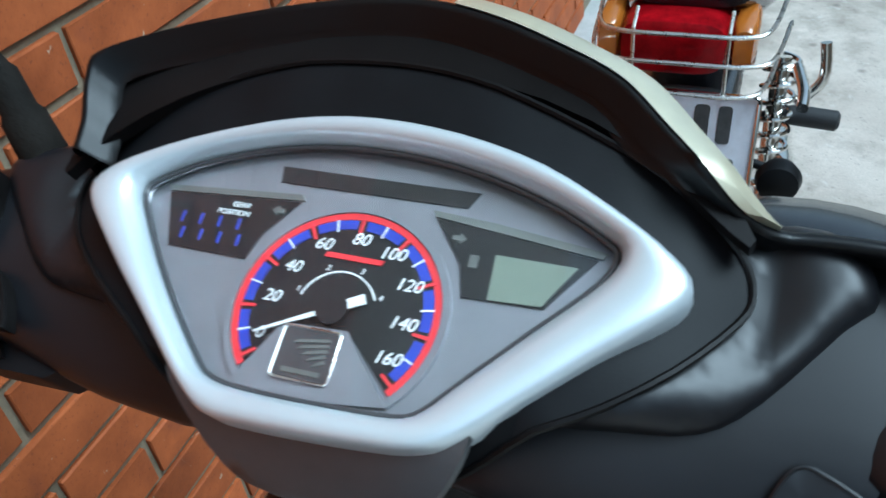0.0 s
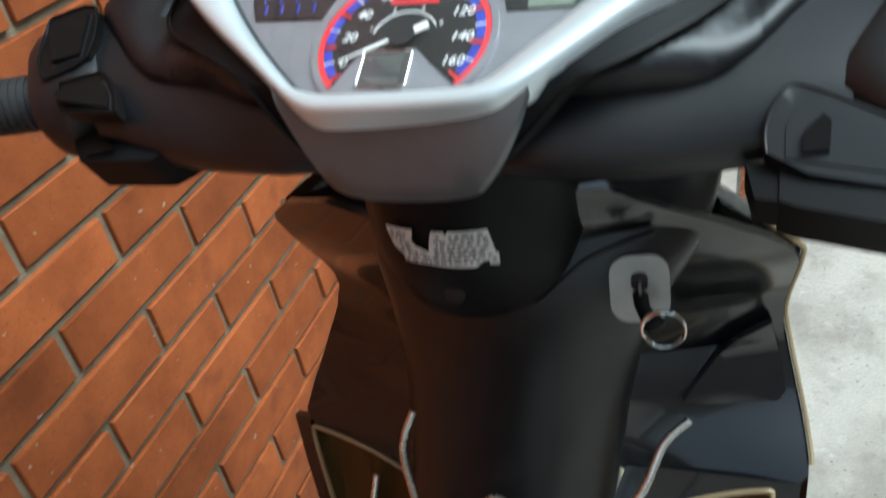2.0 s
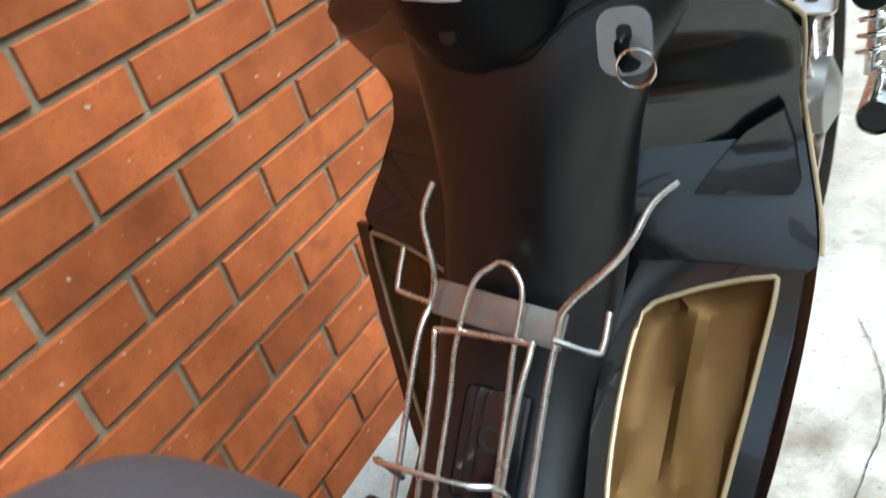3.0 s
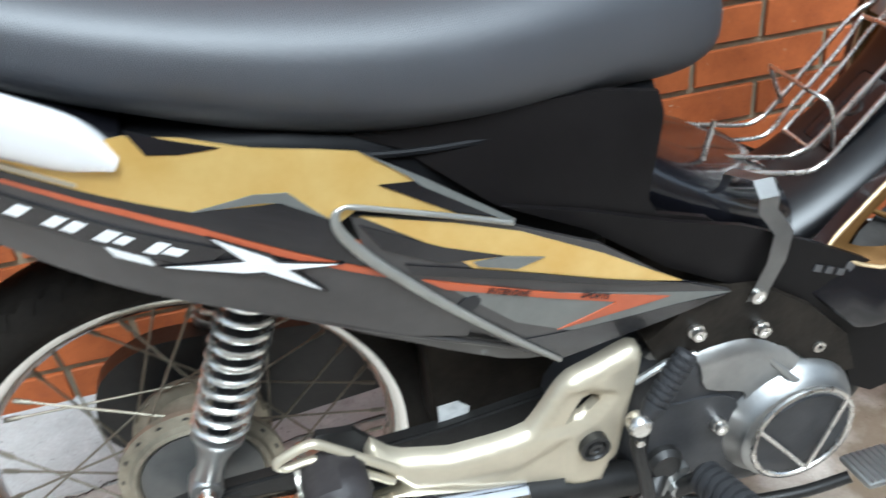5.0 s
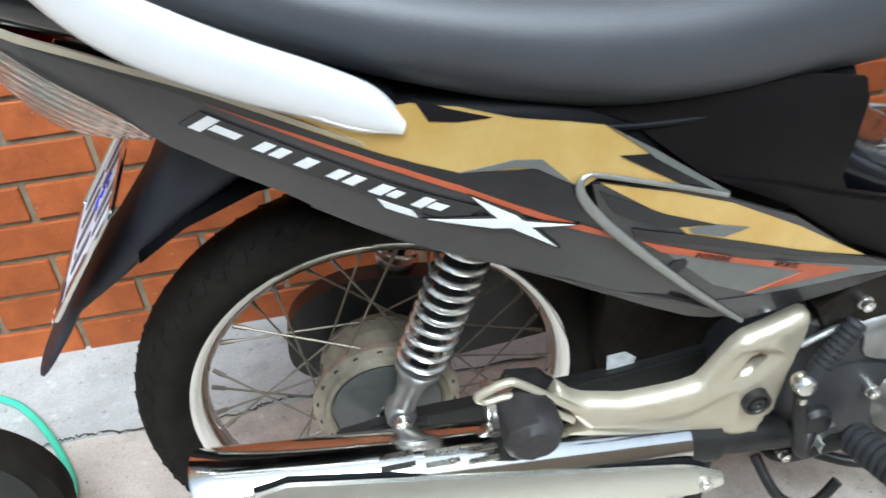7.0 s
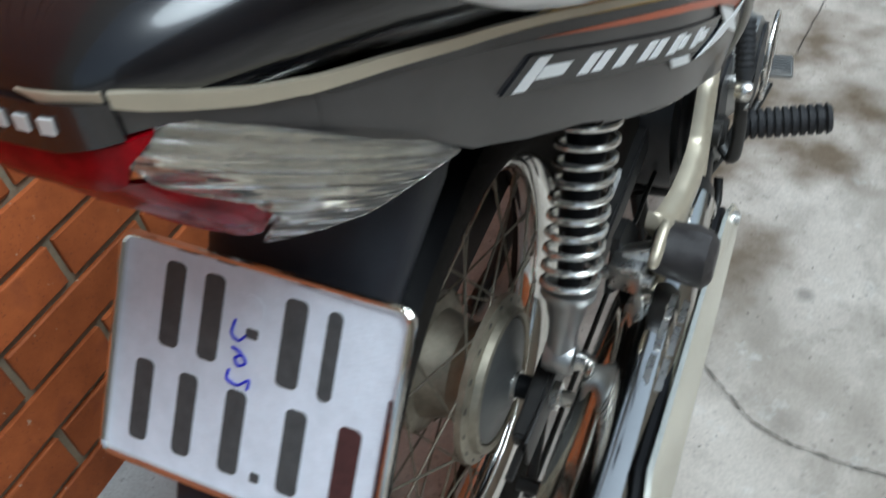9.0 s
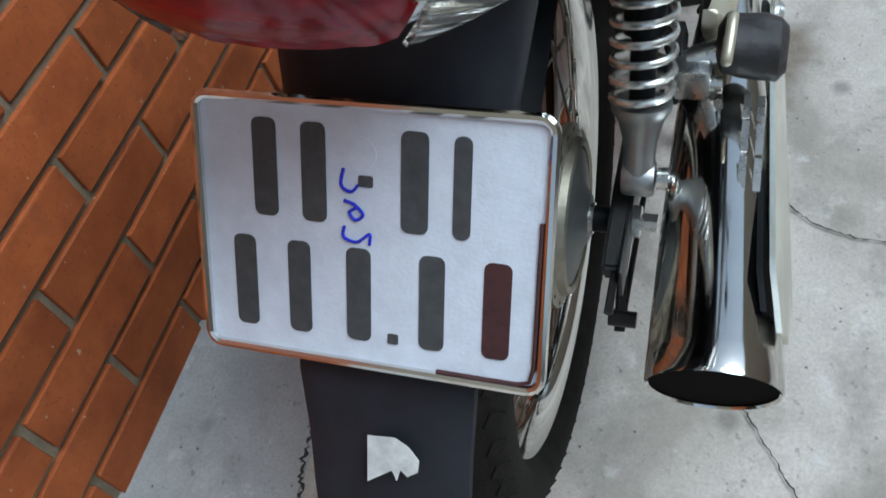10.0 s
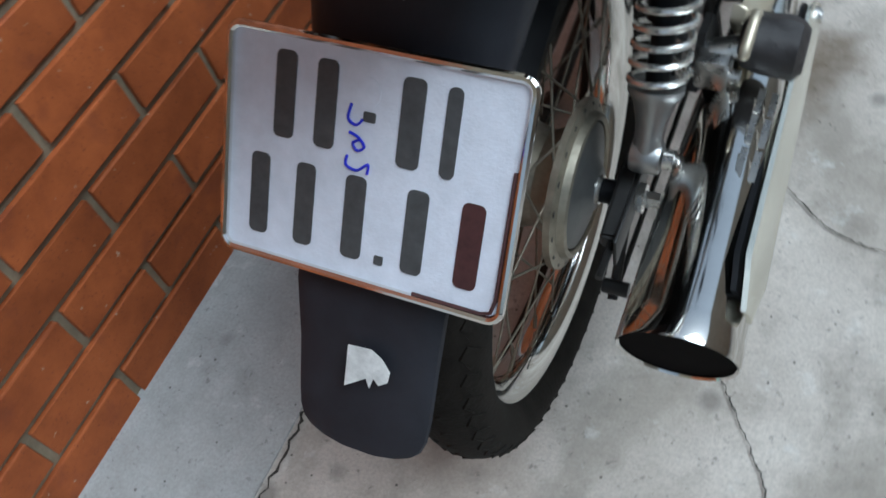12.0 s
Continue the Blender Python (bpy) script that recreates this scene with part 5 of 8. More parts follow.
def pegs_and_levers():
    # pressed and cast footpeg carrier
    hole = [(0.3536, 0.365), (0.3599, 0.3775), (0.3722, 0.3948), (0.3824, 0.3963), (0.3924, 0.3899), (0.3918, 0.3843), (0.3748, 0.3705)]
    field = [(0.322, 0.3640), (0.3429, 0.3983), (0.3569, 0.4118), (0.3789, 0.4072), (0.4131, 0.3887), (0.3850, 0.3640), (0.3617, 0.3557)]
    out = [(0.434, 0.4352), (0.4376, 0.4237), (0.4358, 0.4021), (0.4268, 0.3552), (0.4184, 0.296), (0.4093, 0.2893), (0.400, 0.262), (0.3447, 0.2750), (0.3406, 0.2816), (0.290, 0.293), (0.2378, 0.3036), (0.198, 0.312), (0.184, 0.338), (0.172, 0.352), (0.156, 0.377), (0.164, 0.392), (0.180, 0.376), (0.1922, 0.3700),
           (0.2371, 0.3626), (0.2978, 0.3667), (0.316, 0.3705), (0.3273, 0.3841), (0.349, 0.4149), (0.3601, 0.4239), (0.3896, 0.4306), (0.413, 0.4367), (0.4256, 0.4394)]

    def place(y, z, h):
        d = edge_gap(out, y, z)
        x = 0.148 + 0.010 * min(1, d / 0.008) + 0.018 * math.sin(max(0, min(1, (y - 0.16) / 0.26)) * math.pi) * 0.6
        if inside(field, y, z):
            x -= 0.006 * min(1.0, edge_gap(field, y, z) / 0.005)
        brow = 0.375 + 0.36 * max(0.0, y - 0.3) - 0.020
        x -= 0.0035 * max(0.0, min(1.0, (brow - 0.022 - z) / 0.008)) if y < 0.36 else 0.0
        return Vector((x + h, y, z))
    hp = part("heel_plate", patch(out, place, 0.012, 0.0055, [hole]), M_CHAMP, bike, "champagne cast aluminium heel plate", smooth=80)
    bm = bmesh.new()
    lathe(bm, [(0.016, -0.012), (0.016, 0.0015), (0.0125, 0.002), (0.010, -0.002), (0.0075, -0.001), (0.0075, 0.002), (0.004, 0.0022), (0.003, 0.0)], Matrix.Translation((0.171, 0.382, 0.333)), 20)
    part("heel_bolt", bm, M_DARKMET, hp, "hex socket bolt in a round seat")
    bm = bmesh.new()
    tube(bm, spline([(0.160, 0.185, 0.362), (0.162, 0.159, 0.387), (0.164, 0.121, 0.422), (0.164, 0.107, 0.428), (0.163, 0.085, 0.419), (0.162, 0.076, 0.411), (0.162, 0.086, 0.404), (0.162, 0.114, 0.405), (0.161, 0.150, 0.374), (0.160, 0.178, 0.349)], 6), 0.0050, 10, flat=0.8)
    part("peg_loop", bm, M_CHAMP, hp, "cast loop of the carrier")
    peg = new("pillion_peg")
    peg.parent = bike
    peg["label"] = "folding pillion footpeg wrapped in black tape"
    bm = bmesh.new()
    rnd = random.Random(8)
    loft(bm, [[Vector((x, 0.124 + (0.031 + rnd.uniform(-0.003, 0.003)) * k * math.cos(a), 0.386 + (0.026 + rnd.uniform(-0.003, 0.003)) * k * math.sin(a) - 0.1 * (x - 0.17))) for a in [2 * math.pi * i / 18 for i in range(18)]]
              for x, k in ((0.152, 0.55), (0.158, 0.92), (0.175, 1.0), (0.192, 1.0), (0.205, 0.97), (0.212, 0.7))])
    part("tape_wrap", bm, M_TAPE, peg, "crumpled black tape wrap")
    bm = bmesh.new()
    tube(bm, [(0.128, 0.112, 0.376), (0.165, 0.120, 0.386)], 0.012, 12)
    block(bm, (0.118, 0.088, 0.350), (0.150, 0.120, 0.384), 0.003)
    lathe(bm, [(0.007, 0.10), (0.007, 0.160)], Matrix.Translation((0, 0.097, 0.364)), 10)
    part("hinge", bm, M_STEEL, peg, "steel hinge")
    bm = bmesh.new()
    patch([(0.09, 0.342), (0.115, 0.395), (0.15, 0.39), (0.20, 0.33), (0.19, 0.30), (0.13, 0.31)], lambda y, z, h: Vector((0.122 + h, y, z)), 0.008, 0.02, bm=bm)
    part("peg_bracket", bm, M_DARKMET, peg, "black steel bracket")
    # rider's footpeg
    fp = new("footpeg")
    fp.parent = bike
    fp["label"] = "ribbed black rubber rider footpeg"
    a, b = Vector((0.180, 0.500, 0.262)), Vector((0.292, 0.528, 0.275))
    m = along(a, b, (0, 0, 1))
    L = (b - a).length
    bm = bmesh.new()
    prof = [(0.014, 0.0)]
    for i in range(10):
        x = 0.006 + i * (L - 0.014) / 10
        prof += [(0.0200, x), (0.0200, x + 0.0058), (0.0165, x + 0.0066), (0.0165, x + 0.0092)]
    prof += [(0.0205, L - 0.006), (0.017, L), (0.01, L + 0.001)]
    lathe(bm, prof, m, 20)
    part("rubber", bm, M_GRIP, fp, "ribbed black rubber")
    bm = bmesh.new()
    tube(bm, spline([(0.06, 0.44, 0.175), (0.13, 0.45, 0.18), (0.17, 0.48, 0.235), (0.185, 0.502, 0.263)], 5), 0.0095, 12)
    tube(bm, spline([(-0.28, 0.53, 0.23), (-0.19, 0.50, 0.2), (-0.12, 0.45, 0.175), (0.06, 0.44, 0.175)], 5), 0.0095, 12)
    part("peg_bar", bm, M_DARKMET, fp, "black steel footpeg bar")
    # kick starter
    kl = new("kick_lever")
    kl.parent = bike
    kl["label"] = "kick-start lever with ribbed rubber"
    bm = bmesh.new()
    tube(bm, spline([(0.165, 0.460, 0.262), (0.184, 0.440, 0.252), (0.189, 0.430, 0.290), (0.189, 0.420, 0.335), (0.187, 0.4185, 0.368)], 5), [0.010 - 0.0001 * i for i in range(21)], 12, flat=0.7)
    lathe(bm, [(0.021, 0.148), (0.021, 0.166), (0.016, 0.172)], Matrix.Translation((0, 0.464, 0.276)), 22)
    part("arm", bm, M_DARKMET, kl, "dark steel lever arm")
    bm = bmesh.new()
    lathe(bm, [(0.0095, -0.010), (0.0120, -0.006), (0.0125, 0.004), (0.0095, 0.009), (0.004, 0.010)], Matrix.Translation((0.188, 0.4185, 0.373)), 18)
    lathe(bm, [(0.0045, 0.007), (0.0045, 0.012), (0.001, 0.013)], Matrix.Translation((0.184, 0.4185, 0.352)), 10)
    part("joint", bm, M_STEEL, kl, "steel folding joint")
    a, b = Vector((0.186, 0.427, 0.378)), Vector((0.174, 0.472, 0.437))
    m = along(a, b, (1, 0, 0))
    L = (b - a).length
    bm = bmesh.new()
    prof = [(0.007, -0.006), (0.0095, 0.006)]
    for i in range(8):
        x = 0.012 + i * (L - 0.018) / 8
        prof += [(0.0118, x), (0.0118, x + 0.0045), (0.0102, x + 0.0052), (0.0102, x + 0.0066)]
    prof += [(0.0115, L - 0.004), (0.010, L), (0.004, L + 0.001)]
    lathe(bm, prof, m, 16)
    part("rubber", bm, M_GRIP, kl, "ribbed black kick rubber")
    bm = bmesh.new()
    lathe(bm, [(0.024, 0.150), (0.024, 0.158), (0.019, 0.162), (0.019, 0.168), (0.008, 0.169)], Matrix.Translation((0, 0.477, 0.240)), 24)
    lathe(bm, [(0.0085, 0.168), (0.0085, 0.177), (0.004, 0.177)], Matrix.Translation((0, 0.477, 0.238)), 6)
    lathe(bm, [(0.006, 0.160), (0.006, 0.171)], Matrix.Translation((0, 0.486, 0.262)), 8)
    part("pedal_shaft", bm, M_ALU, kl, "steel shaft end with bolts")
    # rear brake pedal
    bp = new("brake_pedal")
    bp.parent = bike
    bp["label"] = "rear brake pedal with ribbed steel pad"
    bm = bmesh.new()
    tube(bm, spline([(0.13, 0.47, 0.19), (0.16, 0.54, 0.175), (0.185, 0.62, 0.19), (0.20, 0.675, 0.215)], 5), 0.007, 10)
    part("arm", bm, M_DARKMET, bp, "black pedal arm")
    bm = bmesh.new()
    m = frame_of((0.205, 0.70, 0.228), (1, 0.1, 0), (0, 1, -0.12))
    block(bm, (-0.024, -0.03, -0.005), (0.024, 0.036, 0.004), 0.006, m)
    part("pad", bm, M_ALU, bp, "ribbed bright steel pad")
    for i in range(7):
        bm = bmesh.new()
        block(bm, (-0.021, -0.026 + 0.0085 * i, 0.0035), (0.021, -0.022 + 0.0085 * i, 0.0062), 0.0, m)
        part("pad_rib", bm, M_ALU, bp)
    # main stand under the engine
    bm = bmesh.new()
    for sg in (1, -1):
        tube(bm, spline([(0.075 * sg, 0.40, 0.20), (0.10 * sg, 0.37, 0.12), (0.125 * sg, 0.35, 0.035), (0.14 * sg, 0.33, 0.010)], 5), 0.011, 12)
        tube(bm, [(0.14 * sg, 0.36, 0.0105), (0.14 * sg, 0.28, 0.0105)], 0.010, 10)
    tube(bm, [(-0.1, 0.37, 0.12), (0.1, 0.37, 0.12)], 0.009, 10)
    tube(bm, spline([(0.12, 0.43, 0.17), (0.16, 0.45, 0.13), (0.17, 0.49, 0.12), (0.165, 0.52, 0.15)], 5), 0.007, 10)
    part("main_stand", bm, M_DARKMET, bike, "black steel centre stand")


def leg_shield():
    for sg in (1, -1):
        # upper wing
        def place(x, z, h, sg=sg):
            y = float(np.interp(z, [0.600, 0.652, 0.690, 0.730, 0.780, 0.830, 0.900], [0.875, 0.892, 0.936, 0.962, 0.955, 0.925, 0.900])) - 0.35 * (0.2 - x) * max(0.0, min(1.0, (z - 0.65) / 0.05))
            return Vector((sg * x, y - h, z))
        wing = [(0.05, 0.885), (0.10, 0.888), (0.145, 0.872), (0.165, 0.855), (0.169, 0.846), (0.164, 0.832), (0.155, 0.800), (0.149, 0.775), (0.148, 0.762), (0.155, 0.745), (0.168, 0.710), (0.180, 0.675), (0.184, 0.656), (0.178, 0.648), (0.10, 0.638), (0.06, 0.650), (0.05, 0.75)] if sg < 0 else [
            (0.05, 0.915), (0.083, 0.915), (0.115, 0.895), (0.150, 0.872), (0.178, 0.852), (0.193, 0.838), (0.198, 0.822), (0.196, 0.790), (0.194, 0.765), (0.196, 0.735), (0.206, 0.700), (0.215, 0.672), (0.219, 0.656), (0.213, 0.651), (0.10, 0.640), (0.06, 0.655), (0.05, 0.75)]
        sh = part("leg_shield", patch(wing, place, 0.008, 0.012), M_GLOSS, bike, "gloss black leg shield")
        # stepped mouldings pressed into the wing
        if sg > 0:
            part("shield_step", patch([(0.128, 0.700), (0.140, 0.716), (0.162, 0.742), (0.186, 0.757), (0.190, 0.740), (0.200, 0.700), (0.196, 0.694), (0.150, 0.696)], lambda x, z, h: place(x, z, h + 0.005 + 0.006 * min(1.0, (z - 0.69) / 0.03)), 0.008, 0.008), M_GLOSS, sh, "gloss black stepped moulding", smooth=60)
        # lower leg panel, sloping back to the footpegs
        pa, pb = (Vector((0, 0.892, 0.648)), Vector((0, 0.587, 0.453))) if sg > 0 else (Vector((0, 0.897, 0.642)), Vector((0, 0.835, 0.38)))
        d = (pb - pa).normalized()
        nn = Vector((0, d.z, -d.y))
        if nn.y > 0:
            nn = -nn

        def low(x, t, h, sg=sg):
            twist = min(1.3, max(0.0, (x - 0.101 - 0.1 * t) / (0.095 - 0.22 * t))) * (0.012 - 0.27 * max(0.0, t)) if sg > 0 else 0.0
            q = pa + d * t + nn * (h + twist - (0.25 * max(0, x - 0.10) ** 2 if sg < 0 else 0.0))
            x *= 1.0 if sg > 0 else 0.945 - 0.35 * min(0.3, max(0.0, t))
            return Vector((sg * x, q.y, q.z))
        panel = [(0.213, 0.0), (0.210, 0.05), (0.205, 0.10), (0.198, 0.16), (0.190, 0.23), (0.178, 0.28), (0.160, 0.32), (0.13, 0.345), (0.118, 0.33), (0.095, 0.24), (0.080, 0.14), (0.075, 0.06), (0.09, 0.0)]
        pocket = [(0.101, 0.046), (0.125, 0.028), (0.155, 0.016), (0.188, 0.008), (0.195, 0.014), (0.190, 0.07), (0.183, 0.13), (0.174, 0.20), (0.160, 0.255), (0.140, 0.29), (0.130, 0.295), (0.120, 0.26), (0.103, 0.18), (0.097, 0.10)]
        pk = [tuple(q) for q in spline(pocket, 3, True)]
        lp = part("lower_leg_panel", patch(panel, low, 0.008, 0.012, [pk]), M_GLOSS, bike, "gloss black lower leg panel round the storage pocket")

        def sunk(x, t, h):
            e = edge_gap(pk, x, t)
            k = min(1, e / 0.010)
            ridge = 0.011 * math.exp(-((x - 0.134 - 0.07 * t) / 0.006) ** 2) * k
            deep = 0.012 * math.sin(k * math.pi / 2)
            return low(x, t, h - deep + ridge)
        hole = [(0.1085, 0.193), (0.1187, 0.193), (0.1374, 0.192), (0.1640, 0.195), (0.1660, 0.209), (0.1414, 0.254), (0.1300, 0.280), (0.1225, 0.255)]
        part("pocket", patch(pk, sunk, 0.004, 0.008, [hole]), M_BRONZE, lp, "bronze storage pocket with a central ridge")
        bm = bmesh.new()
        tube(bm, [low(x, t, 0.0010) for x, t in pk], 0.0022, 8, closed=True)
        part("pocket_rim", bm, M_RIM, lp, "pale bronze pocket rim")
        bm = bmesh.new()
        tube(bm, [low(0.1130, 0.240, -0.010), low(0.1660, 0.206, -0.012)], 0.0030, 8)
        part("pocket_bar", bm, M_BRONZE, lp, "bronze bar across the vent")
        # black sheet closes the hole and stands for the shade inside it
        part("vent_dark_sheet", patch([(0.104, 0.186), (0.170, 0.188), (0.172, 0.212), (0.144, 0.262), (0.131, 0.288), (0.117, 0.260)], lambda x, t, h: low(x, t, h - 0.024), 0.003, 0.02), M_GREASE, lp, "black sheet behind the vent hole, standing for the shade inside")
        # front skin of the shield
        bm = bmesh.new()
        rim = [(x, float(np.interp(z, [0.652, 0.690, 0.730, 0.780, 0.830, 0.900], [0.897, 0.942, 0.968, 0.961, 0.931, 0.906])), z) for x, z in
               (((0.163, 0.858), (0.168, 0.846), (0.162, 0.830), (0.147, 0.775), (0.146, 0.760), (0.166, 0.710), (0.182, 0.656)) if sg < 0 else
                ((0.148, 0.872), (0.192, 0.840), (0.198, 0.820), (0.194, 0.765), (0.197, 0.735), (0.215, 0.676), (0.219, 0.652)))]
        rim += [(0.184, 0.89, 0.60), (0.180, 0.885, 0.54), (0.172, 0.875, 0.47), (0.162, 0.86, 0.40)] if sg < 0 else [(0.215, 0.865, 0.590), (0.206, 0.80, 0.52), (0.190, 0.745, 0.455), (0.175, 0.765, 0.40), (0.156, 0.80, 0.32)]
        outer = spline(rim, 4)
        inner = spline([(0.05, 0.99, 0.90), (0.07, 1.0, 0.86), (0.08, 1.01, 0.80), (0.09, 1.01, 0.74), (0.09, 1.0, 0.68), (0.09, 0.99, 0.64), (0.09, 0.96, 0.60), (0.085, 0.92, 0.55), (0.08, 0.88, 0.49), (0.08, 0.85, 0.43), (0.08, 0.84, 0.37)], 4)
        rows = [[bm.verts.new(Vector((sg * q.x, q.y, q.z))) for q in (a, a + (b - a) * 0.12 + Vector((0.004, 0.010, 0)), a + (b - a) * 0.5 + Vector((0.012, 0.012, 0)), b)] for a, b in zip(outer, inner)]
        for a, b in zip(rows[:-1], rows[1:]):
            for i in range(3):
                bm.faces.new((a[i], a[i + 1], b[i + 1], b[i]))
        bmesh.ops.solidify(bm, geom=bm.faces[:], thickness=0.004)
        part("front_fairing", bm, M_GLOSS, bike, "gloss black front fairing side")
        bm = bmesh.new()
        tube(bm, [Vector((sg * (q.x + 0.002), q.y, q.z)) for q in outer[2:24]], 0.0018, 8)
        part("fairing_edge", bm, M_RIM, bike, "thin gold edge of the fairing")
    # central tunnel
    secs = []
    for y, z, w, d in ((0.585, 0.470, 0.078, 0.030), (0.640, 0.492, 0.078, 0.032), (0.705, 0.530, 0.076, 0.036), (0.765, 0.585, 0.076, 0.040), (0.802, 0.640, 0.077, 0.044), (0.822, 0.700, 0.080, 0.048), (0.830, 0.76, 0.083, 0.048), (0.836, 0.81, 0.090, 0.044),
                       (0.846, 0.850, 0.100, 0.040), (0.868, 0.885, 0.112, 0.036), (0.900, 0.915, 0.118, 0.03), (0.940, 0.940, 0.115, 0.03)):
        secs.append((y, z, w, d))
    fine = [tuple(v) for v in spline(secs, 3)]
    rings = []
    for i, (y, z, w, d) in enumerate(fine):
        y1, z1 = fine[min(i + 1, len(fine) - 1)][:2]
        y0, z0 = fine[max(i - 1, 0)][:2]
        t = Vector((0, y1 - y0, z1 - z0)).normalized()
        n = Vector((0, -t.z, t.y))
        ring = []
        for j in range(30):
            a = 2 * math.pi * j / 30
            cx = math.copysign(abs(math.cos(a)) ** 0.85, math.cos(a))
            ring.append(Vector((0.004 + 0.022 * max(0, (z - 0.62)) / 0.26 + w * cx, y, z)) + n * d * (math.sin(a) - 1))
        rings.append(ring)
    tun = part("tunnel_cover", loft(bmesh.new(), rings), M_TUNNEL, bike, "satin black centre tunnel cover")
    bm = bmesh.new()
    lathe(bm, [(0.012, -0.02), (0.012, 0.002), (0.010, 0.004), (0.007, 0.004), (0.006, 0.001), (0.002, 0.001)], along((0.01, 0.742, 0.566), (0.01, 0.742 - 0.06, 0.566 + 0.06), (1, 0, 0)), 20)
    part("tunnel_screw", bm, M_DARKMET, tun, "black screw in a round seat")
    bm = bmesh.new()
    block(bm, (-0.028, -0.045, -0.004), (0.030, 0.045, 0.003), 0.006, frame_of((0.008, 0.738, 0.562), (1, 0, 0), (0, 0.70, 0.71)))
    part("tunnel_hatch", bm, M_GLOSS, tun, "gloss black service hatch")
    # ignition lock
    lk = part("ignition_plate", patch([tuple(q) for q in rounded(0.0355, 0.0435, 0.012)], lambda a, b, h: Vector((a, b, h)), 0.006, 0.008), M_ALU, bike, "zinc ignition lock plate")
    lm = frame_of((0.1047, 0.8555, 0.847), (0.98, 0.16, 0.03), (-0.06, 0.25, 0.96))
    lk.matrix_basis = lm
    part("key_slot", patch([tuple(q) for q in rounded(0.010, 0.012, 0.004, 0.0, 0.005)], lambda a, b, h: Vector((a, b, 0.0005 + h)), 0.002, 0.01), M_FACE, lk, "black key slot")
    key = new("ignition_key")
    key.matrix_world = bike.matrix_world @ lm
    tagged(key, "black-headed key with a steel ring in the ignition lock", "key")
    bm = bmesh.new()
    tube(bm, [(0.0, 0.005, -0.004), (0.0, 0.001, 0.012)], 0.0022, 8, flat=0.5)
    part("blade", bm, M_STEEL, key, "steel key blade")
    bm = bmesh.new()
    tube(bm, spline([(0.0, 0.001, 0.008), (0.001, -0.005, 0.016), (0.005, -0.010, 0.022), (0.009, -0.014, 0.026)], 4), [0.0045, 0.005, 0.005, 0.005, 0.005, 0.005, 0.0055, 0.006, 0.0065, 0.007, 0.0075, 0.007, 0.005], 12, flat=0.55)
    part("head", bm, M_MATTE, key, "black plastic key head")
    bm = bmesh.new()
    rc, u, v = Vector((0.0115, -0.013, 0.029)), Vector((1, 0, 0.1)).normalized(), Vector((0, 0.98, 0.2))
    for k in range(2):
        tube(bm, [rc + (u * math.cos(a) + v * math.sin(a)) * 0.0122 + Vector((0, 0, 0.0014 * k)) for a in [2 * math.pi * i / 28 for i in range(28)]], 0.0009, 6, closed=True)
    part("key_ring", bm, M_CHROME, key, "split steel key ring")


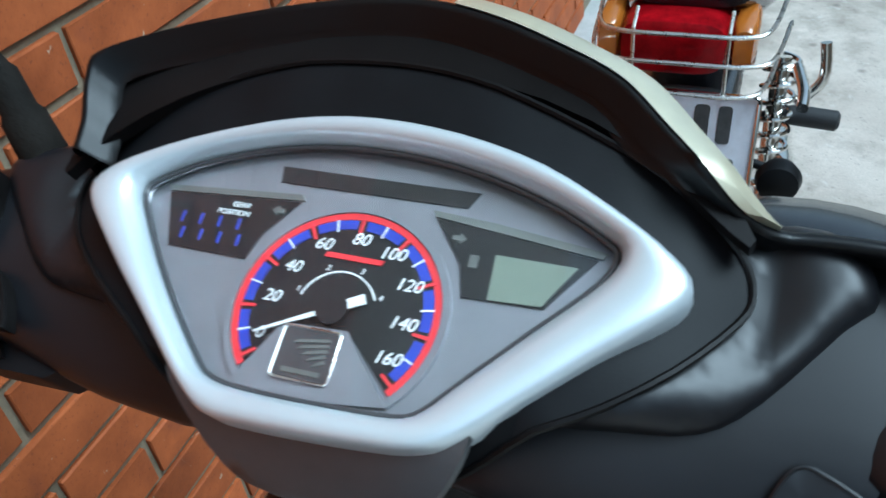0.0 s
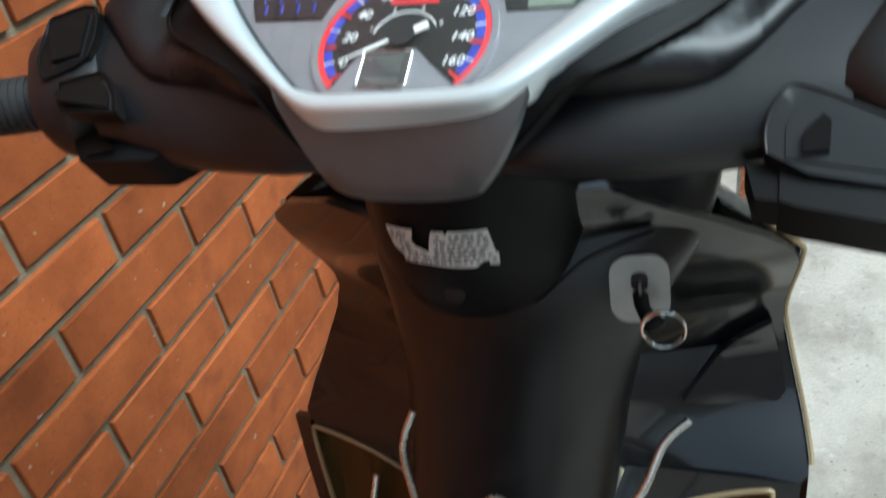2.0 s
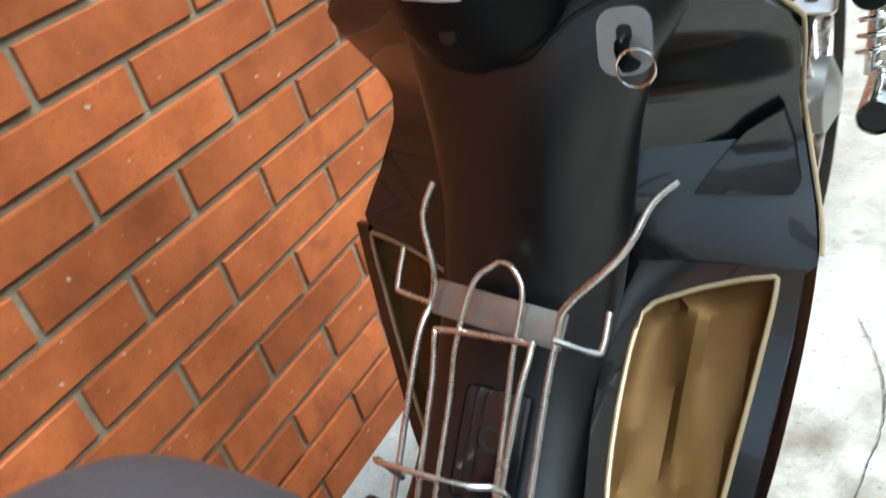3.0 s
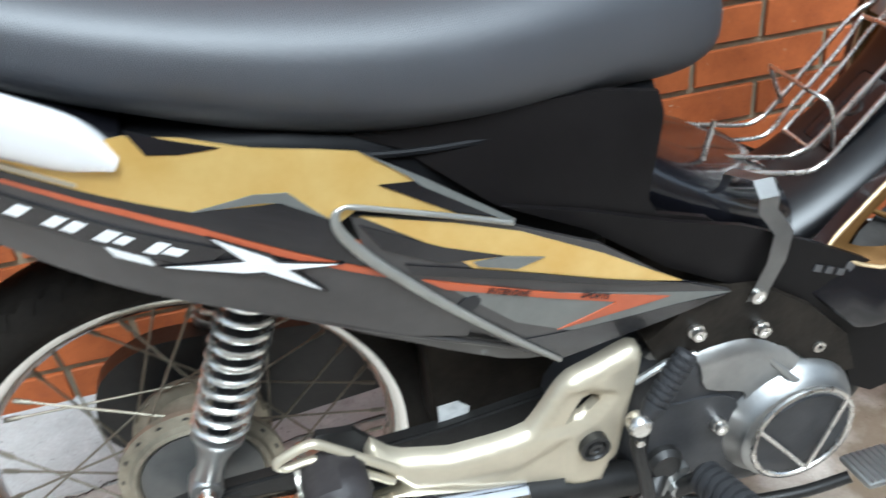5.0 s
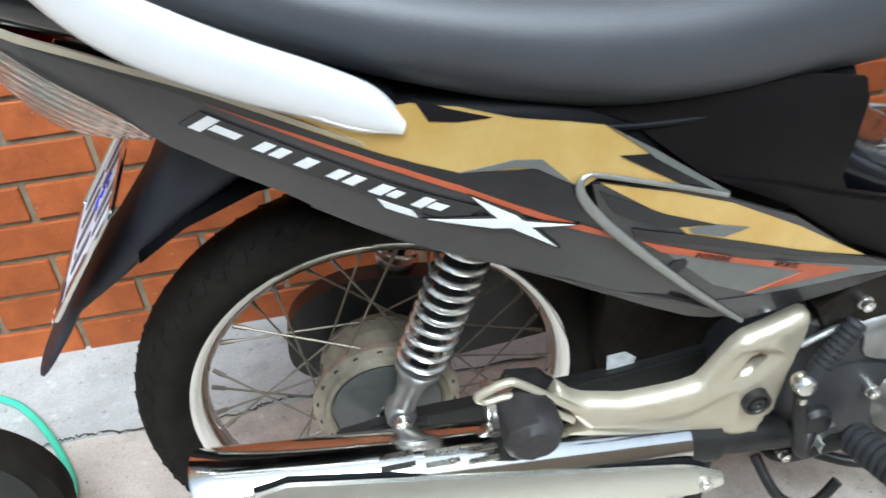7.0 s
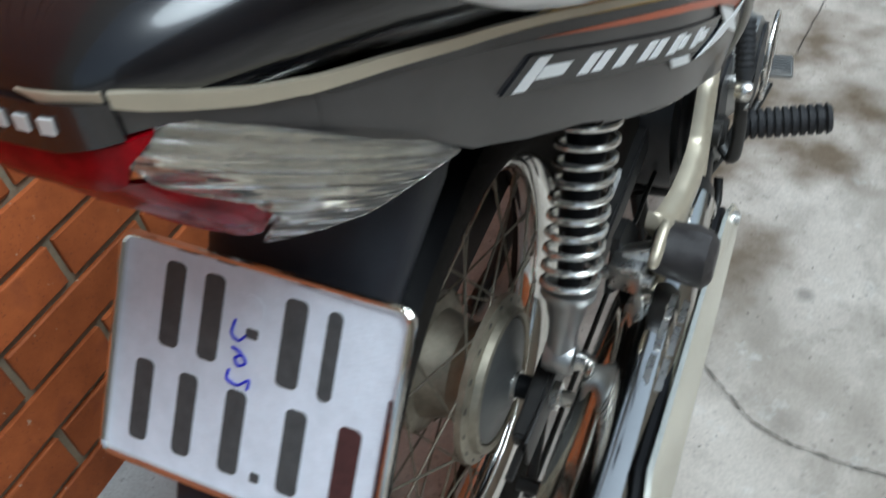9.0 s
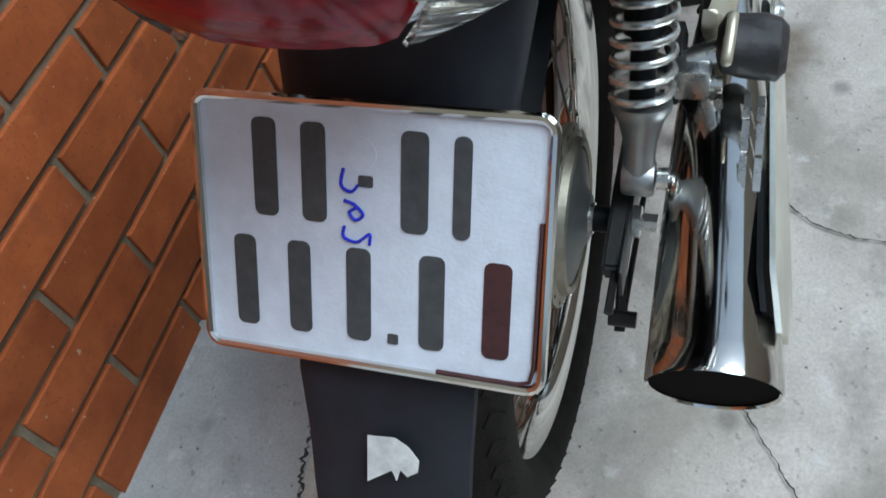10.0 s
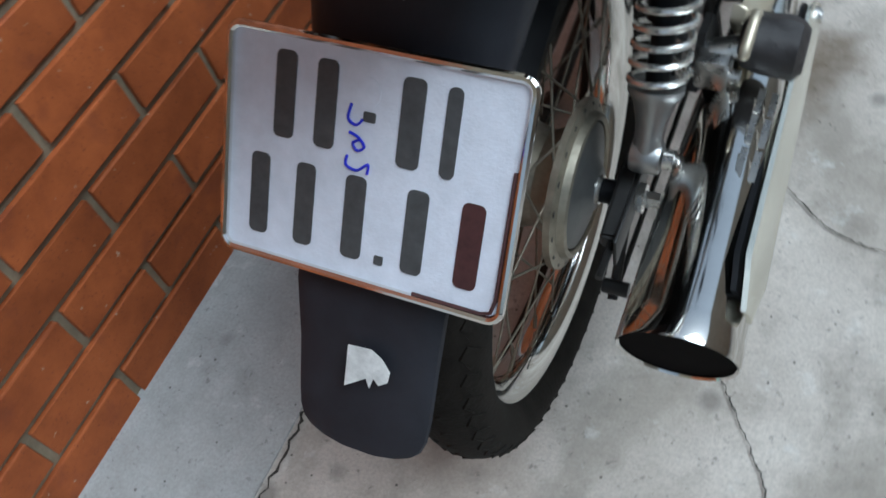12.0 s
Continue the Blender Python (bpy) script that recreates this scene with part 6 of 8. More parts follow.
def rack():
    rk = new("carrier_rack")
    rk.parent = bike
    rk["label"] = "steel wire luggage rack over the tunnel"

    def rod(pts, r=0.0028, n=5, label="bent steel rod"):
        bm = bmesh.new()
        tube(bm, spline(pts, n), r, 10)
        part("rod", bm, M_STEEL, rk, label)
    # main rails: from the shield down the tunnel, then level towards the saddle
    rod([(0.137, 0.845, 0.752), (0.122, 0.832, 0.740), (0.108, 0.805, 0.715), (0.070, 0.785, 0.678), (0.064, 0.776, 0.658), (0.061, 0.7449, 0.6202), (0.060, 0.6863, 0.5505), (0.060, 0.6728, 0.5382), (0.060, 0.655, 0.5334), (0.060, 0.6231, 0.539), (0.060, 0.541, 0.5588), (0.0605, 0.5345, 0.5635), (0.060, 0.5373, 0.585), (0.059, 0.544, 0.614)])
    rod([(-0.048, 0.828, 0.745), (-0.054, 0.812, 0.722), (-0.044, 0.795, 0.685), (-0.047, 0.785, 0.660), (-0.050, 0.7588, 0.6399), (-0.050, 0.6855, 0.5567), (-0.050, 0.6682, 0.542), (-0.050, 0.6475, 0.5383), (-0.050, 0.6006, 0.5479), (-0.050, 0.5338, 0.5632)])
    # inner frame and the loop
    rod([(-0.030, 0.5542, 0.5512), (-0.030, 0.6151, 0.5353), (-0.030, 0.6555, 0.530), (-0.030, 0.6727, 0.5373), (-0.031, 0.6895, 0.557), (-0.034, 0.7453, 0.6194), (-0.036, 0.764, 0.645), (-0.030, 0.768, 0.649), (0.040, 0.767, 0.652), (0.047, 0.763, 0.650), (0.045, 0.7352, 0.626), (0.040, 0.6787, 0.5578), (0.036, 0.6597, 0.5429), (0.034, 0.6404, 0.5407), (0.034, 0.5777, 0.5548), (0.034, 0.5361, 0.5641)], 0.0026)
    rod([(0.004, 0.676, 0.543), (-0.010, 0.676, 0.543), (-0.016, 0.682, 0.546), (-0.018, 0.738, 0.606), (-0.018, 0.765, 0.642), (-0.010, 0.792, 0.678), (0.004, 0.803, 0.690), (0.012, 0.806, 0.693), (0.022, 0.803, 0.690), (0.032, 0.792, 0.676), (0.030, 0.765, 0.640), (0.030, 0.738, 0.604), (0.032, 0.684, 0.547), (0.026, 0.676, 0.543), (0.004, 0.676, 0.543)], 0.0024)
    # hooks
    rod([(0.062, 0.772, 0.655), (0.092, 0.773, 0.649), (0.097, 0.778, 0.652), (0.097, 0.797, 0.668)], 0.0026, 4)
    rod([(-0.047, 0.785, 0.660), (-0.076, 0.788, 0.664), (-0.080, 0.792, 0.668), (-0.080, 0.812, 0.690)], 0.0026, 4)
    rod([(0.05, 0.690, 0.548), (0.055, 0.675, 0.60), (0.03, 0.662, 0.612), (-0.03, 0.662, 0.612), (-0.045, 0.672, 0.60), (-0.045, 0.690, 0.56)], 0.0022)
    bm = bmesh.new()
    block(bm, (-0.056, -0.014, -0.0012), (0.058, 0.014, 0.0012), 0.0008, frame_of((0.008, 0.789, 0.656), (0.995, -0.09, -0.06), (0, 0.62, 0.78)))
    part("strap", bm, M_ALU, rk, "flat steel cross strap")
    bm = bmesh.new()
    pts = [(0.058, 0.560, 0.556), (0.130, 0.556, 0.585), (0.143, 0.557, 0.572), (0.140, 0.560, 0.555), (0.149, 0.574, 0.533), (0.153, 0.568, 0.505), (0.152, 0.553, 0.462)]
    prev = None
    for q in pts:
        q = Vector(q)
        vs = [bm.verts.new(q + Vector((0, s * 0.010, 0))) for s in (-1, 1)]
        if prev:
            bm.faces.new((prev[0], prev[1], vs[1], vs[0]))
        prev = vs
    bmesh.ops.solidify(bm, geom=bm.faces[:], thickness=0.003)
    part("bracket", bm, M_ALU, rk, "flat bent steel bracket")
    bm = bmesh.new()
    lathe(bm, [(0.0075, 0.0), (0.0075, 0.005), (0.004, 0.0055), (0.003, 0.003)], Matrix.Translation((0.152, 0.553, 0.468)), 12)
    part("bracket_bolt", bm, M_STEEL, rk, "steel bracket bolt")


def handlebar():
    D = frame_of((0.0005, 0.8146, 1.0407), (0.9994, -0.0100, 0.0316), (-0.0057, 0.8870, 0.4618)) @ Matrix.Diagonal((0.90, 0.875, 0.90, 1.0))
    hb = new("handlebar")
    hb.parent = bike
    hb.matrix_basis = D
    hb["label"] = "black handlebar cowl with instrument cluster"

    def flat(a, b, h):
        return Vector((a, b, h))

    def hood_h(a, b):
        """Height of the black cowl round the cluster."""
        return 0.016 - 0.9 * max(0, abs(a) - 0.10) ** 2 * 3.2 + 0.05 * max(0, b - 0.06) - 0.12 * max(0, -0.02 - b)

    inner = [tuple(q) for q in spline([(-0.1197, 0.0257), (-0.1141, 0.0357), (-0.0852, 0.0513), (-0.0452, 0.0625), (-0.005, 0.0656), (0.0377, 0.0615), (0.0787, 0.0498), (0.1102, 0.0341), (0.1162, 0.0267), (0.1112, 0.0138), (0.0891, -0.0118), (0.0661, -0.0384),
                                       (0.0534, -0.0533), (0.0427, -0.0581), (0.0139, -0.0598), (-0.0221, -0.0606), (-0.0444, -0.0584), (-0.0579, -0.0486), (-0.0862, -0.0194), (-0.1091, 0.0088)], 3, True)]
    outer = [tuple(q) for q in spline([(-0.1430, 0.0167), (-0.1403, 0.0304), (-0.1197, 0.0445), (-0.0839, 0.0605), (-0.0444, 0.0727), (-0.0047, 0.0770), (0.0377, 0.0728), (0.0784, 0.0615), (0.1141, 0.0425), (0.1393, 0.0254), (0.1456, 0.0142), (0.1386, 0.0013), (0.1169, -0.0185),
                                       (0.0918, -0.0429), (0.0693, -0.0638), (0.0537, -0.0701), (0.0373, -0.0723), (0.0063, -0.0743), (-0.026, -0.0752), (-0.0402, -0.0733), (-0.0569, -0.0614), (-0.0854, -0.0369), (-0.1163, -0.0104)], 3, True)]

    def ray_ring(ring, n=120):
        """The outline's points at even turns about the middle of the cluster."""
        out = []
        for k in range(n):
            t = 2 * math.pi * k / n
            d = Vector((math.cos(t) * 1.6, math.sin(t)))
            best = 0.0
            for i in range(len(ring)):
                p, q = Vector(ring[i - 1]), Vector(ring[i])
                e = q - p
                den = d.x * e.y - d.y * e.x
                if abs(den) < 1e-12:
                    continue
                s = (p.x * e.y - p.y * e.x) / den
                u = (p.x * d.y - p.y * d.x) / den
                if s > best and -1e-6 <= u <= 1 + 1e-6:
                    best = s
            out.append(d * best)
        return out
    ri, ro = ray_ring(inner), ray_ring(outer)
    bm = bmesh.new()
    secs = []
    for f, hgt in ((0.0, -0.014), (0.0, -0.004), (0.04, -0.001), (0.14, 0.0022), (0.22, 0.0040), (0.30, 0.0050), (0.55, 0.0062), (0.80, 0.0060), (0.93, 0.0046), (1.0, 0.0012), (1.0, -0.012)):
        secs.append([bm.verts.new((*(a + (b - a) * f), hgt)) for a, b in zip(ri, ro)])
    skin(bm, secs, False, False)
    part("bezel", bm, M_SILVER, hb, "silver painted cluster bezel", smooth=60)
    # chin below the bezel, turning down towards the rider
    chin = [tuple(q) for q in spline([(-0.060, -0.055), (-0.040, -0.068), (0.0, -0.070), (0.040, -0.067), (0.072, -0.056), (0.0745, -0.063), (0.0660, -0.078), (0.0530, -0.090), (0.040, -0.0945), (0.005, -0.096), (-0.028, -0.0945), (-0.042, -0.087), (-0.0530, -0.074), (-0.060, -0.063)], 3, True)]

    def chin_f(a, b, h):
        k = max(0.0, (-0.060 - b))
        return Vector((a, b, 0.003 - 14.0 * k * k - 0.75 * k - 0.10 * max(0, a - 0.05) + h))
    part("chin", patch(chin, chin_f, 0.006, 0.007), M_CHIN, hb, "dull silver chin of the cowl")
    # cowl ring between bezel and hood edge
    hood = [tuple(q) for q in spline([(-0.179, 0.0287), (-0.1763, 0.0451), (-0.1481, 0.0683), (-0.1073, 0.0874), (-0.0624, 0.1007), (-0.0173, 0.1055), (0.0234, 0.103), (0.0631, 0.0926), (0.1038, 0.0773), (0.136, 0.0611), (0.1596, 0.0425), (0.1667, 0.0261), (0.1622, 0.0114), (0.1431, -0.0145),
                                      (0.1202, -0.0357), (0.0973, -0.0507), (0.070, -0.068), (0.045, -0.079), (0.0, -0.082), (-0.035, -0.080), (-0.060, -0.070), (-0.088, -0.046), (-0.125, -0.022), (-0.160, 0.003)], 3, True)]

    def ringf(a, b, h):
        k = max(0.0, -0.052 - b)
        return Vector((a, b, hood_h(a, b) - 0.012 - 1.5 * k - 0.012 * max(0, abs(a) - 0.05) / 0.1 + h))
    hole = [(x * 0.985, y * 0.985) for x, y in outer]
    part("cowl_ring", patch(hood, ringf, 0.006, 0.009, [hole]), M_MATTE, hb, "matte black surround of the bezel")
    bm = bmesh.new()
    tube(bm, [ringf(a, b, 0.001) for a, b in hood], 0.0016, 6, closed=True)
    part("hood_bead", bm, M_MATTE2, hb, "thin raised bead")
    # outer upper cowl
    top = [tuple(q) for q in spline([(-0.172, 0.040), (-0.172, 0.070), (-0.166, 0.086), (-0.083, 0.112), (-0.03, 0.126), (0.0, 0.130), (0.05, 0.121), (0.10, 0.098), (0.128, 0.072), (0.160, 0.050), (0.163, 0.038), (0.143, 0.053), (0.114, 0.075), (0.070, 0.095), (0.02, 0.106), (-0.017, 0.107), (-0.068, 0.099),
                                     (-0.117, 0.079), (-0.151, 0.055), (-0.170, 0.030)], 2, True)]
    part("upper_cowl", patch(top, lambda a, b, h: Vector((a, b, 0.003 - 0.10 * max(0, abs(a) - 0.10) + h)), 0.008, 0.010), M_MATTE2, hb, "black upper cowl")
    # visor rising in front of the cluster
    vis = spline([(x, y, 0.0) for x, y in ((-0.162, 0.040), (-0.1665, 0.062), (-0.1705, 0.080), (-0.1667, 0.0945), (-0.1309, 0.1112), (-0.0791, 0.1271), (-0.0312, 0.1361), (0.0061, 0.1368), (0.0397, 0.1291), (0.072, 0.116), (0.1027, 0.1000), (0.1264, 0.0770), (0.1458, 0.0586), (0.1628, 0.0500), (0.190, 0.052), (0.225, 0.050), (0.255, 0.040))], 5)
    bm = bmesh.new()
    rows, trim = [], []
    for q in vis:
        c = Vector((-0.005, 0.03, 0))
        o = (q - c).normalized()
        base = -0.025 - 0.030 * min(1.0, max(0.0, (q.x - 0.140) / 0.035))
        if q.x < -0.1:
            base -= 0.009 * min(1.0, max(0.0, (0.092 - q.y) / 0.035))
        if q.x > 0.16:
            o = Vector((0.15, 1.0, 0)).normalized()
        fade = 1 - 0.85 * min(1.0, max(0.0, (q.x - 0.128) / 0.03))
        rows.append([bm.verts.new(v) for v in (q - o * 0.016 * fade + Vector((0, 0, base + 0.026)), q - o * 0.009 * fade + Vector((0, 0, base + 0.030)), q - o * 0.003 + Vector((0, 0, base + 0.039)), q + Vector((0, 0, base + 0.0405)), q + o * 0.004 + Vector((0, 0, base + 0.037)), q + o * 0.008 + Vector((0, 0, base + 0.014)), q + o * 0.013 + Vector((0, 0, base - 0.05)))])
        if 0.015 < q.x < 0.160:
            trim.append([q + o * 0.0012 + Vector((0, 0, base + 0.0412)), q + o * 0.0075 + Vector((0, 0, base + 0.0385)), q + o * 0.0150 + Vector((0, 0, base + 0.030)), q + o * 0.010 + Vector((0, 0, base + 0.018))])
    for a, b in zip(rows[:-1], rows[1:]):
        for i in range(6):
            bm.faces.new((a[i], a[i + 1], b[i + 1], b[i]))
    bmesh.ops.solidify(bm, geom=bm.faces[:], thickness=0.002)
    vz = part("visor", bm, M_TUNNEL, hb, "black headlamp visor", smooth=75)
    part("visor_trim", loft(bmesh.new(), trim), M_TRIM, vz, "bright champagne metal edge of the visor")
    # under body that closes the cowl
    secs = []
    for a, w0, w1, dz in ((-0.15, -0.015, 0.055, -0.058), (-0.12, -0.03, 0.075, -0.062), (-0.08, -0.052, 0.10, -0.064), (0.0, -0.070, 0.115, -0.066), (0.08, -0.052, 0.10, -0.064), (0.12, -0.03, 0.075, -0.062), (0.15, -0.015, 0.055, -0.058)):
        ring = []
        for i in range(24):
            t = 2 * math.pi * i / 24
            b = (w0 + w1) / 2 + (w1 - w0) / 2 * math.copysign(abs(math.cos(t)) ** 0.8, math.cos(t))
            hh = -0.024 if math.sin(t) > 0 else dz
            ring.append(Vector((a, b * 0.93, (-0.024 + dz) / 2 + (hh - (-0.024 + dz) / 2) * abs(math.sin(t)) ** 0.7)))
        secs.append(ring)
    part("cowl_body", loft(bmesh.new(), secs), M_MATTE, hb, "black cowl body")
    # arms, swept back towards the grips
    ax = Vector((0.89, -0.45))
    pe = Vector((0.45, 0.89))
    for sg in (1, -1):
        secs = []
        for a, b, z, rb, rz, sw in ((0.03, -0.002, -0.052, 0.055, 0.020, 0.0), (0.05, -0.002, -0.053, 0.070, 0.022, 0.0), (0.08, 0.0, -0.053, 0.075, 0.023, 0.0), (0.11, 0.001, -0.054, 0.074, 0.024, 0.0), (0.14, 0.001, -0.055, 0.072, 0.024, 0.1), (0.17, 0.001, -0.0555, 0.068, 0.025, 0.2), (0.20, 0.0, -0.056, 0.062, 0.026, 0.35), (0.235, -0.003, -0.057, 0.052, 0.028, 0.45)):
            ring = []
            for i in range(28):
                t = 2 * math.pi * i / 28
                c = rb * math.copysign(abs(math.cos(t)) ** 0.8, math.cos(t))
                ring.append(Vector((sg * (a + sw * c), b + c, z + rz * math.copysign(abs(math.sin(t)) ** 0.8, math.sin(t)))))
            secs.append(ring)
        part("bar_cover", loft(bmesh.new(), secs), M_ARM, hb, "satin black handlebar arm cover")
        # raised facet on the arm
        edge = [(0.2126, 0.0357), (0.2017, 0.0207), (0.1753, -0.0153), (0.1547, -0.0319), (0.1232, -0.0378), (0.0961, -0.0408)] if sg > 0 else [(0.2394, 0.0433), (0.2099, 0.0064), (0.1792, -0.0198), (0.155, -0.0255), (0.1312, -0.0283), (0.0987, -0.0424)]
        pts = [tuple(q) for q in spline(edge + [(0.075, -0.035), (0.10, -0.010), (0.13, 0.012), (0.145, 0.030), (0.15, 0.050), (0.170, 0.062), (0.20, 0.060)], 3, True)]

        def facet(a, b, h, sg=sg):
            e = max(0.0, 1 - edge_gap(pts, a, b) / 0.010)
            out = -1.0 if inside(hood, sg * a, b) else min(1.0, edge_gap(hood, sg * a, b) / 0.030)
            if out < 0:
                z = ringf(sg * a, b, 0).z - 0.005
            else:
                k = out * out * (3 - 2 * out)
                z = (max(-0.026, ringf(sg * a, b, 0).z) - 0.002) * (1 - k) + (-0.0195 - 0.05 * max(0.0, a - 0.15)) * k
            return Vector((sg * a, b, z - 0.007 * e * e + h))
        part("arm_facet", patch(pts, facet, 0.016, 0.005), M_ARM, hb, "raised facet of the arm cover", smooth=75)
        # switch housing
        sw = new("switch_box")
        sw.parent = hb
        sw["label"] = "black switch housing with rocker switches"
        secs = []
        for s, k in ((0.006, 0.84), (0.012, 0.96), (0.030, 1.0), (0.048, 0.97), (0.056, 0.85)):
            o = Vector((0.222, 0.006)) + ax * s
            ring = []
            for i in range(28):
                t = 2 * math.pi * i / 28
                c = 0.049 * k * math.copysign(abs(math.cos(t)) ** 0.6, math.cos(t))
                q = o + pe * c
                ring.append(Vector((sg * q.x, q.y, -0.054 + 0.031 * k * math.copysign(abs(math.sin(t)) ** 0.75, math.sin(t)))))
            secs.append(ring)
        part("housing", loft(bmesh.new(), secs), M_ARM, sw, "black switch housing")

        def raised(level, slope=0.0):
            return lambda a, b, h: Vector((a, b, level - slope * max(0.0, -0.04 - b) + h))
        if sg < 0:
            sets = (([(-0.2685, 0.0199), (-0.2677, 0.0265), (-0.262, 0.029), (-0.236, 0.0343), (-0.224, -0.0076), (-0.247, -0.0245), (-0.2525, -0.0240), (-0.2623, -0.0098)], [(-0.2602, 0.0132), (-0.2460, 0.0185), (-0.2420, 0.0245), (-0.2364, 0.0261), (-0.2294, -0.0073), (-0.2471, -0.0145)]),
                    ([(-0.2359, -0.0326), (-0.2330, -0.0290), (-0.2100, -0.0226), (-0.2040, -0.0235), (-0.1945, -0.0317), (-0.1830, -0.0510), (-0.1880, -0.0535), (-0.2235, -0.0513)], [(-0.2295, -0.0423), (-0.2065, -0.0299), (-0.2010, -0.0310), (-0.1925, -0.0405), (-0.1887, -0.0505), (-0.2253, -0.0478)]))
            for rim, knob in sets:
                bm = patch([tuple(q) for q in spline(rim, 2, True)], raised(-0.0225), 0.010, 0.01)
                tube(bm, [(a, b, -0.0222) for a, b in [tuple(q) for q in spline(rim, 3, True)]], 0.0013, 6, closed=True)
                part("switch_surround", bm, M_MATTE2, sw, "raised switch surround")
                mid = Vector((sum(q[0] for q in knob), sum(q[1] for q in knob))) / len(knob)
                wide = [tuple(mid + (Vector(q) - mid) * 1.13) for q in knob]
                part("switch_recess", patch(wide, raised(-0.0221), 0.002, 0.02), M_FACE, sw, "black recess round the switch")
                part("switch_button", patch(knob, lambda a, b, h, m=mid: Vector((a, b, -0.0185 - 0.12 * (a - m.x) + h)), 0.006, 0.008), M_MATTE2, sw, "black rocker switch")
            part("switch_foot", patch([(-0.2435, -0.0444), (-0.2239, -0.0707), (-0.1703, -0.0695), (-0.1546, -0.0586), (-0.146, -0.0541), (-0.150, -0.030), (-0.225, -0.030)], raised(-0.050), 0.030, 0.012), M_MATTE, sw, "black lower half of the switch housing")
            part("passing_switch", patch([(-0.2238, -0.0587), (-0.209, -0.0525), (-0.1986, -0.0643), (-0.2176, -0.0685)], raised(-0.0468), 0.006, 0.012), M_MATTE2, sw, "small black push switch")
        else:
            arc = [tuple(q) for q in spline([(0.182, -0.0686), (0.1811, -0.0591), (0.1834, -0.0492), (0.1879, -0.0402), (0.1928, -0.0366), (0.1989, -0.0378), (0.2149, -0.0447), (0.240, -0.056)], 3)]
            bm = patch(arc + [(0.252, -0.070), (0.240, -0.084), (0.200, -0.078)], raised(-0.0300, 0.35), 0.014, 0.008)
            part("switch_surround", bm, M_ARM, sw, "rounded switch surround")
            bm = bmesh.new()
            tube(bm, [raised(-0.0300, 0.35)(a, b, 0) for a, b in arc], 0.0010, 6)
            part("seam", bm, M_FACE, sw, "dark seam round the switch housing")
            part("switch_recess", patch([(0.1906, -0.0717), (0.1901, -0.0582), (0.1938, -0.0481), (0.1987, -0.0457), (0.2146, -0.053), (0.234, -0.062), (0.236, -0.078)], raised(-0.0290, 0.35), 0.003, 0.008), M_FACE, sw, "black recess round the switch")
            part("switch_button", patch([(0.1974, -0.071), (0.1976, -0.0615), (0.2032, -0.0555), (0.2057, -0.0533), (0.2091, -0.0563), (0.2087, -0.0697)], raised(-0.0255, 0.35), 0.006, 0.008), M_MATTE2, sw, "black rocker switch")
            part("switch_foot", patch([(0.1729, -0.068), (0.1779, -0.0882), (0.1890, -0.0895), (0.1905, -0.068)], raised(-0.0495), 0.025, 0.012), M_MATTE2, sw, "black lower half of the switch housing")
            part("switch_foot", patch([(0.1885, -0.0690), (0.1885, -0.0903), (0.1963, -0.0935), (0.2170, -0.0974), (0.262, -0.106), (0.265, -0.080), (0.2179, -0.0720)], raised(-0.0475), 0.030, 0.012), M_MATTE, sw, "black lower half of the switch housing")
        # grip
        bm = bmesh.new()
        prof = [(0.012, 0.0)]
        for i in range(22):
            x = 0.004 + i * 0.0052
            prof += [(0.0195, x), (0.0195, x + 0.0032), (0.0185, x + 0.0038), (0.0185, x + 0.0048)]
        prof += [(0.0205, 0.122), (0.0205, 0.128), (0.010, 0.131)]
        g0 = Vector((0.222, 0.006)) + ax * 0.054
        g1 = g0 + ax * 0.1
        lathe(bm, prof, along((sg * g0.x, g0.y, -0.054), (sg * g1.x, g1.y + 0.012, -0.030), (0, 0, 1)), 20)
        part("grip", bm, M_GRIP, hb, "ribbed black rubber grip")
        # lever
        bm = bmesh.new()
        tube(bm, spline([(sg * 0.225, 0.045, -0.075), (sg * 0.26, 0.050, -0.078), (sg * 0.32, 0.030, -0.082), (sg * 0.40, 0.000, -0.088), (sg * 0.425, -0.004, -0.088)], 5), [0.008] * 6 + [0.0062] * 14 + [0.009], 12, flat=0.8)
        part("brake_lever", bm, M_MATTE, hb, "black brake lever")
        # mirror stem with its rubber boot
        mr = new("mirror_stem")
        mr.parent = hb
        mr["label"] = "black mirror stem with rubber boot"
        bm = bmesh.new()
        k, up_y = (0.022, 0.024) if sg < 0 else (0.045, 0.0)
        stem = [(sg * (x + k), y + up_y, z) for x, y, z in ((0.206, 0.040, -0.020), (0.214, 0.055, 0.010), (0.224, 0.070, 0.024), (0.236, 0.088, 0.030), (0.247, 0.101, 0.034), (0.268, 0.110, 0.040), (0.330, 0.128, 0.060), (0.40, 0.145, 0.12))]
        tube(bm, spline(stem, 6), 0.0056, 12)
        part("stem", bm, M_MATTE2, mr, "black steel stem")
        bm = bmesh.new()
        lathe(bm, [(0.016, 0.0), (0.0138, 0.032), (0.013, 0.052), (0.0105, 0.056), (0.0105, 0.078), (0.008, 0.082), (0.0062, 0.088)], along((sg * (0.192 + k), 0.014 + up_y, -0.055), (sg * (0.222 + k), 0.068 + up_y, 0.020), (1, 0, 0)), 20)
        part("boot", bm, M_RUBBER, mr, "black rubber boot")
        bm = bmesh.new()
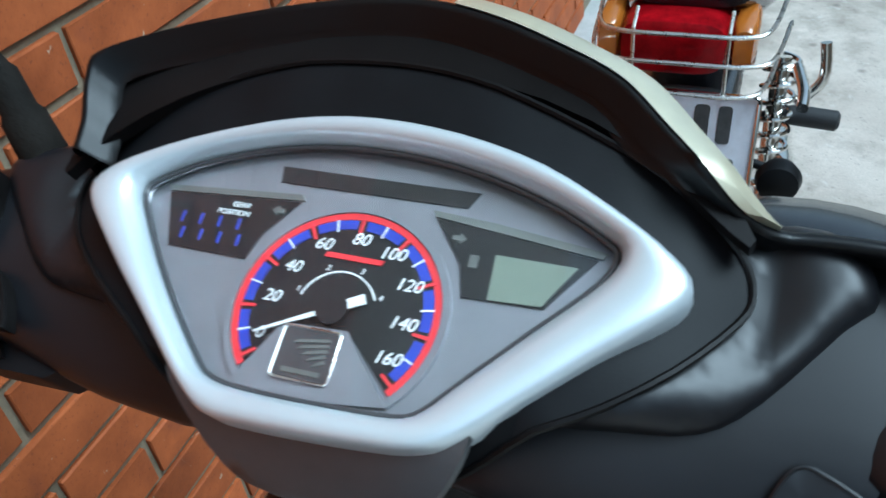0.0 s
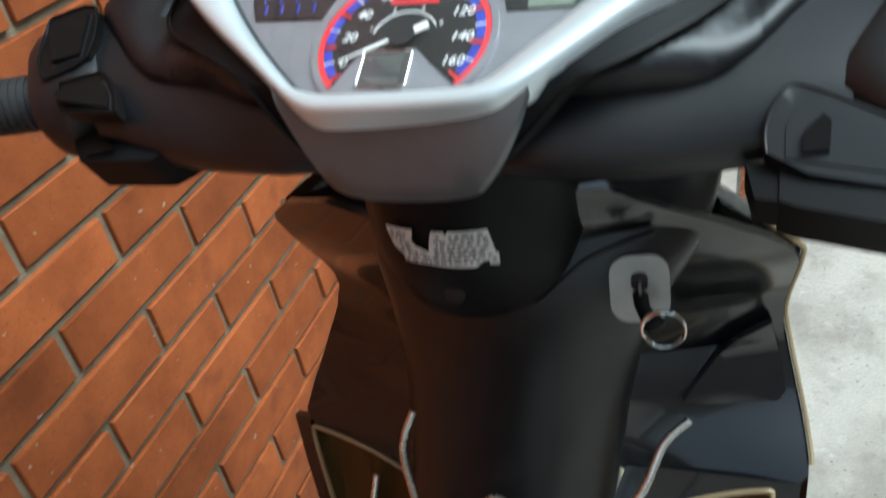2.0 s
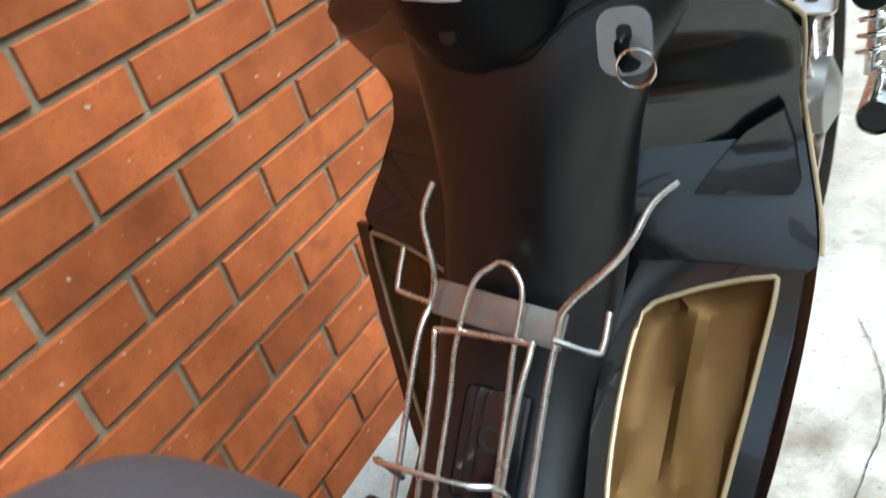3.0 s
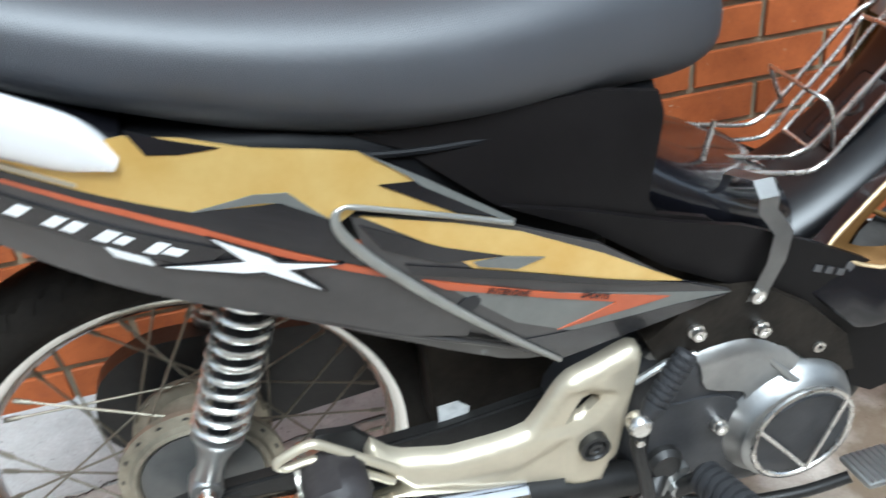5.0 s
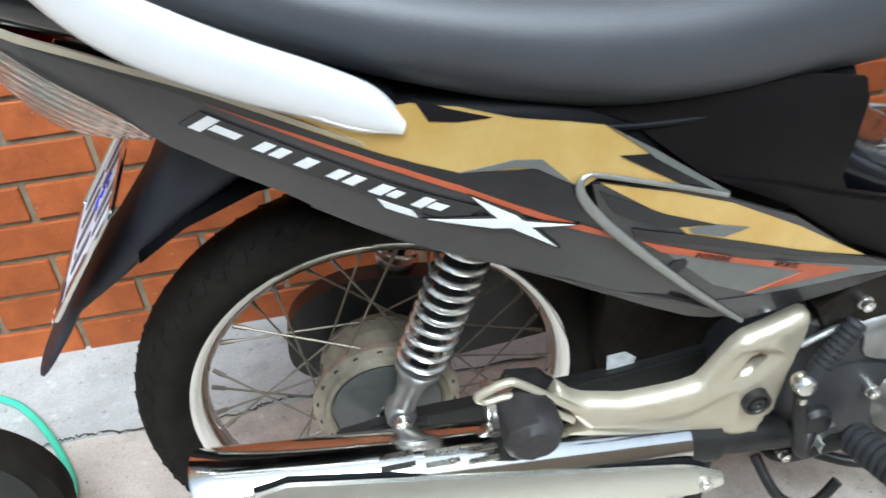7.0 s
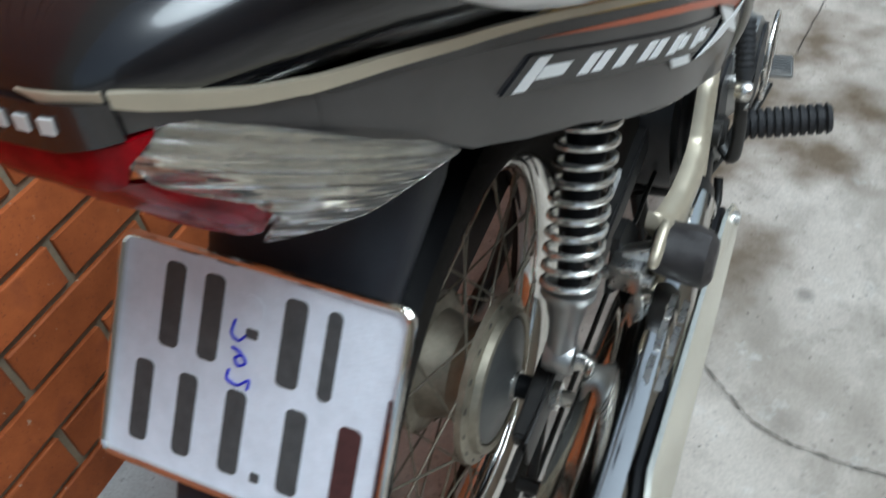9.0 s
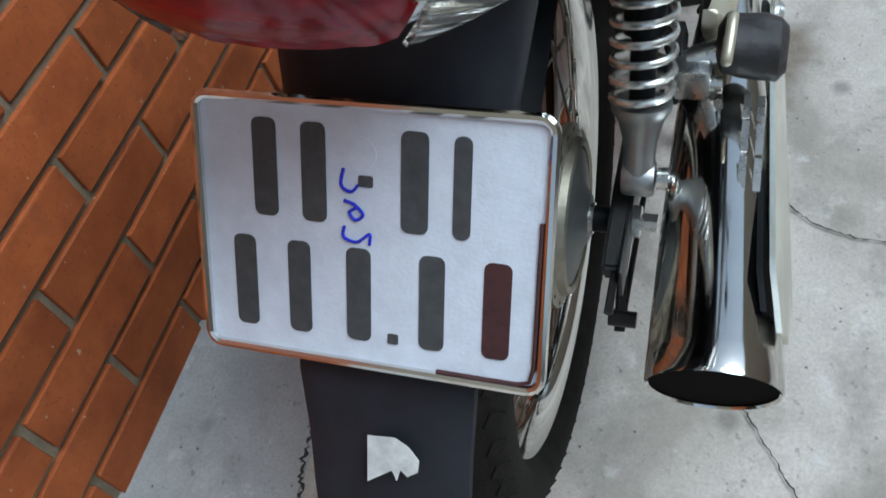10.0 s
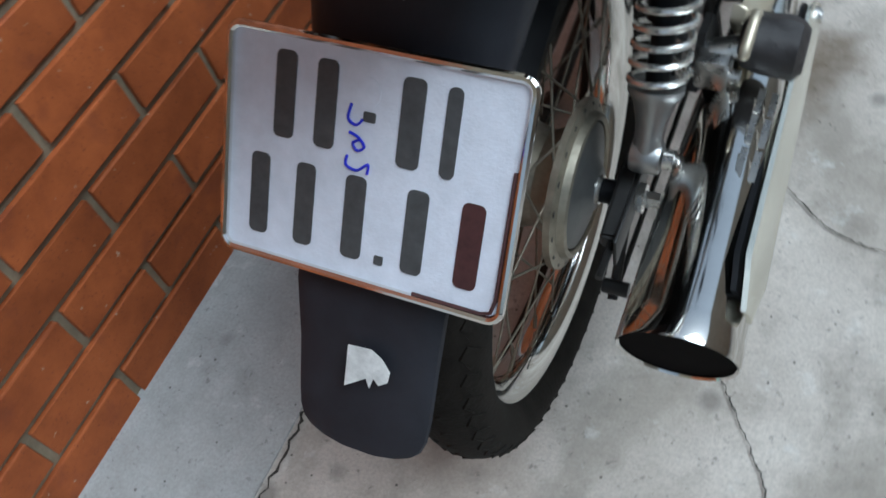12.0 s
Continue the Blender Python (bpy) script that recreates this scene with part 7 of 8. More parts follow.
        loft(bm, [[Vector((sg * 0.44 + 0.06 * k * math.cos(t), 0.175 + d, 0.15 + 0.04 * k * math.sin(t))) for t in [2 * math.pi * i / 24 for i in range(24)]] for d, k in ((0.03, 0.3), (0.026, 0.8), (0.012, 1.0), (0.0, 1.0), (-0.002, 0.94))])
        part("mirror_head", bm, M_MATTE, mr, "black mirror head")

    cluster = part("instrument_cluster", patch(inner, lambda a, b, h: Vector((a, b, -0.012 + h)), 0.004, 0.012), M_DIALGREY, hb, "silver-grey instrument panel with a round speedometer")
    cl = cluster

    def dial(name, pts, z, mt, label="", thick=0.0008, step=0.012):
        return part(name, patch(pts, lambda a, b, h: Vector((a, b, z + h)), thick, step), mt, cl, label)
    bm = bmesh.new()
    up = [(x, y) for x, y in inner]
    r0 = [[bm.verts.new((x * 0.99, y * 0.99, -0.013)), bm.verts.new((x * 0.99, y * 0.99, -0.0045))] for x, y in up]
    for a, b in zip(r0, r0[1:] + r0[:1]):
        bm.faces.new((a[0], b[0], b[1], a[1]))
    part("well", bm, M_DKGREY, cl, "grey inner wall of the cluster")
    bm = bmesh.new()
    tube(bm, [(x * 0.982, y * 0.982, -0.0055) for x, y in up], 0.0012, 8, closed=True)
    part("gasket", bm, M_DKGREY, cl, "dark gasket line")
    glass = part("glass", patch([(x * 0.975, y * 0.975) for x, y in up], lambda a, b, h: Vector((a, b, -0.0072 + 0.004 * max(0, 1 - (a / 0.13) ** 2 - ((b) / 0.075) ** 2) + h)), 0.0015, 0.012), M_GLASS, cl, "clear cover glass")
    glass.visible_shadow = False
    dial("warning_strip", [(-0.052, 0.0530), (0.0494, 0.0512), (0.045, 0.0430), (-0.0502, 0.0442)], -0.0112, M_FACE, "black warning lamp strip")
    dial("ledge", [(-0.112, 0.0345), (-0.036, 0.0385), (-0.034, 0.0355), (-0.108, 0.0315)], -0.0105, M_LGREY, "pale ledge", 0.002)
    dial("ledge", [(0.030, 0.0395), (0.060, 0.0370), (0.110, 0.0300), (0.108, 0.0270), (0.056, 0.0335), (0.032, 0.0365)], -0.0105, M_LGREY, "pale ledge", 0.002)
    dial("gear_window", [(-0.1085, 0.0310), (-0.0975, 0.0025), (-0.0540, 0.0015), (-0.0500, 0.0150), (-0.0360, 0.0345), (-0.07, 0.0330)], -0.0110, M_FACE, "black gear indicator window")
    dial("fuel_window", [(0.0325, 0.0360), (0.056, 0.0335), (0.1062, 0.0265), (0.0885, 0.0010), (0.0532, 0.0005), (0.0490, 0.0150)], -0.0110, M_FACE, "black fuel gauge window")
    dial("lcd", [(0.0634, 0.0221), (0.0990, 0.0215), (0.0875, 0.0018), (0.0646, 0.0010)], -0.0104, M_LCD, "grey-green liquid crystal display")
    # speedometer
    cx, cy = -0.0008, -0.0160

    def polar(r, deg):
        return (cx + r * math.cos(radians(deg)), cy + r * math.sin(radians(deg)))

    def sector(r0, r1, d0, d1, n=None):
        n = n or max(2, int(abs(d1 - d0) / 5))
        return [polar(r1, d0 + (d1 - d0) * i / n) for i in range(n + 1)] + [polar(r0, d1 + (d0 - d1) * i / n) for i in range(n + 1)]
    lo_d, hi_d = 218.0, -38.0
    dial("dial_rim", sector(0.049, 0.0525, 226, -46, 50), -0.0096, M_DIALGREY, "raised grey dial rim", 0.004)
    dial("dial_face", [polar(0.0495, 222 + (-42 - 222) * i / 48) for i in range(49)] + [(0.010, -0.026), (-0.018, -0.026)], -0.0108, M_FACE, "black speedometer face", 0.001)
    step = (hi_d - lo_d) / 8
    dial("red_band", sector(0.0455, 0.0488, lo_d + 4, hi_d - 4, 60), -0.0104, M_DRED, "red outer scale band")
    for i in range(8):
        dial("blue_segment", sector(0.0405, 0.0452, lo_d + step * i + step * 0.10, lo_d + step * (i + 1) - step * 0.10, 6), -0.0104, M_BLUE, "blue scale segment")
        dial("white_tick", sector(0.0395, 0.0455, lo_d + step * (i + 0.5) - 0.5, lo_d + step * (i + 0.5) + 0.5, 1), -0.0100, M_WHITE, "white tick")
    for i in range(9):
        dial("red_tick", sector(0.0385, 0.0470, lo_d + step * i - 1.0, lo_d + step * i + 1.0, 1), -0.0101, M_DRED, "red tick")
    nums = [(-0.0322, -0.0321), (-0.0327, -0.0142), (-0.0277, 0.0016), (-0.0166, 0.0148), (0.0008, 0.0195), (0.0177, 0.0148), (0.0295, 0.0011), (0.0318, -0.0165), (0.0298, -0.0328)]
    for i, (a, b) in enumerate(nums):
        text_mesh("speed_number", str(20 * i), 0.0085, M_WHITE, cl, Matrix.Translation((a, b, -0.0102)), 0.0002, 0.25)
    dial("maker_bar", [(-0.014, 0.0090), (0.014, 0.0085), (0.015, 0.0110), (-0.013, 0.0115)], -0.0101, M_DRED, "red lettering bar")
    dial("inner_arc", sector(0.0185, 0.0192, 165, 25, 20), -0.0100, M_WHITE, "thin white inner arc")
    for k, n in enumerate((1, 2, 3, 4)):
        a, b = polar(0.0215, 160 - 45 * k)
        text_mesh("gear_number", str(n), 0.004, M_WHITE, cl, Matrix.Translation((a, b, -0.0100)), 0.0002, 0.2)
    bm = bmesh.new()
    pa, pb = Vector(polar(0.037, 207)), Vector(polar(0.005, 207))
    d = (pb - pa).normalized()
    s = Vector((-d.y, d.x))
    patch([tuple(pa - s * 0.0004), tuple(pb - s * 0.0011), tuple(pb + s * 0.0011), tuple(pa + s * 0.0004)], lambda a, b, h: Vector((a, b, -0.0075 + h)), 0.0008, 0.02, bm=bm)
    pc, pd = Vector(polar(0.005, 27)), Vector(polar(0.0155, 27))
    patch([tuple(pc - s * 0.0022), tuple(pd - s * 0.0024), tuple(pd + s * 0.0024), tuple(pc + s * 0.0022)], lambda a, b, h: Vector((a, b, -0.0075 + h)), 0.0008, 0.02, bm=bm)
    part("needle", bm, M_WHITE, cl, "white needle with a short tail")
    dial("needle_hub", [polar(0.0075, 360 * i / 24) for i in range(24)], -0.0070, M_FACE, "black needle hub", 0.002)
    # lower shield with the maker's badge as a plain shape
    dial("dial_apron", [(-0.022, -0.0255), (0.009, -0.0245), (0.036, -0.0535), (0.0, -0.0585), (-0.038, -0.0570)], -0.0092, M_DIALGREY, "silver-grey apron below the dial", 0.003)
    dial("badge", rounded(0.026, 0.0225, 0.0015, -0.0055, -0.0385), -0.0080, M_DKGREY, "dark green-grey square badge", 0.001)
    for k in range(5):
        w = 0.017 - 0.0028 * k
        y0 = -0.0315 - 0.0024 * k
        dial("badge_wing_bar", [(0.004 - w, y0 - 0.0028), (0.0045, y0), (0.0035, y0 + 0.0014), (0.004 - w + 0.002, y0 - 0.001)], -0.0074, M_LGREY, "silver wing bar", 0.0005)
    dial("badge_name_bar", [(-0.0145, -0.0477), (0.0035, -0.0477), (0.0035, -0.0455), (-0.0145, -0.0455)], -0.0074, M_LGREY, "silver lettering bar", 0.0005)
    bm = bmesh.new()
    tube(bm, [(x, y, -0.0078) for x, y in rounded(0.0275, 0.0240, 0.002, -0.0055, -0.0385)], 0.0005, 6, closed=True)
    part("badge_frame", bm, M_STEEL, cl, "thin bright badge frame")
    text_mesh("gear_label", "GEAR", 0.0040, M_WHITE, cl, Matrix.Translation((-0.0660, 0.0285, -0.0105)), 0.0002, 0.25)
    text_mesh("gear_label", "POSITION", 0.0040, M_WHITE, cl, Matrix.Translation((-0.0690, 0.0240, -0.0105)), 0.0002, 0.25)
    for k in range(4):
        x0 = -0.096 + 0.0105 * k
        for j in range(2):
            dial("gear_segment", [(x0 + 0.003 * j, 0.007 + 0.0085 * (1 - j)), (x0 + 0.0012 + 0.003 * j, 0.007 + 0.0085 * (1 - j)), (x0 + 0.0012 + 0.003 * j, 0.013 + 0.0085 * (1 - j)), (x0 + 0.003 * j, 0.013 + 0.0085 * (1 - j))], -0.0104, M_BLUE, "dark blue indicator segment")
    for sg, x, y in ((-1, -0.0455, 0.0285), (1, 0.0455, 0.0275)):
        dial("turn_arrow", [(x - sg * 0.003, y - 0.0012), (x, y - 0.0012), (x, y - 0.0028), (x + sg * 0.0034, y), (x, y + 0.0028), (x, y + 0.0012), (x - sg * 0.003, y + 0.0012)], -0.0103, M_LGREY, "turn signal arrow")
    dial("fuel_symbol", rounded(0.004, 0.006, 0.0005, 0.0545, 0.0175), -0.0103, M_LGREY, "fuel pump symbol")

    # steering cover below the bar with the torn label
    sc = new("steering_cover")
    sc.parent = bike
    sc["label"] = "black lower steering cover with a torn label"
    secs = []
    for z, y, w, d in ((0.845, 0.829, 0.040, 0.035), (0.853, 0.819, 0.058, 0.05), (0.875, 0.809, 0.066, 0.06), (0.900, 0.800, 0.064, 0.065), (0.935, 0.794, 0.062, 0.075), (0.965, 0.794, 0.075, 0.085)):
        secs.append([Vector((0.006 + w * math.copysign(abs(math.cos(t)) ** 0.9, math.cos(t)), y + d * (1 - math.sin(t)) * 0.9, z + 0.01 * math.cos(2 * t))) for t in [2 * math.pi * i / 28 for i in range(28)]])
    part("shroud", loft(bmesh.new(), secs), M_MATTE, sc, "black plastic shroud")

    def on_shroud(x, z, h):
        zs = [0.845, 0.853, 0.875, 0.900, 0.935, 0.965]
        yy, w, d = (float(np.interp(z + 0.01, zs, v)) for v in ([0.829, 0.819, 0.809, 0.800, 0.794, 0.794], [0.040, 0.058, 0.066, 0.064, 0.062, 0.075], [0.035, 0.05, 0.06, 0.065, 0.075, 0.085]))
        c = min(0.97, (abs(x - 0.006) / w) ** (1 / 0.9))
        return Vector((x - 0.004, yy + d * (1 - math.sqrt(1 - c * c)) * 0.9 - 0.0016 - h, z - 0.006))
    label = [(-0.0206, 0.9296), (-0.0036, 0.9303), (-0.0054, 0.9225), (-0.0035, 0.9188), (0.0034, 0.9152), (0.0064, 0.9285), (0.0075, 0.9302), (0.0137, 0.9302), (0.0146, 0.9277), (0.0162, 0.9301), (0.0364, 0.9294), (0.0389, 0.912),
             (0.0400, 0.912), (0.0399, 0.9032), (0.0349, 0.9042), (0.0351, 0.9077), (0.0319, 0.9077), (0.0281, 0.9037), (0.0155, 0.9045), (-0.0014, 0.9061), (-0.0127, 0.9063), (-0.0123, 0.9104), (-0.0178, 0.9165)]
    part("torn_label", patch(label, on_shroud, 0.0004, 0.006), M_PAPER, sc, "torn white paper label")
    r3 = random.Random(12)
    bm = bmesh.new()
    for k in range(7):
        z = 0.9275 - 0.0031 * k
        x = -0.018
        while x < 0.037:
            w = r3.uniform(0.0012, 0.0042)
            bar = [(x, z), (x + w, z), (x + w, z - 0.0013), (x, z - 0.0013)]
            if all(inside(label, *q) and edge_gap(label, *q) > 0.0008 for q in bar):
                patch(bar, lambda a, b, h: on_shroud(a, b, h + 0.0005), 0.0003, 0.01, bm=bm)
            x += w + r3.uniform(0.0008, 0.0022)
    part("label_print", bm, M_DKGREY, sc, "rows of small printed bars")
    bm = bmesh.new()
    tube(bm, spline([(-0.0308, 0.8469, 0.8395), (-0.018, 0.8435, 0.8347), (0.0081, 0.8411, 0.8338), (0.0341, 0.8419, 0.8371), (0.0468, 0.8437, 0.8423), (0.0589, 0.8488, 0.8538), (0.0725, 0.8569, 0.8647), (0.0927, 0.8651, 0.8727), (0.1112, 0.8726, 0.877)], 4), 0.0016, 8)
    part("cover_lip", bm, M_ARM, sc, "thin raised lip below the steering cover")
    bm = bmesh.new()
    lathe(bm, [(0.0065, 0.0), (0.006, 0.003), (0.002, 0.0035)], along((0.006, 0.808, 0.872), (0.006, 0.772, 0.881), (1, 0, 0)), 14)
    part("cover_screw", bm, M_DARKMET, sc, "black cross-head screw")


def front_end():
    wheel("front_wheel", Vector((0.0, 1.215, 0.284)), "spoked front wheel with chromed rim and black tyre")
    bm = bmesh.new()
    for sg in (1, -1):
        tube(bm, [(0.085 * sg, 1.21, 0.284), (0.085 * sg, 1.09, 0.55), (0.075 * sg, 1.0, 0.76)], 0.016, 14)
        tube(bm, [(0.085 * sg, 1.215, 0.284), (0.05 * sg, 1.215, 0.284)], 0.009, 10)
    part("fork", bm, M_ALU, bike, "grey telescopic fork legs")
    rows = []
    for a in [radians(v) for v in range(20, 150, 10)]:
        c, s = math.cos(a), math.sin(a)
        rows.append([Vector((x, 1.215 + c * (0.325 - 5 * x * x), 0.284 + s * (0.325 - 5 * x * x))) for x in [-0.06 + 0.015 * i for i in range(9)]])
    bm = bmesh.new()
    vs = [[bm.verts.new(p) for p in r] for r in rows]
    for r0, r1 in zip(vs[:-1], vs[1:]):
        for i in range(8):
            bm.faces.new((r0[i], r0[i + 1], r1[i + 1], r1[i]))
    bmesh.ops.solidify(bm, geom=bm.faces[:], thickness=0.004)
    part("front_fender", bm, M_GLOSS, bike, "gloss black front fender")
    # nose of the front fairing, seen past the visor
    secs = [[Vector((w * math.cos(t), y + 0.05 * math.sin(t) * f, z + h * math.sin(t))) for t in [2 * math.pi * i / 28 for i in range(28)]] for y, z, w, h, f in ((0.96, 0.80, 0.10, 0.12, 0.2), (1.0, 0.79, 0.15, 0.13, 0.3), (1.06, 0.77, 0.14, 0.12, 0.3), (1.11, 0.76, 0.09, 0.09, 0.3), (1.13, 0.755, 0.03, 0.04, 0.3))]
    part("front_nose", loft(bmesh.new(), secs), M_GLOSS, bike, "gloss black front nose fairing")
    for sg in (1, -1):
        secs = [[Vector((sg * (0.175 + w * math.cos(t)), y, z + h * math.sin(t))) for t in [2 * math.pi * i / 20 for i in range(20)]] for y, z, w, h in ((0.90, 0.985, 0.02, 0.01), (0.94, 0.985, 0.055, 0.018), (0.98, 0.97, 0.06, 0.022), (1.02, 0.95, 0.035, 0.015))]
        part("signal_housing", loft(bmesh.new(), secs), M_GLOSS, bike, "gloss black front signal housing")


side_panels()
tail()
grab_rail()
seat()
mid_body()
rear_end()
engine()
exhaust()
pegs_and_levers()
leg_shield()
rack()
handlebar()
front_end()


# ---- the second motorcycle ahead, only its tail in view ----
def other_bike():
    ob = new("motorcycle")
    ob.matrix_world = pose(0.180, 1.59, 0.006, 0, 2, 0)
    tagged(ob, "older motorcycle with a wire tail-light guard parked ahead", "motorcycle")
    lz = 0.768
    part("tail_light", loft(bmesh.new(), [oval(-0.012, lz, w, h, 28, 4, y) for y, w, h in ((-0.005, 0.052, 0.026), (0.0, 0.062, 0.033), (0.03, 0.066, 0.037), (0.07, 0.066, 0.037))]), M_RED, ob, "wide red tail light")
    for x in (0.070, -0.092):
        part("amber_end", loft(bmesh.new(), [oval(x, lz, w, h, 20, 4, y) for y, w, h in ((0.005, 0.011, 0.024), (0.02, 0.016, 0.032), (0.07, 0.016, 0.034))]), M_AMBER, ob, "amber signal lens")
    bm = bmesh.new()
    for z, k in ((lz + 0.036, 0.80), (lz, 0.86), (lz - 0.040, 0.80)):
        tube(bm, spline([(-0.14 * k, 0.10, z), (-0.125 * k, 0.0, z - 0.004), (-0.09 * k, -0.025, z - 0.006), (0, -0.028, z - 0.006), (0.09 * k, -0.025, z - 0.006), (0.125 * k, 0.0, z - 0.004), (0.14 * k, 0.10, z)], 5), 0.0028, 8)
    for x in (-0.055, 0.055):
        tube(bm, [(x, 0.0, lz + 0.05), (x, -0.026, lz + 0.035), (x, -0.026, lz - 0.044), (x, 0.0, lz - 0.06)], 0.0024, 8)
    part("lamp_guard", bm, M_STEEL, ob, "steel wire guard round the tail light")
    p = part("number_plate", patch([tuple(q) for q in rounded(0.19, 0.14, 0.007)], lambda a, b, h: Vector((a, b, h)), 0.002, 0.03), M_PLATE, ob, "white number plate with dark characters")
    p.matrix_basis = frame_of((0.002, -0.016, 0.640), (1, 0, 0), (0, 0.30, 0.95))
    bm = bmesh.new()
    tube(bm, [(x, y, 0.001) for x, y in rounded(0.193, 0.143, 0.008)], 0.003, 8, closed=True)
    part("plate_frame", bm, M_CHROME, p, "steel plate frame")
    for x, y, w in ((-0.066, 0.034, 0.020), (-0.036, 0.034, 0.020), (0.030, 0.034, 0.022), (0.058, 0.034, 0.020), (-0.062, -0.032, 0.022), (-0.030, -0.032, 0.022), (0.002, -0.032, 0.022), (0.036, -0.032, 0.022), (0.066, -0.032, 0.022)):
        part("character_bar", patch([tuple(q) for q in rounded(w * 0.85, 0.048, 0.005, x, y)], lambda a, b, h: Vector((a, b, 0.0008 + h)), 0.001, 0.03), M_INK, p, "dark character bar")
    part("tail_cowl", loft(bmesh.new(), [oval(0, z, w, h, 24, 3, y) for y, z, w, h in ((0.04, 0.825, 0.07, 0.02), (0.10, 0.81, 0.09, 0.05), (0.30, 0.77, 0.12, 0.07), (0.6, 0.74, 0.12, 0.07))]), M_GLOSS, ob, "gloss black tail cowl")
    part("seat", loft(bmesh.new(), [oval(0, 0.86, w, h, 24, 3, y) for y, w, h in ((0.08, 0.05, 0.015), (0.14, 0.11, 0.03), (0.5, 0.12, 0.035), (0.8, 0.09, 0.03))]), M_SEAT, ob, "black saddle")
    w = bmesh.new()
    lathe(w, [(0.215, -0.03), (0.25, -0.045), (0.28, -0.036), (0.29, 0.0), (0.28, 0.036), (0.25, 0.045), (0.215, 0.03)], Matrix.Translation((0, 0.30, 0.285)), 48, closed=True)
    part("tyre", w, M_RUBBER, ob, "black rear tyre")
    w = bmesh.new()
    lathe(w, [(0.205, -0.026), (0.222, -0.03), (0.222, 0.03), (0.205, 0.026)], Matrix.Translation((0, 0.30, 0.285)), 48, closed=True)
    part("rim", w, M_CHROME, ob, "chromed rim")
    w = bmesh.new()
    lathe(w, [(0.03, -0.07), (0.07, -0.05), (0.07, 0.05), (0.03, 0.07)], Matrix.Translation((0, 0.30, 0.285)), 24)
    part("hub", w, M_ALU, ob, "cast aluminium hub")
    first = None
    for i in range(18):
        a = 2 * math.pi * i / 18
        p0 = Vector((0.03 * (1 if i % 2 else -1), 0.30 + 0.06 * math.cos(a + 0.6), 0.285 + 0.06 * math.sin(a + 0.6)))
        p1 = Vector((0, 0.30 + 0.21 * math.cos(a), 0.285 + 0.21 * math.sin(a)))
        if first is None:
            w = bmesh.new()
            tube(w, [(0, 0, 0), ((p1 - p0).length, 0, 0)], 0.002, 6)
            first = part("spoke", w, M_STEEL, ob)
            first.matrix_basis = along(p0, p1, (1, 0, 0))
        else:
            share("spoke", first, ob, along(p0, p1, (1, 0, 0)))
    part("mudguard", loft(bmesh.new(), [oval(0, z, wd, h, 20, 3, y) for y, z, wd, h in ((-0.03, 0.50, 0.06, 0.01), (0.0, 0.58, 0.065, 0.02), (0.06, 0.66, 0.07, 0.03), (0.2, 0.66, 0.07, 0.03))]), M_GLOSS, ob, "black mudguard")
    for sg in (1, -1):
        bm = bmesh.new()
        tube(bm, [(0.06 * sg, 0.05, 0.60), (0.125 * sg, 0.045, 0.585)], 0.006, 10)
        lathe(bm, [(0.008, -0.02), (0.024, -0.016), (0.030, 0.0), (0.026, 0.016), (0.012, 0.022)], frame_of((0.135 * sg, 0.03, 0.580), (0, -1, 0), (1, 0, 0)), 20)
        part("turn_signal", bm, M_MATTE, ob, "round black turn signal")
        bm = bmesh.new()
        coil(bm, (0.12 * sg, 0.30, 0.36), (0.12 * sg, 0.36, 0.60), 0.026, 0.0045, 9)
        lathe(bm, [(0.014, 0.0), (0.014, 0.28)], along((0.12 * sg, 0.29, 0.33), (0.12 * sg, 0.37, 0.64), (1, 0, 0)), 12)
        part("shock_absorber", bm, M_CHROME, ob, "chromed shock absorber")
    bm = bmesh.new()
    lathe(bm, [(0.025, 0.01), (0.028, 0.0), (0.030, 0.004), (0.031, 0.42), (0.022, 0.50), (0.016, 0.70)], along((0.145, 0.10, 0.345), (0.145, 0.67, 0.285), (1, 0, 0)), 28)
    part("muffler", bm, M_CHROME, ob, "long chromed muffler")
    bm = bmesh.new()
    lathe(bm, [(0.0245, 0.006), (0.0245, 0.012), (0.005, 0.013)], along((0.145, 0.10, 0.345), (0.145, 0.67, 0.285), (1, 0, 0)), 24)
    part("muffler_end", bm, M_FACE, ob, "black muffler end")
    bm = bmesh.new()
    tube(bm, spline([(0.10, 0.36, 0.49), (0.12, 0.35, 0.505), (0.14, 0.35, 0.505)], 4), 0.008, 10)
    lathe(bm, [(0.014, 0.0), (0.017, 0.01), (0.017, 0.075), (0.012, 0.08)], along((0.14, 0.35, 0.505), (0.22, 0.35, 0.50), (0, 0, 1)), 16)
    part("footpeg", bm, M_GRIP, ob, "black rubber footpeg")
    bm = bmesh.new()
    tube(bm, spline([(0.14, 0.2, 0.66), (0.15, 0.12, 0.665), (0.15, 0.08, 0.66)], 4), 0.008, 10)
    part("grab_bar", bm, M_CHROME, ob, "chromed side bar")
    bm = bmesh.new()
    tube(bm, spline([(0.15, 0.36, 0.52), (0.185, 0.37, 0.56), (0.18, 0.38, 0.62)], 4), 0.009, 10)
    part("grab_bar", bm, M_CHROME, ob, "chromed side bar")


other_bike()


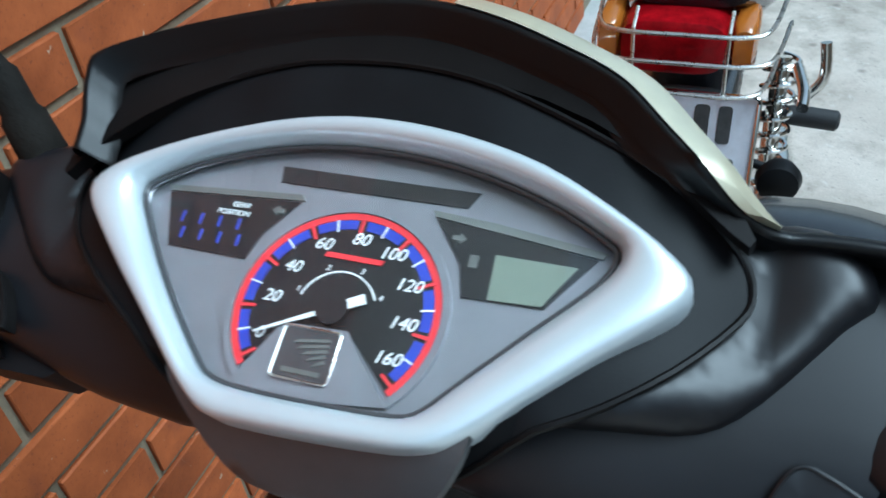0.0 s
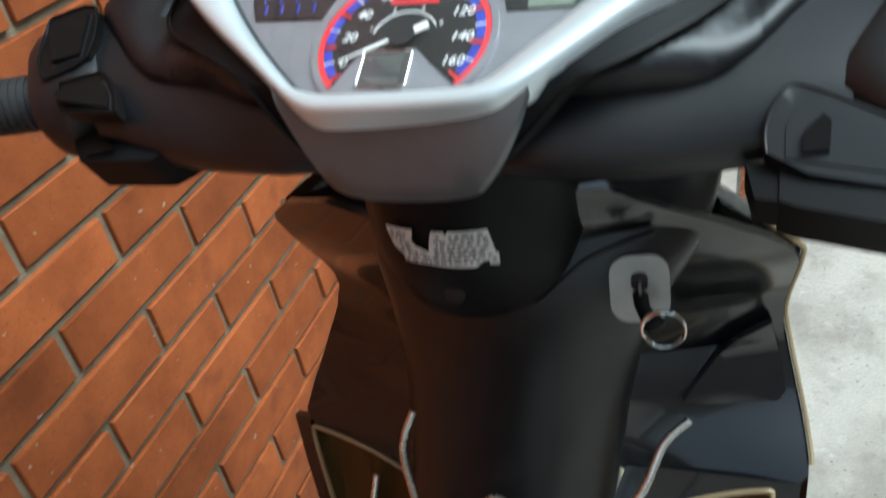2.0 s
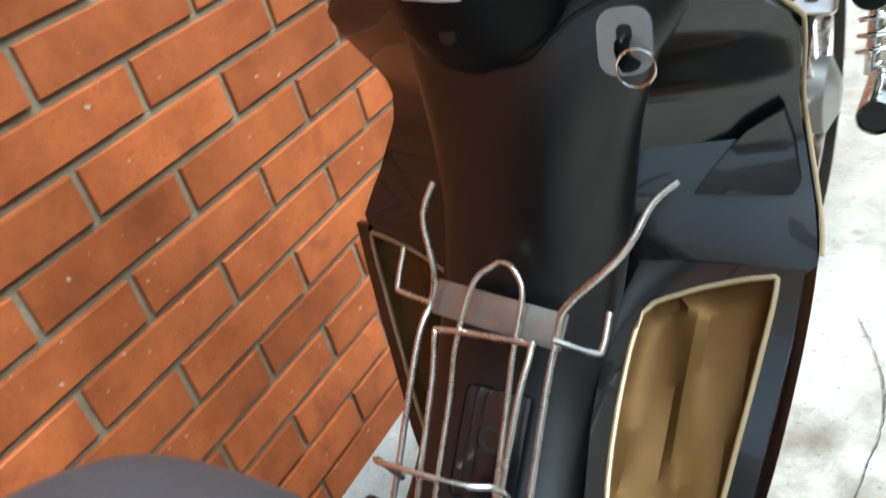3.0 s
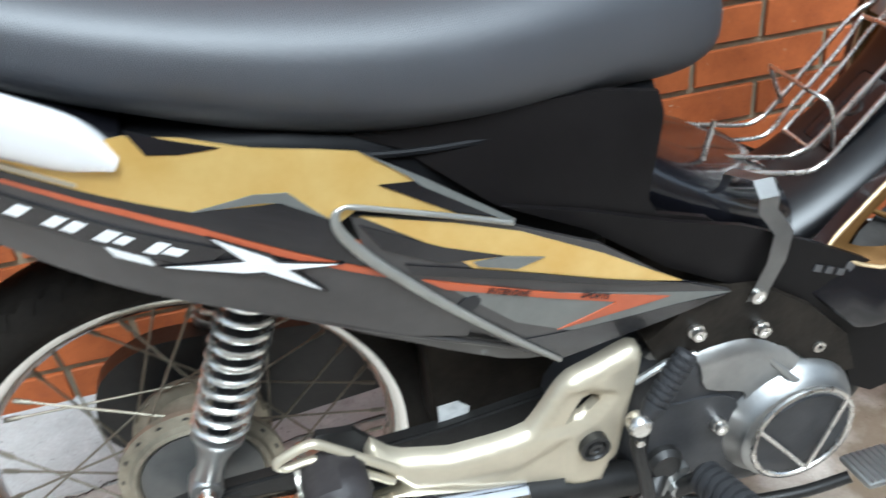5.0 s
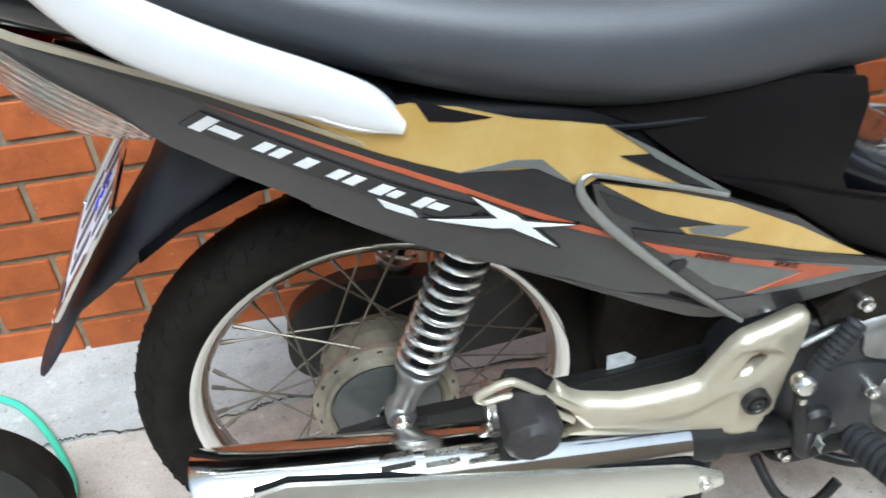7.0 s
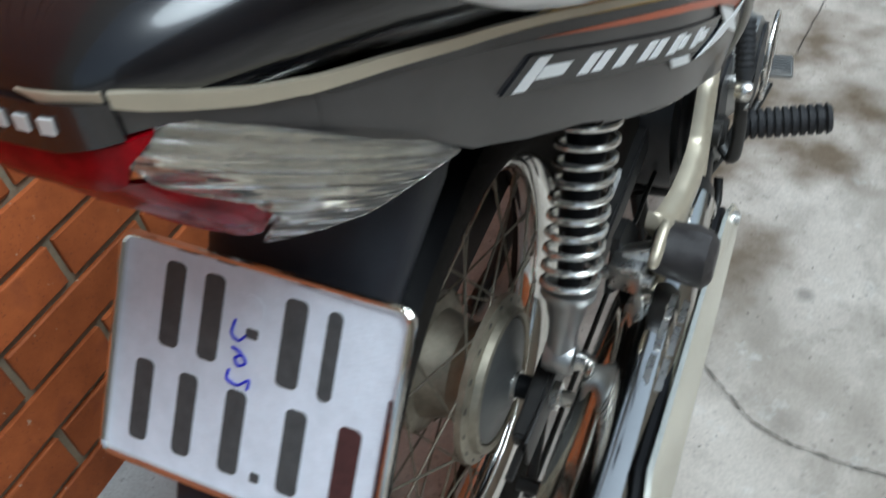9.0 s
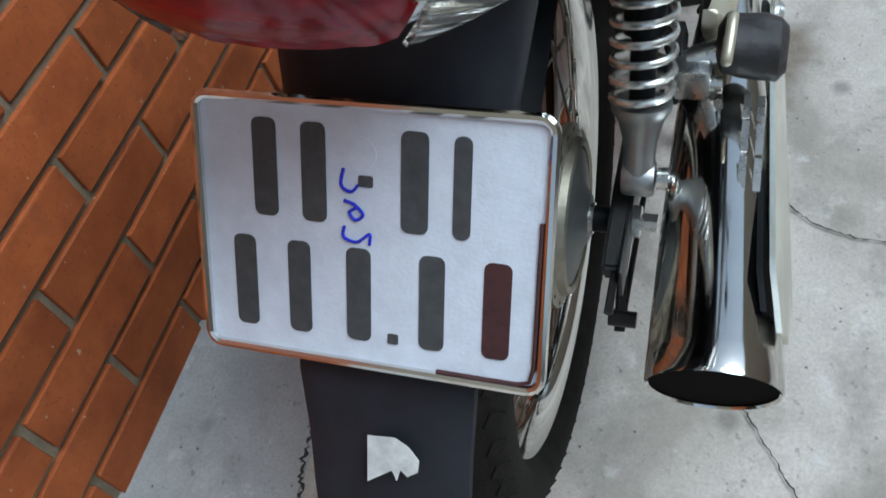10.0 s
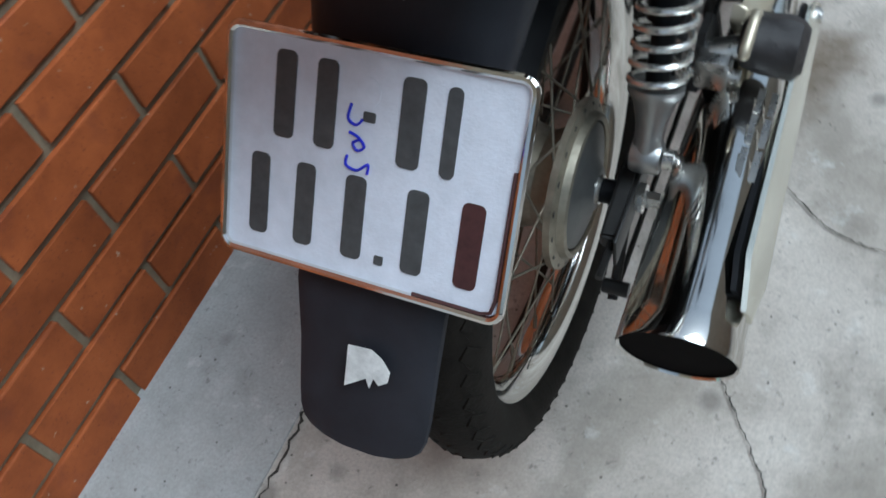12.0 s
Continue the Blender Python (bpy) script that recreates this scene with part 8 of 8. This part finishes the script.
# ---- things on the floor by the rear wheel ----
def floor_things():
    ty = new("cart_wheel")
    at_x, r = 0.08, 0.138
    ty.matrix_world = pose(at_x, -0.582, ground_z(at_x) + 0.001, 0, 0, 0)
    tagged(ty, "small black rubber wheel with a red guard behind the motorcycle", "wheel")
    bm = bmesh.new()
    lathe(bm, [(r - 0.040, -0.014), (r - 0.025, -0.026), (r - 0.006, -0.020), (r, 0.0), (r - 0.006, 0.020), (r - 0.025, 0.026), (r - 0.040, 0.014)], Matrix.Translation((0, 0, r)), 64, closed=True)
    part("tyre", bm, M_RUBBER, ty, "black rubber tyre")
    bm = bmesh.new()
    lathe(bm, [(0.02, -0.012), (r - 0.042, -0.010), (r - 0.036, -0.015), (r - 0.036, 0.015), (r - 0.042, 0.010), (0.02, 0.012)], Matrix.Translation((0, 0, r)), 64)
    part("rim", bm, M_DARKMET, ty, "black steel disc rim")
    bm = bmesh.new()
    rows = [[bm.verts.new((x, -(r + 0.016 - 3 * x * x) * math.sin(a), r + (r + 0.016 - 3 * x * x) * math.cos(a))) for x in (-0.035, -0.02, 0.0, 0.02, 0.035)] for a in [radians(4 + 8 * i) for i in range(12)]]
    for a, b in zip(rows[:-1], rows[1:]):
        for i in range(4):
            bm.faces.new((a[i], a[i + 1], b[i + 1], b[i]))
    bmesh.ops.solidify(bm, geom=bm.faces[:], thickness=0.002)
    part("guard", bm, M_DRED, ty, "red painted wheel guard")
    bm = bmesh.new()
    pts = spline([(-0.36, -1.3, 0.0), (-0.345, -0.85, 0.0), (-0.27, -0.672, 0.0), (-0.212, -0.602, 0.0), (-0.114, -0.537, 0.0), (-0.024, -0.500, 0.0), (0.06, -0.52, 0.0), (0.14, -0.70, 0.0), (0.16, -1.4, 0.0)], 8)
    tube(bm, [(p.x, p.y, ground_z(p.x) + 0.006 + 0.0055) for p in pts], 0.0062, 12)
    hose = finish("garden_hose", bm, M_HOSE)
    tagged(hose, "thin sea-green rubber hose lying on the concrete", "hose")


floor_things()
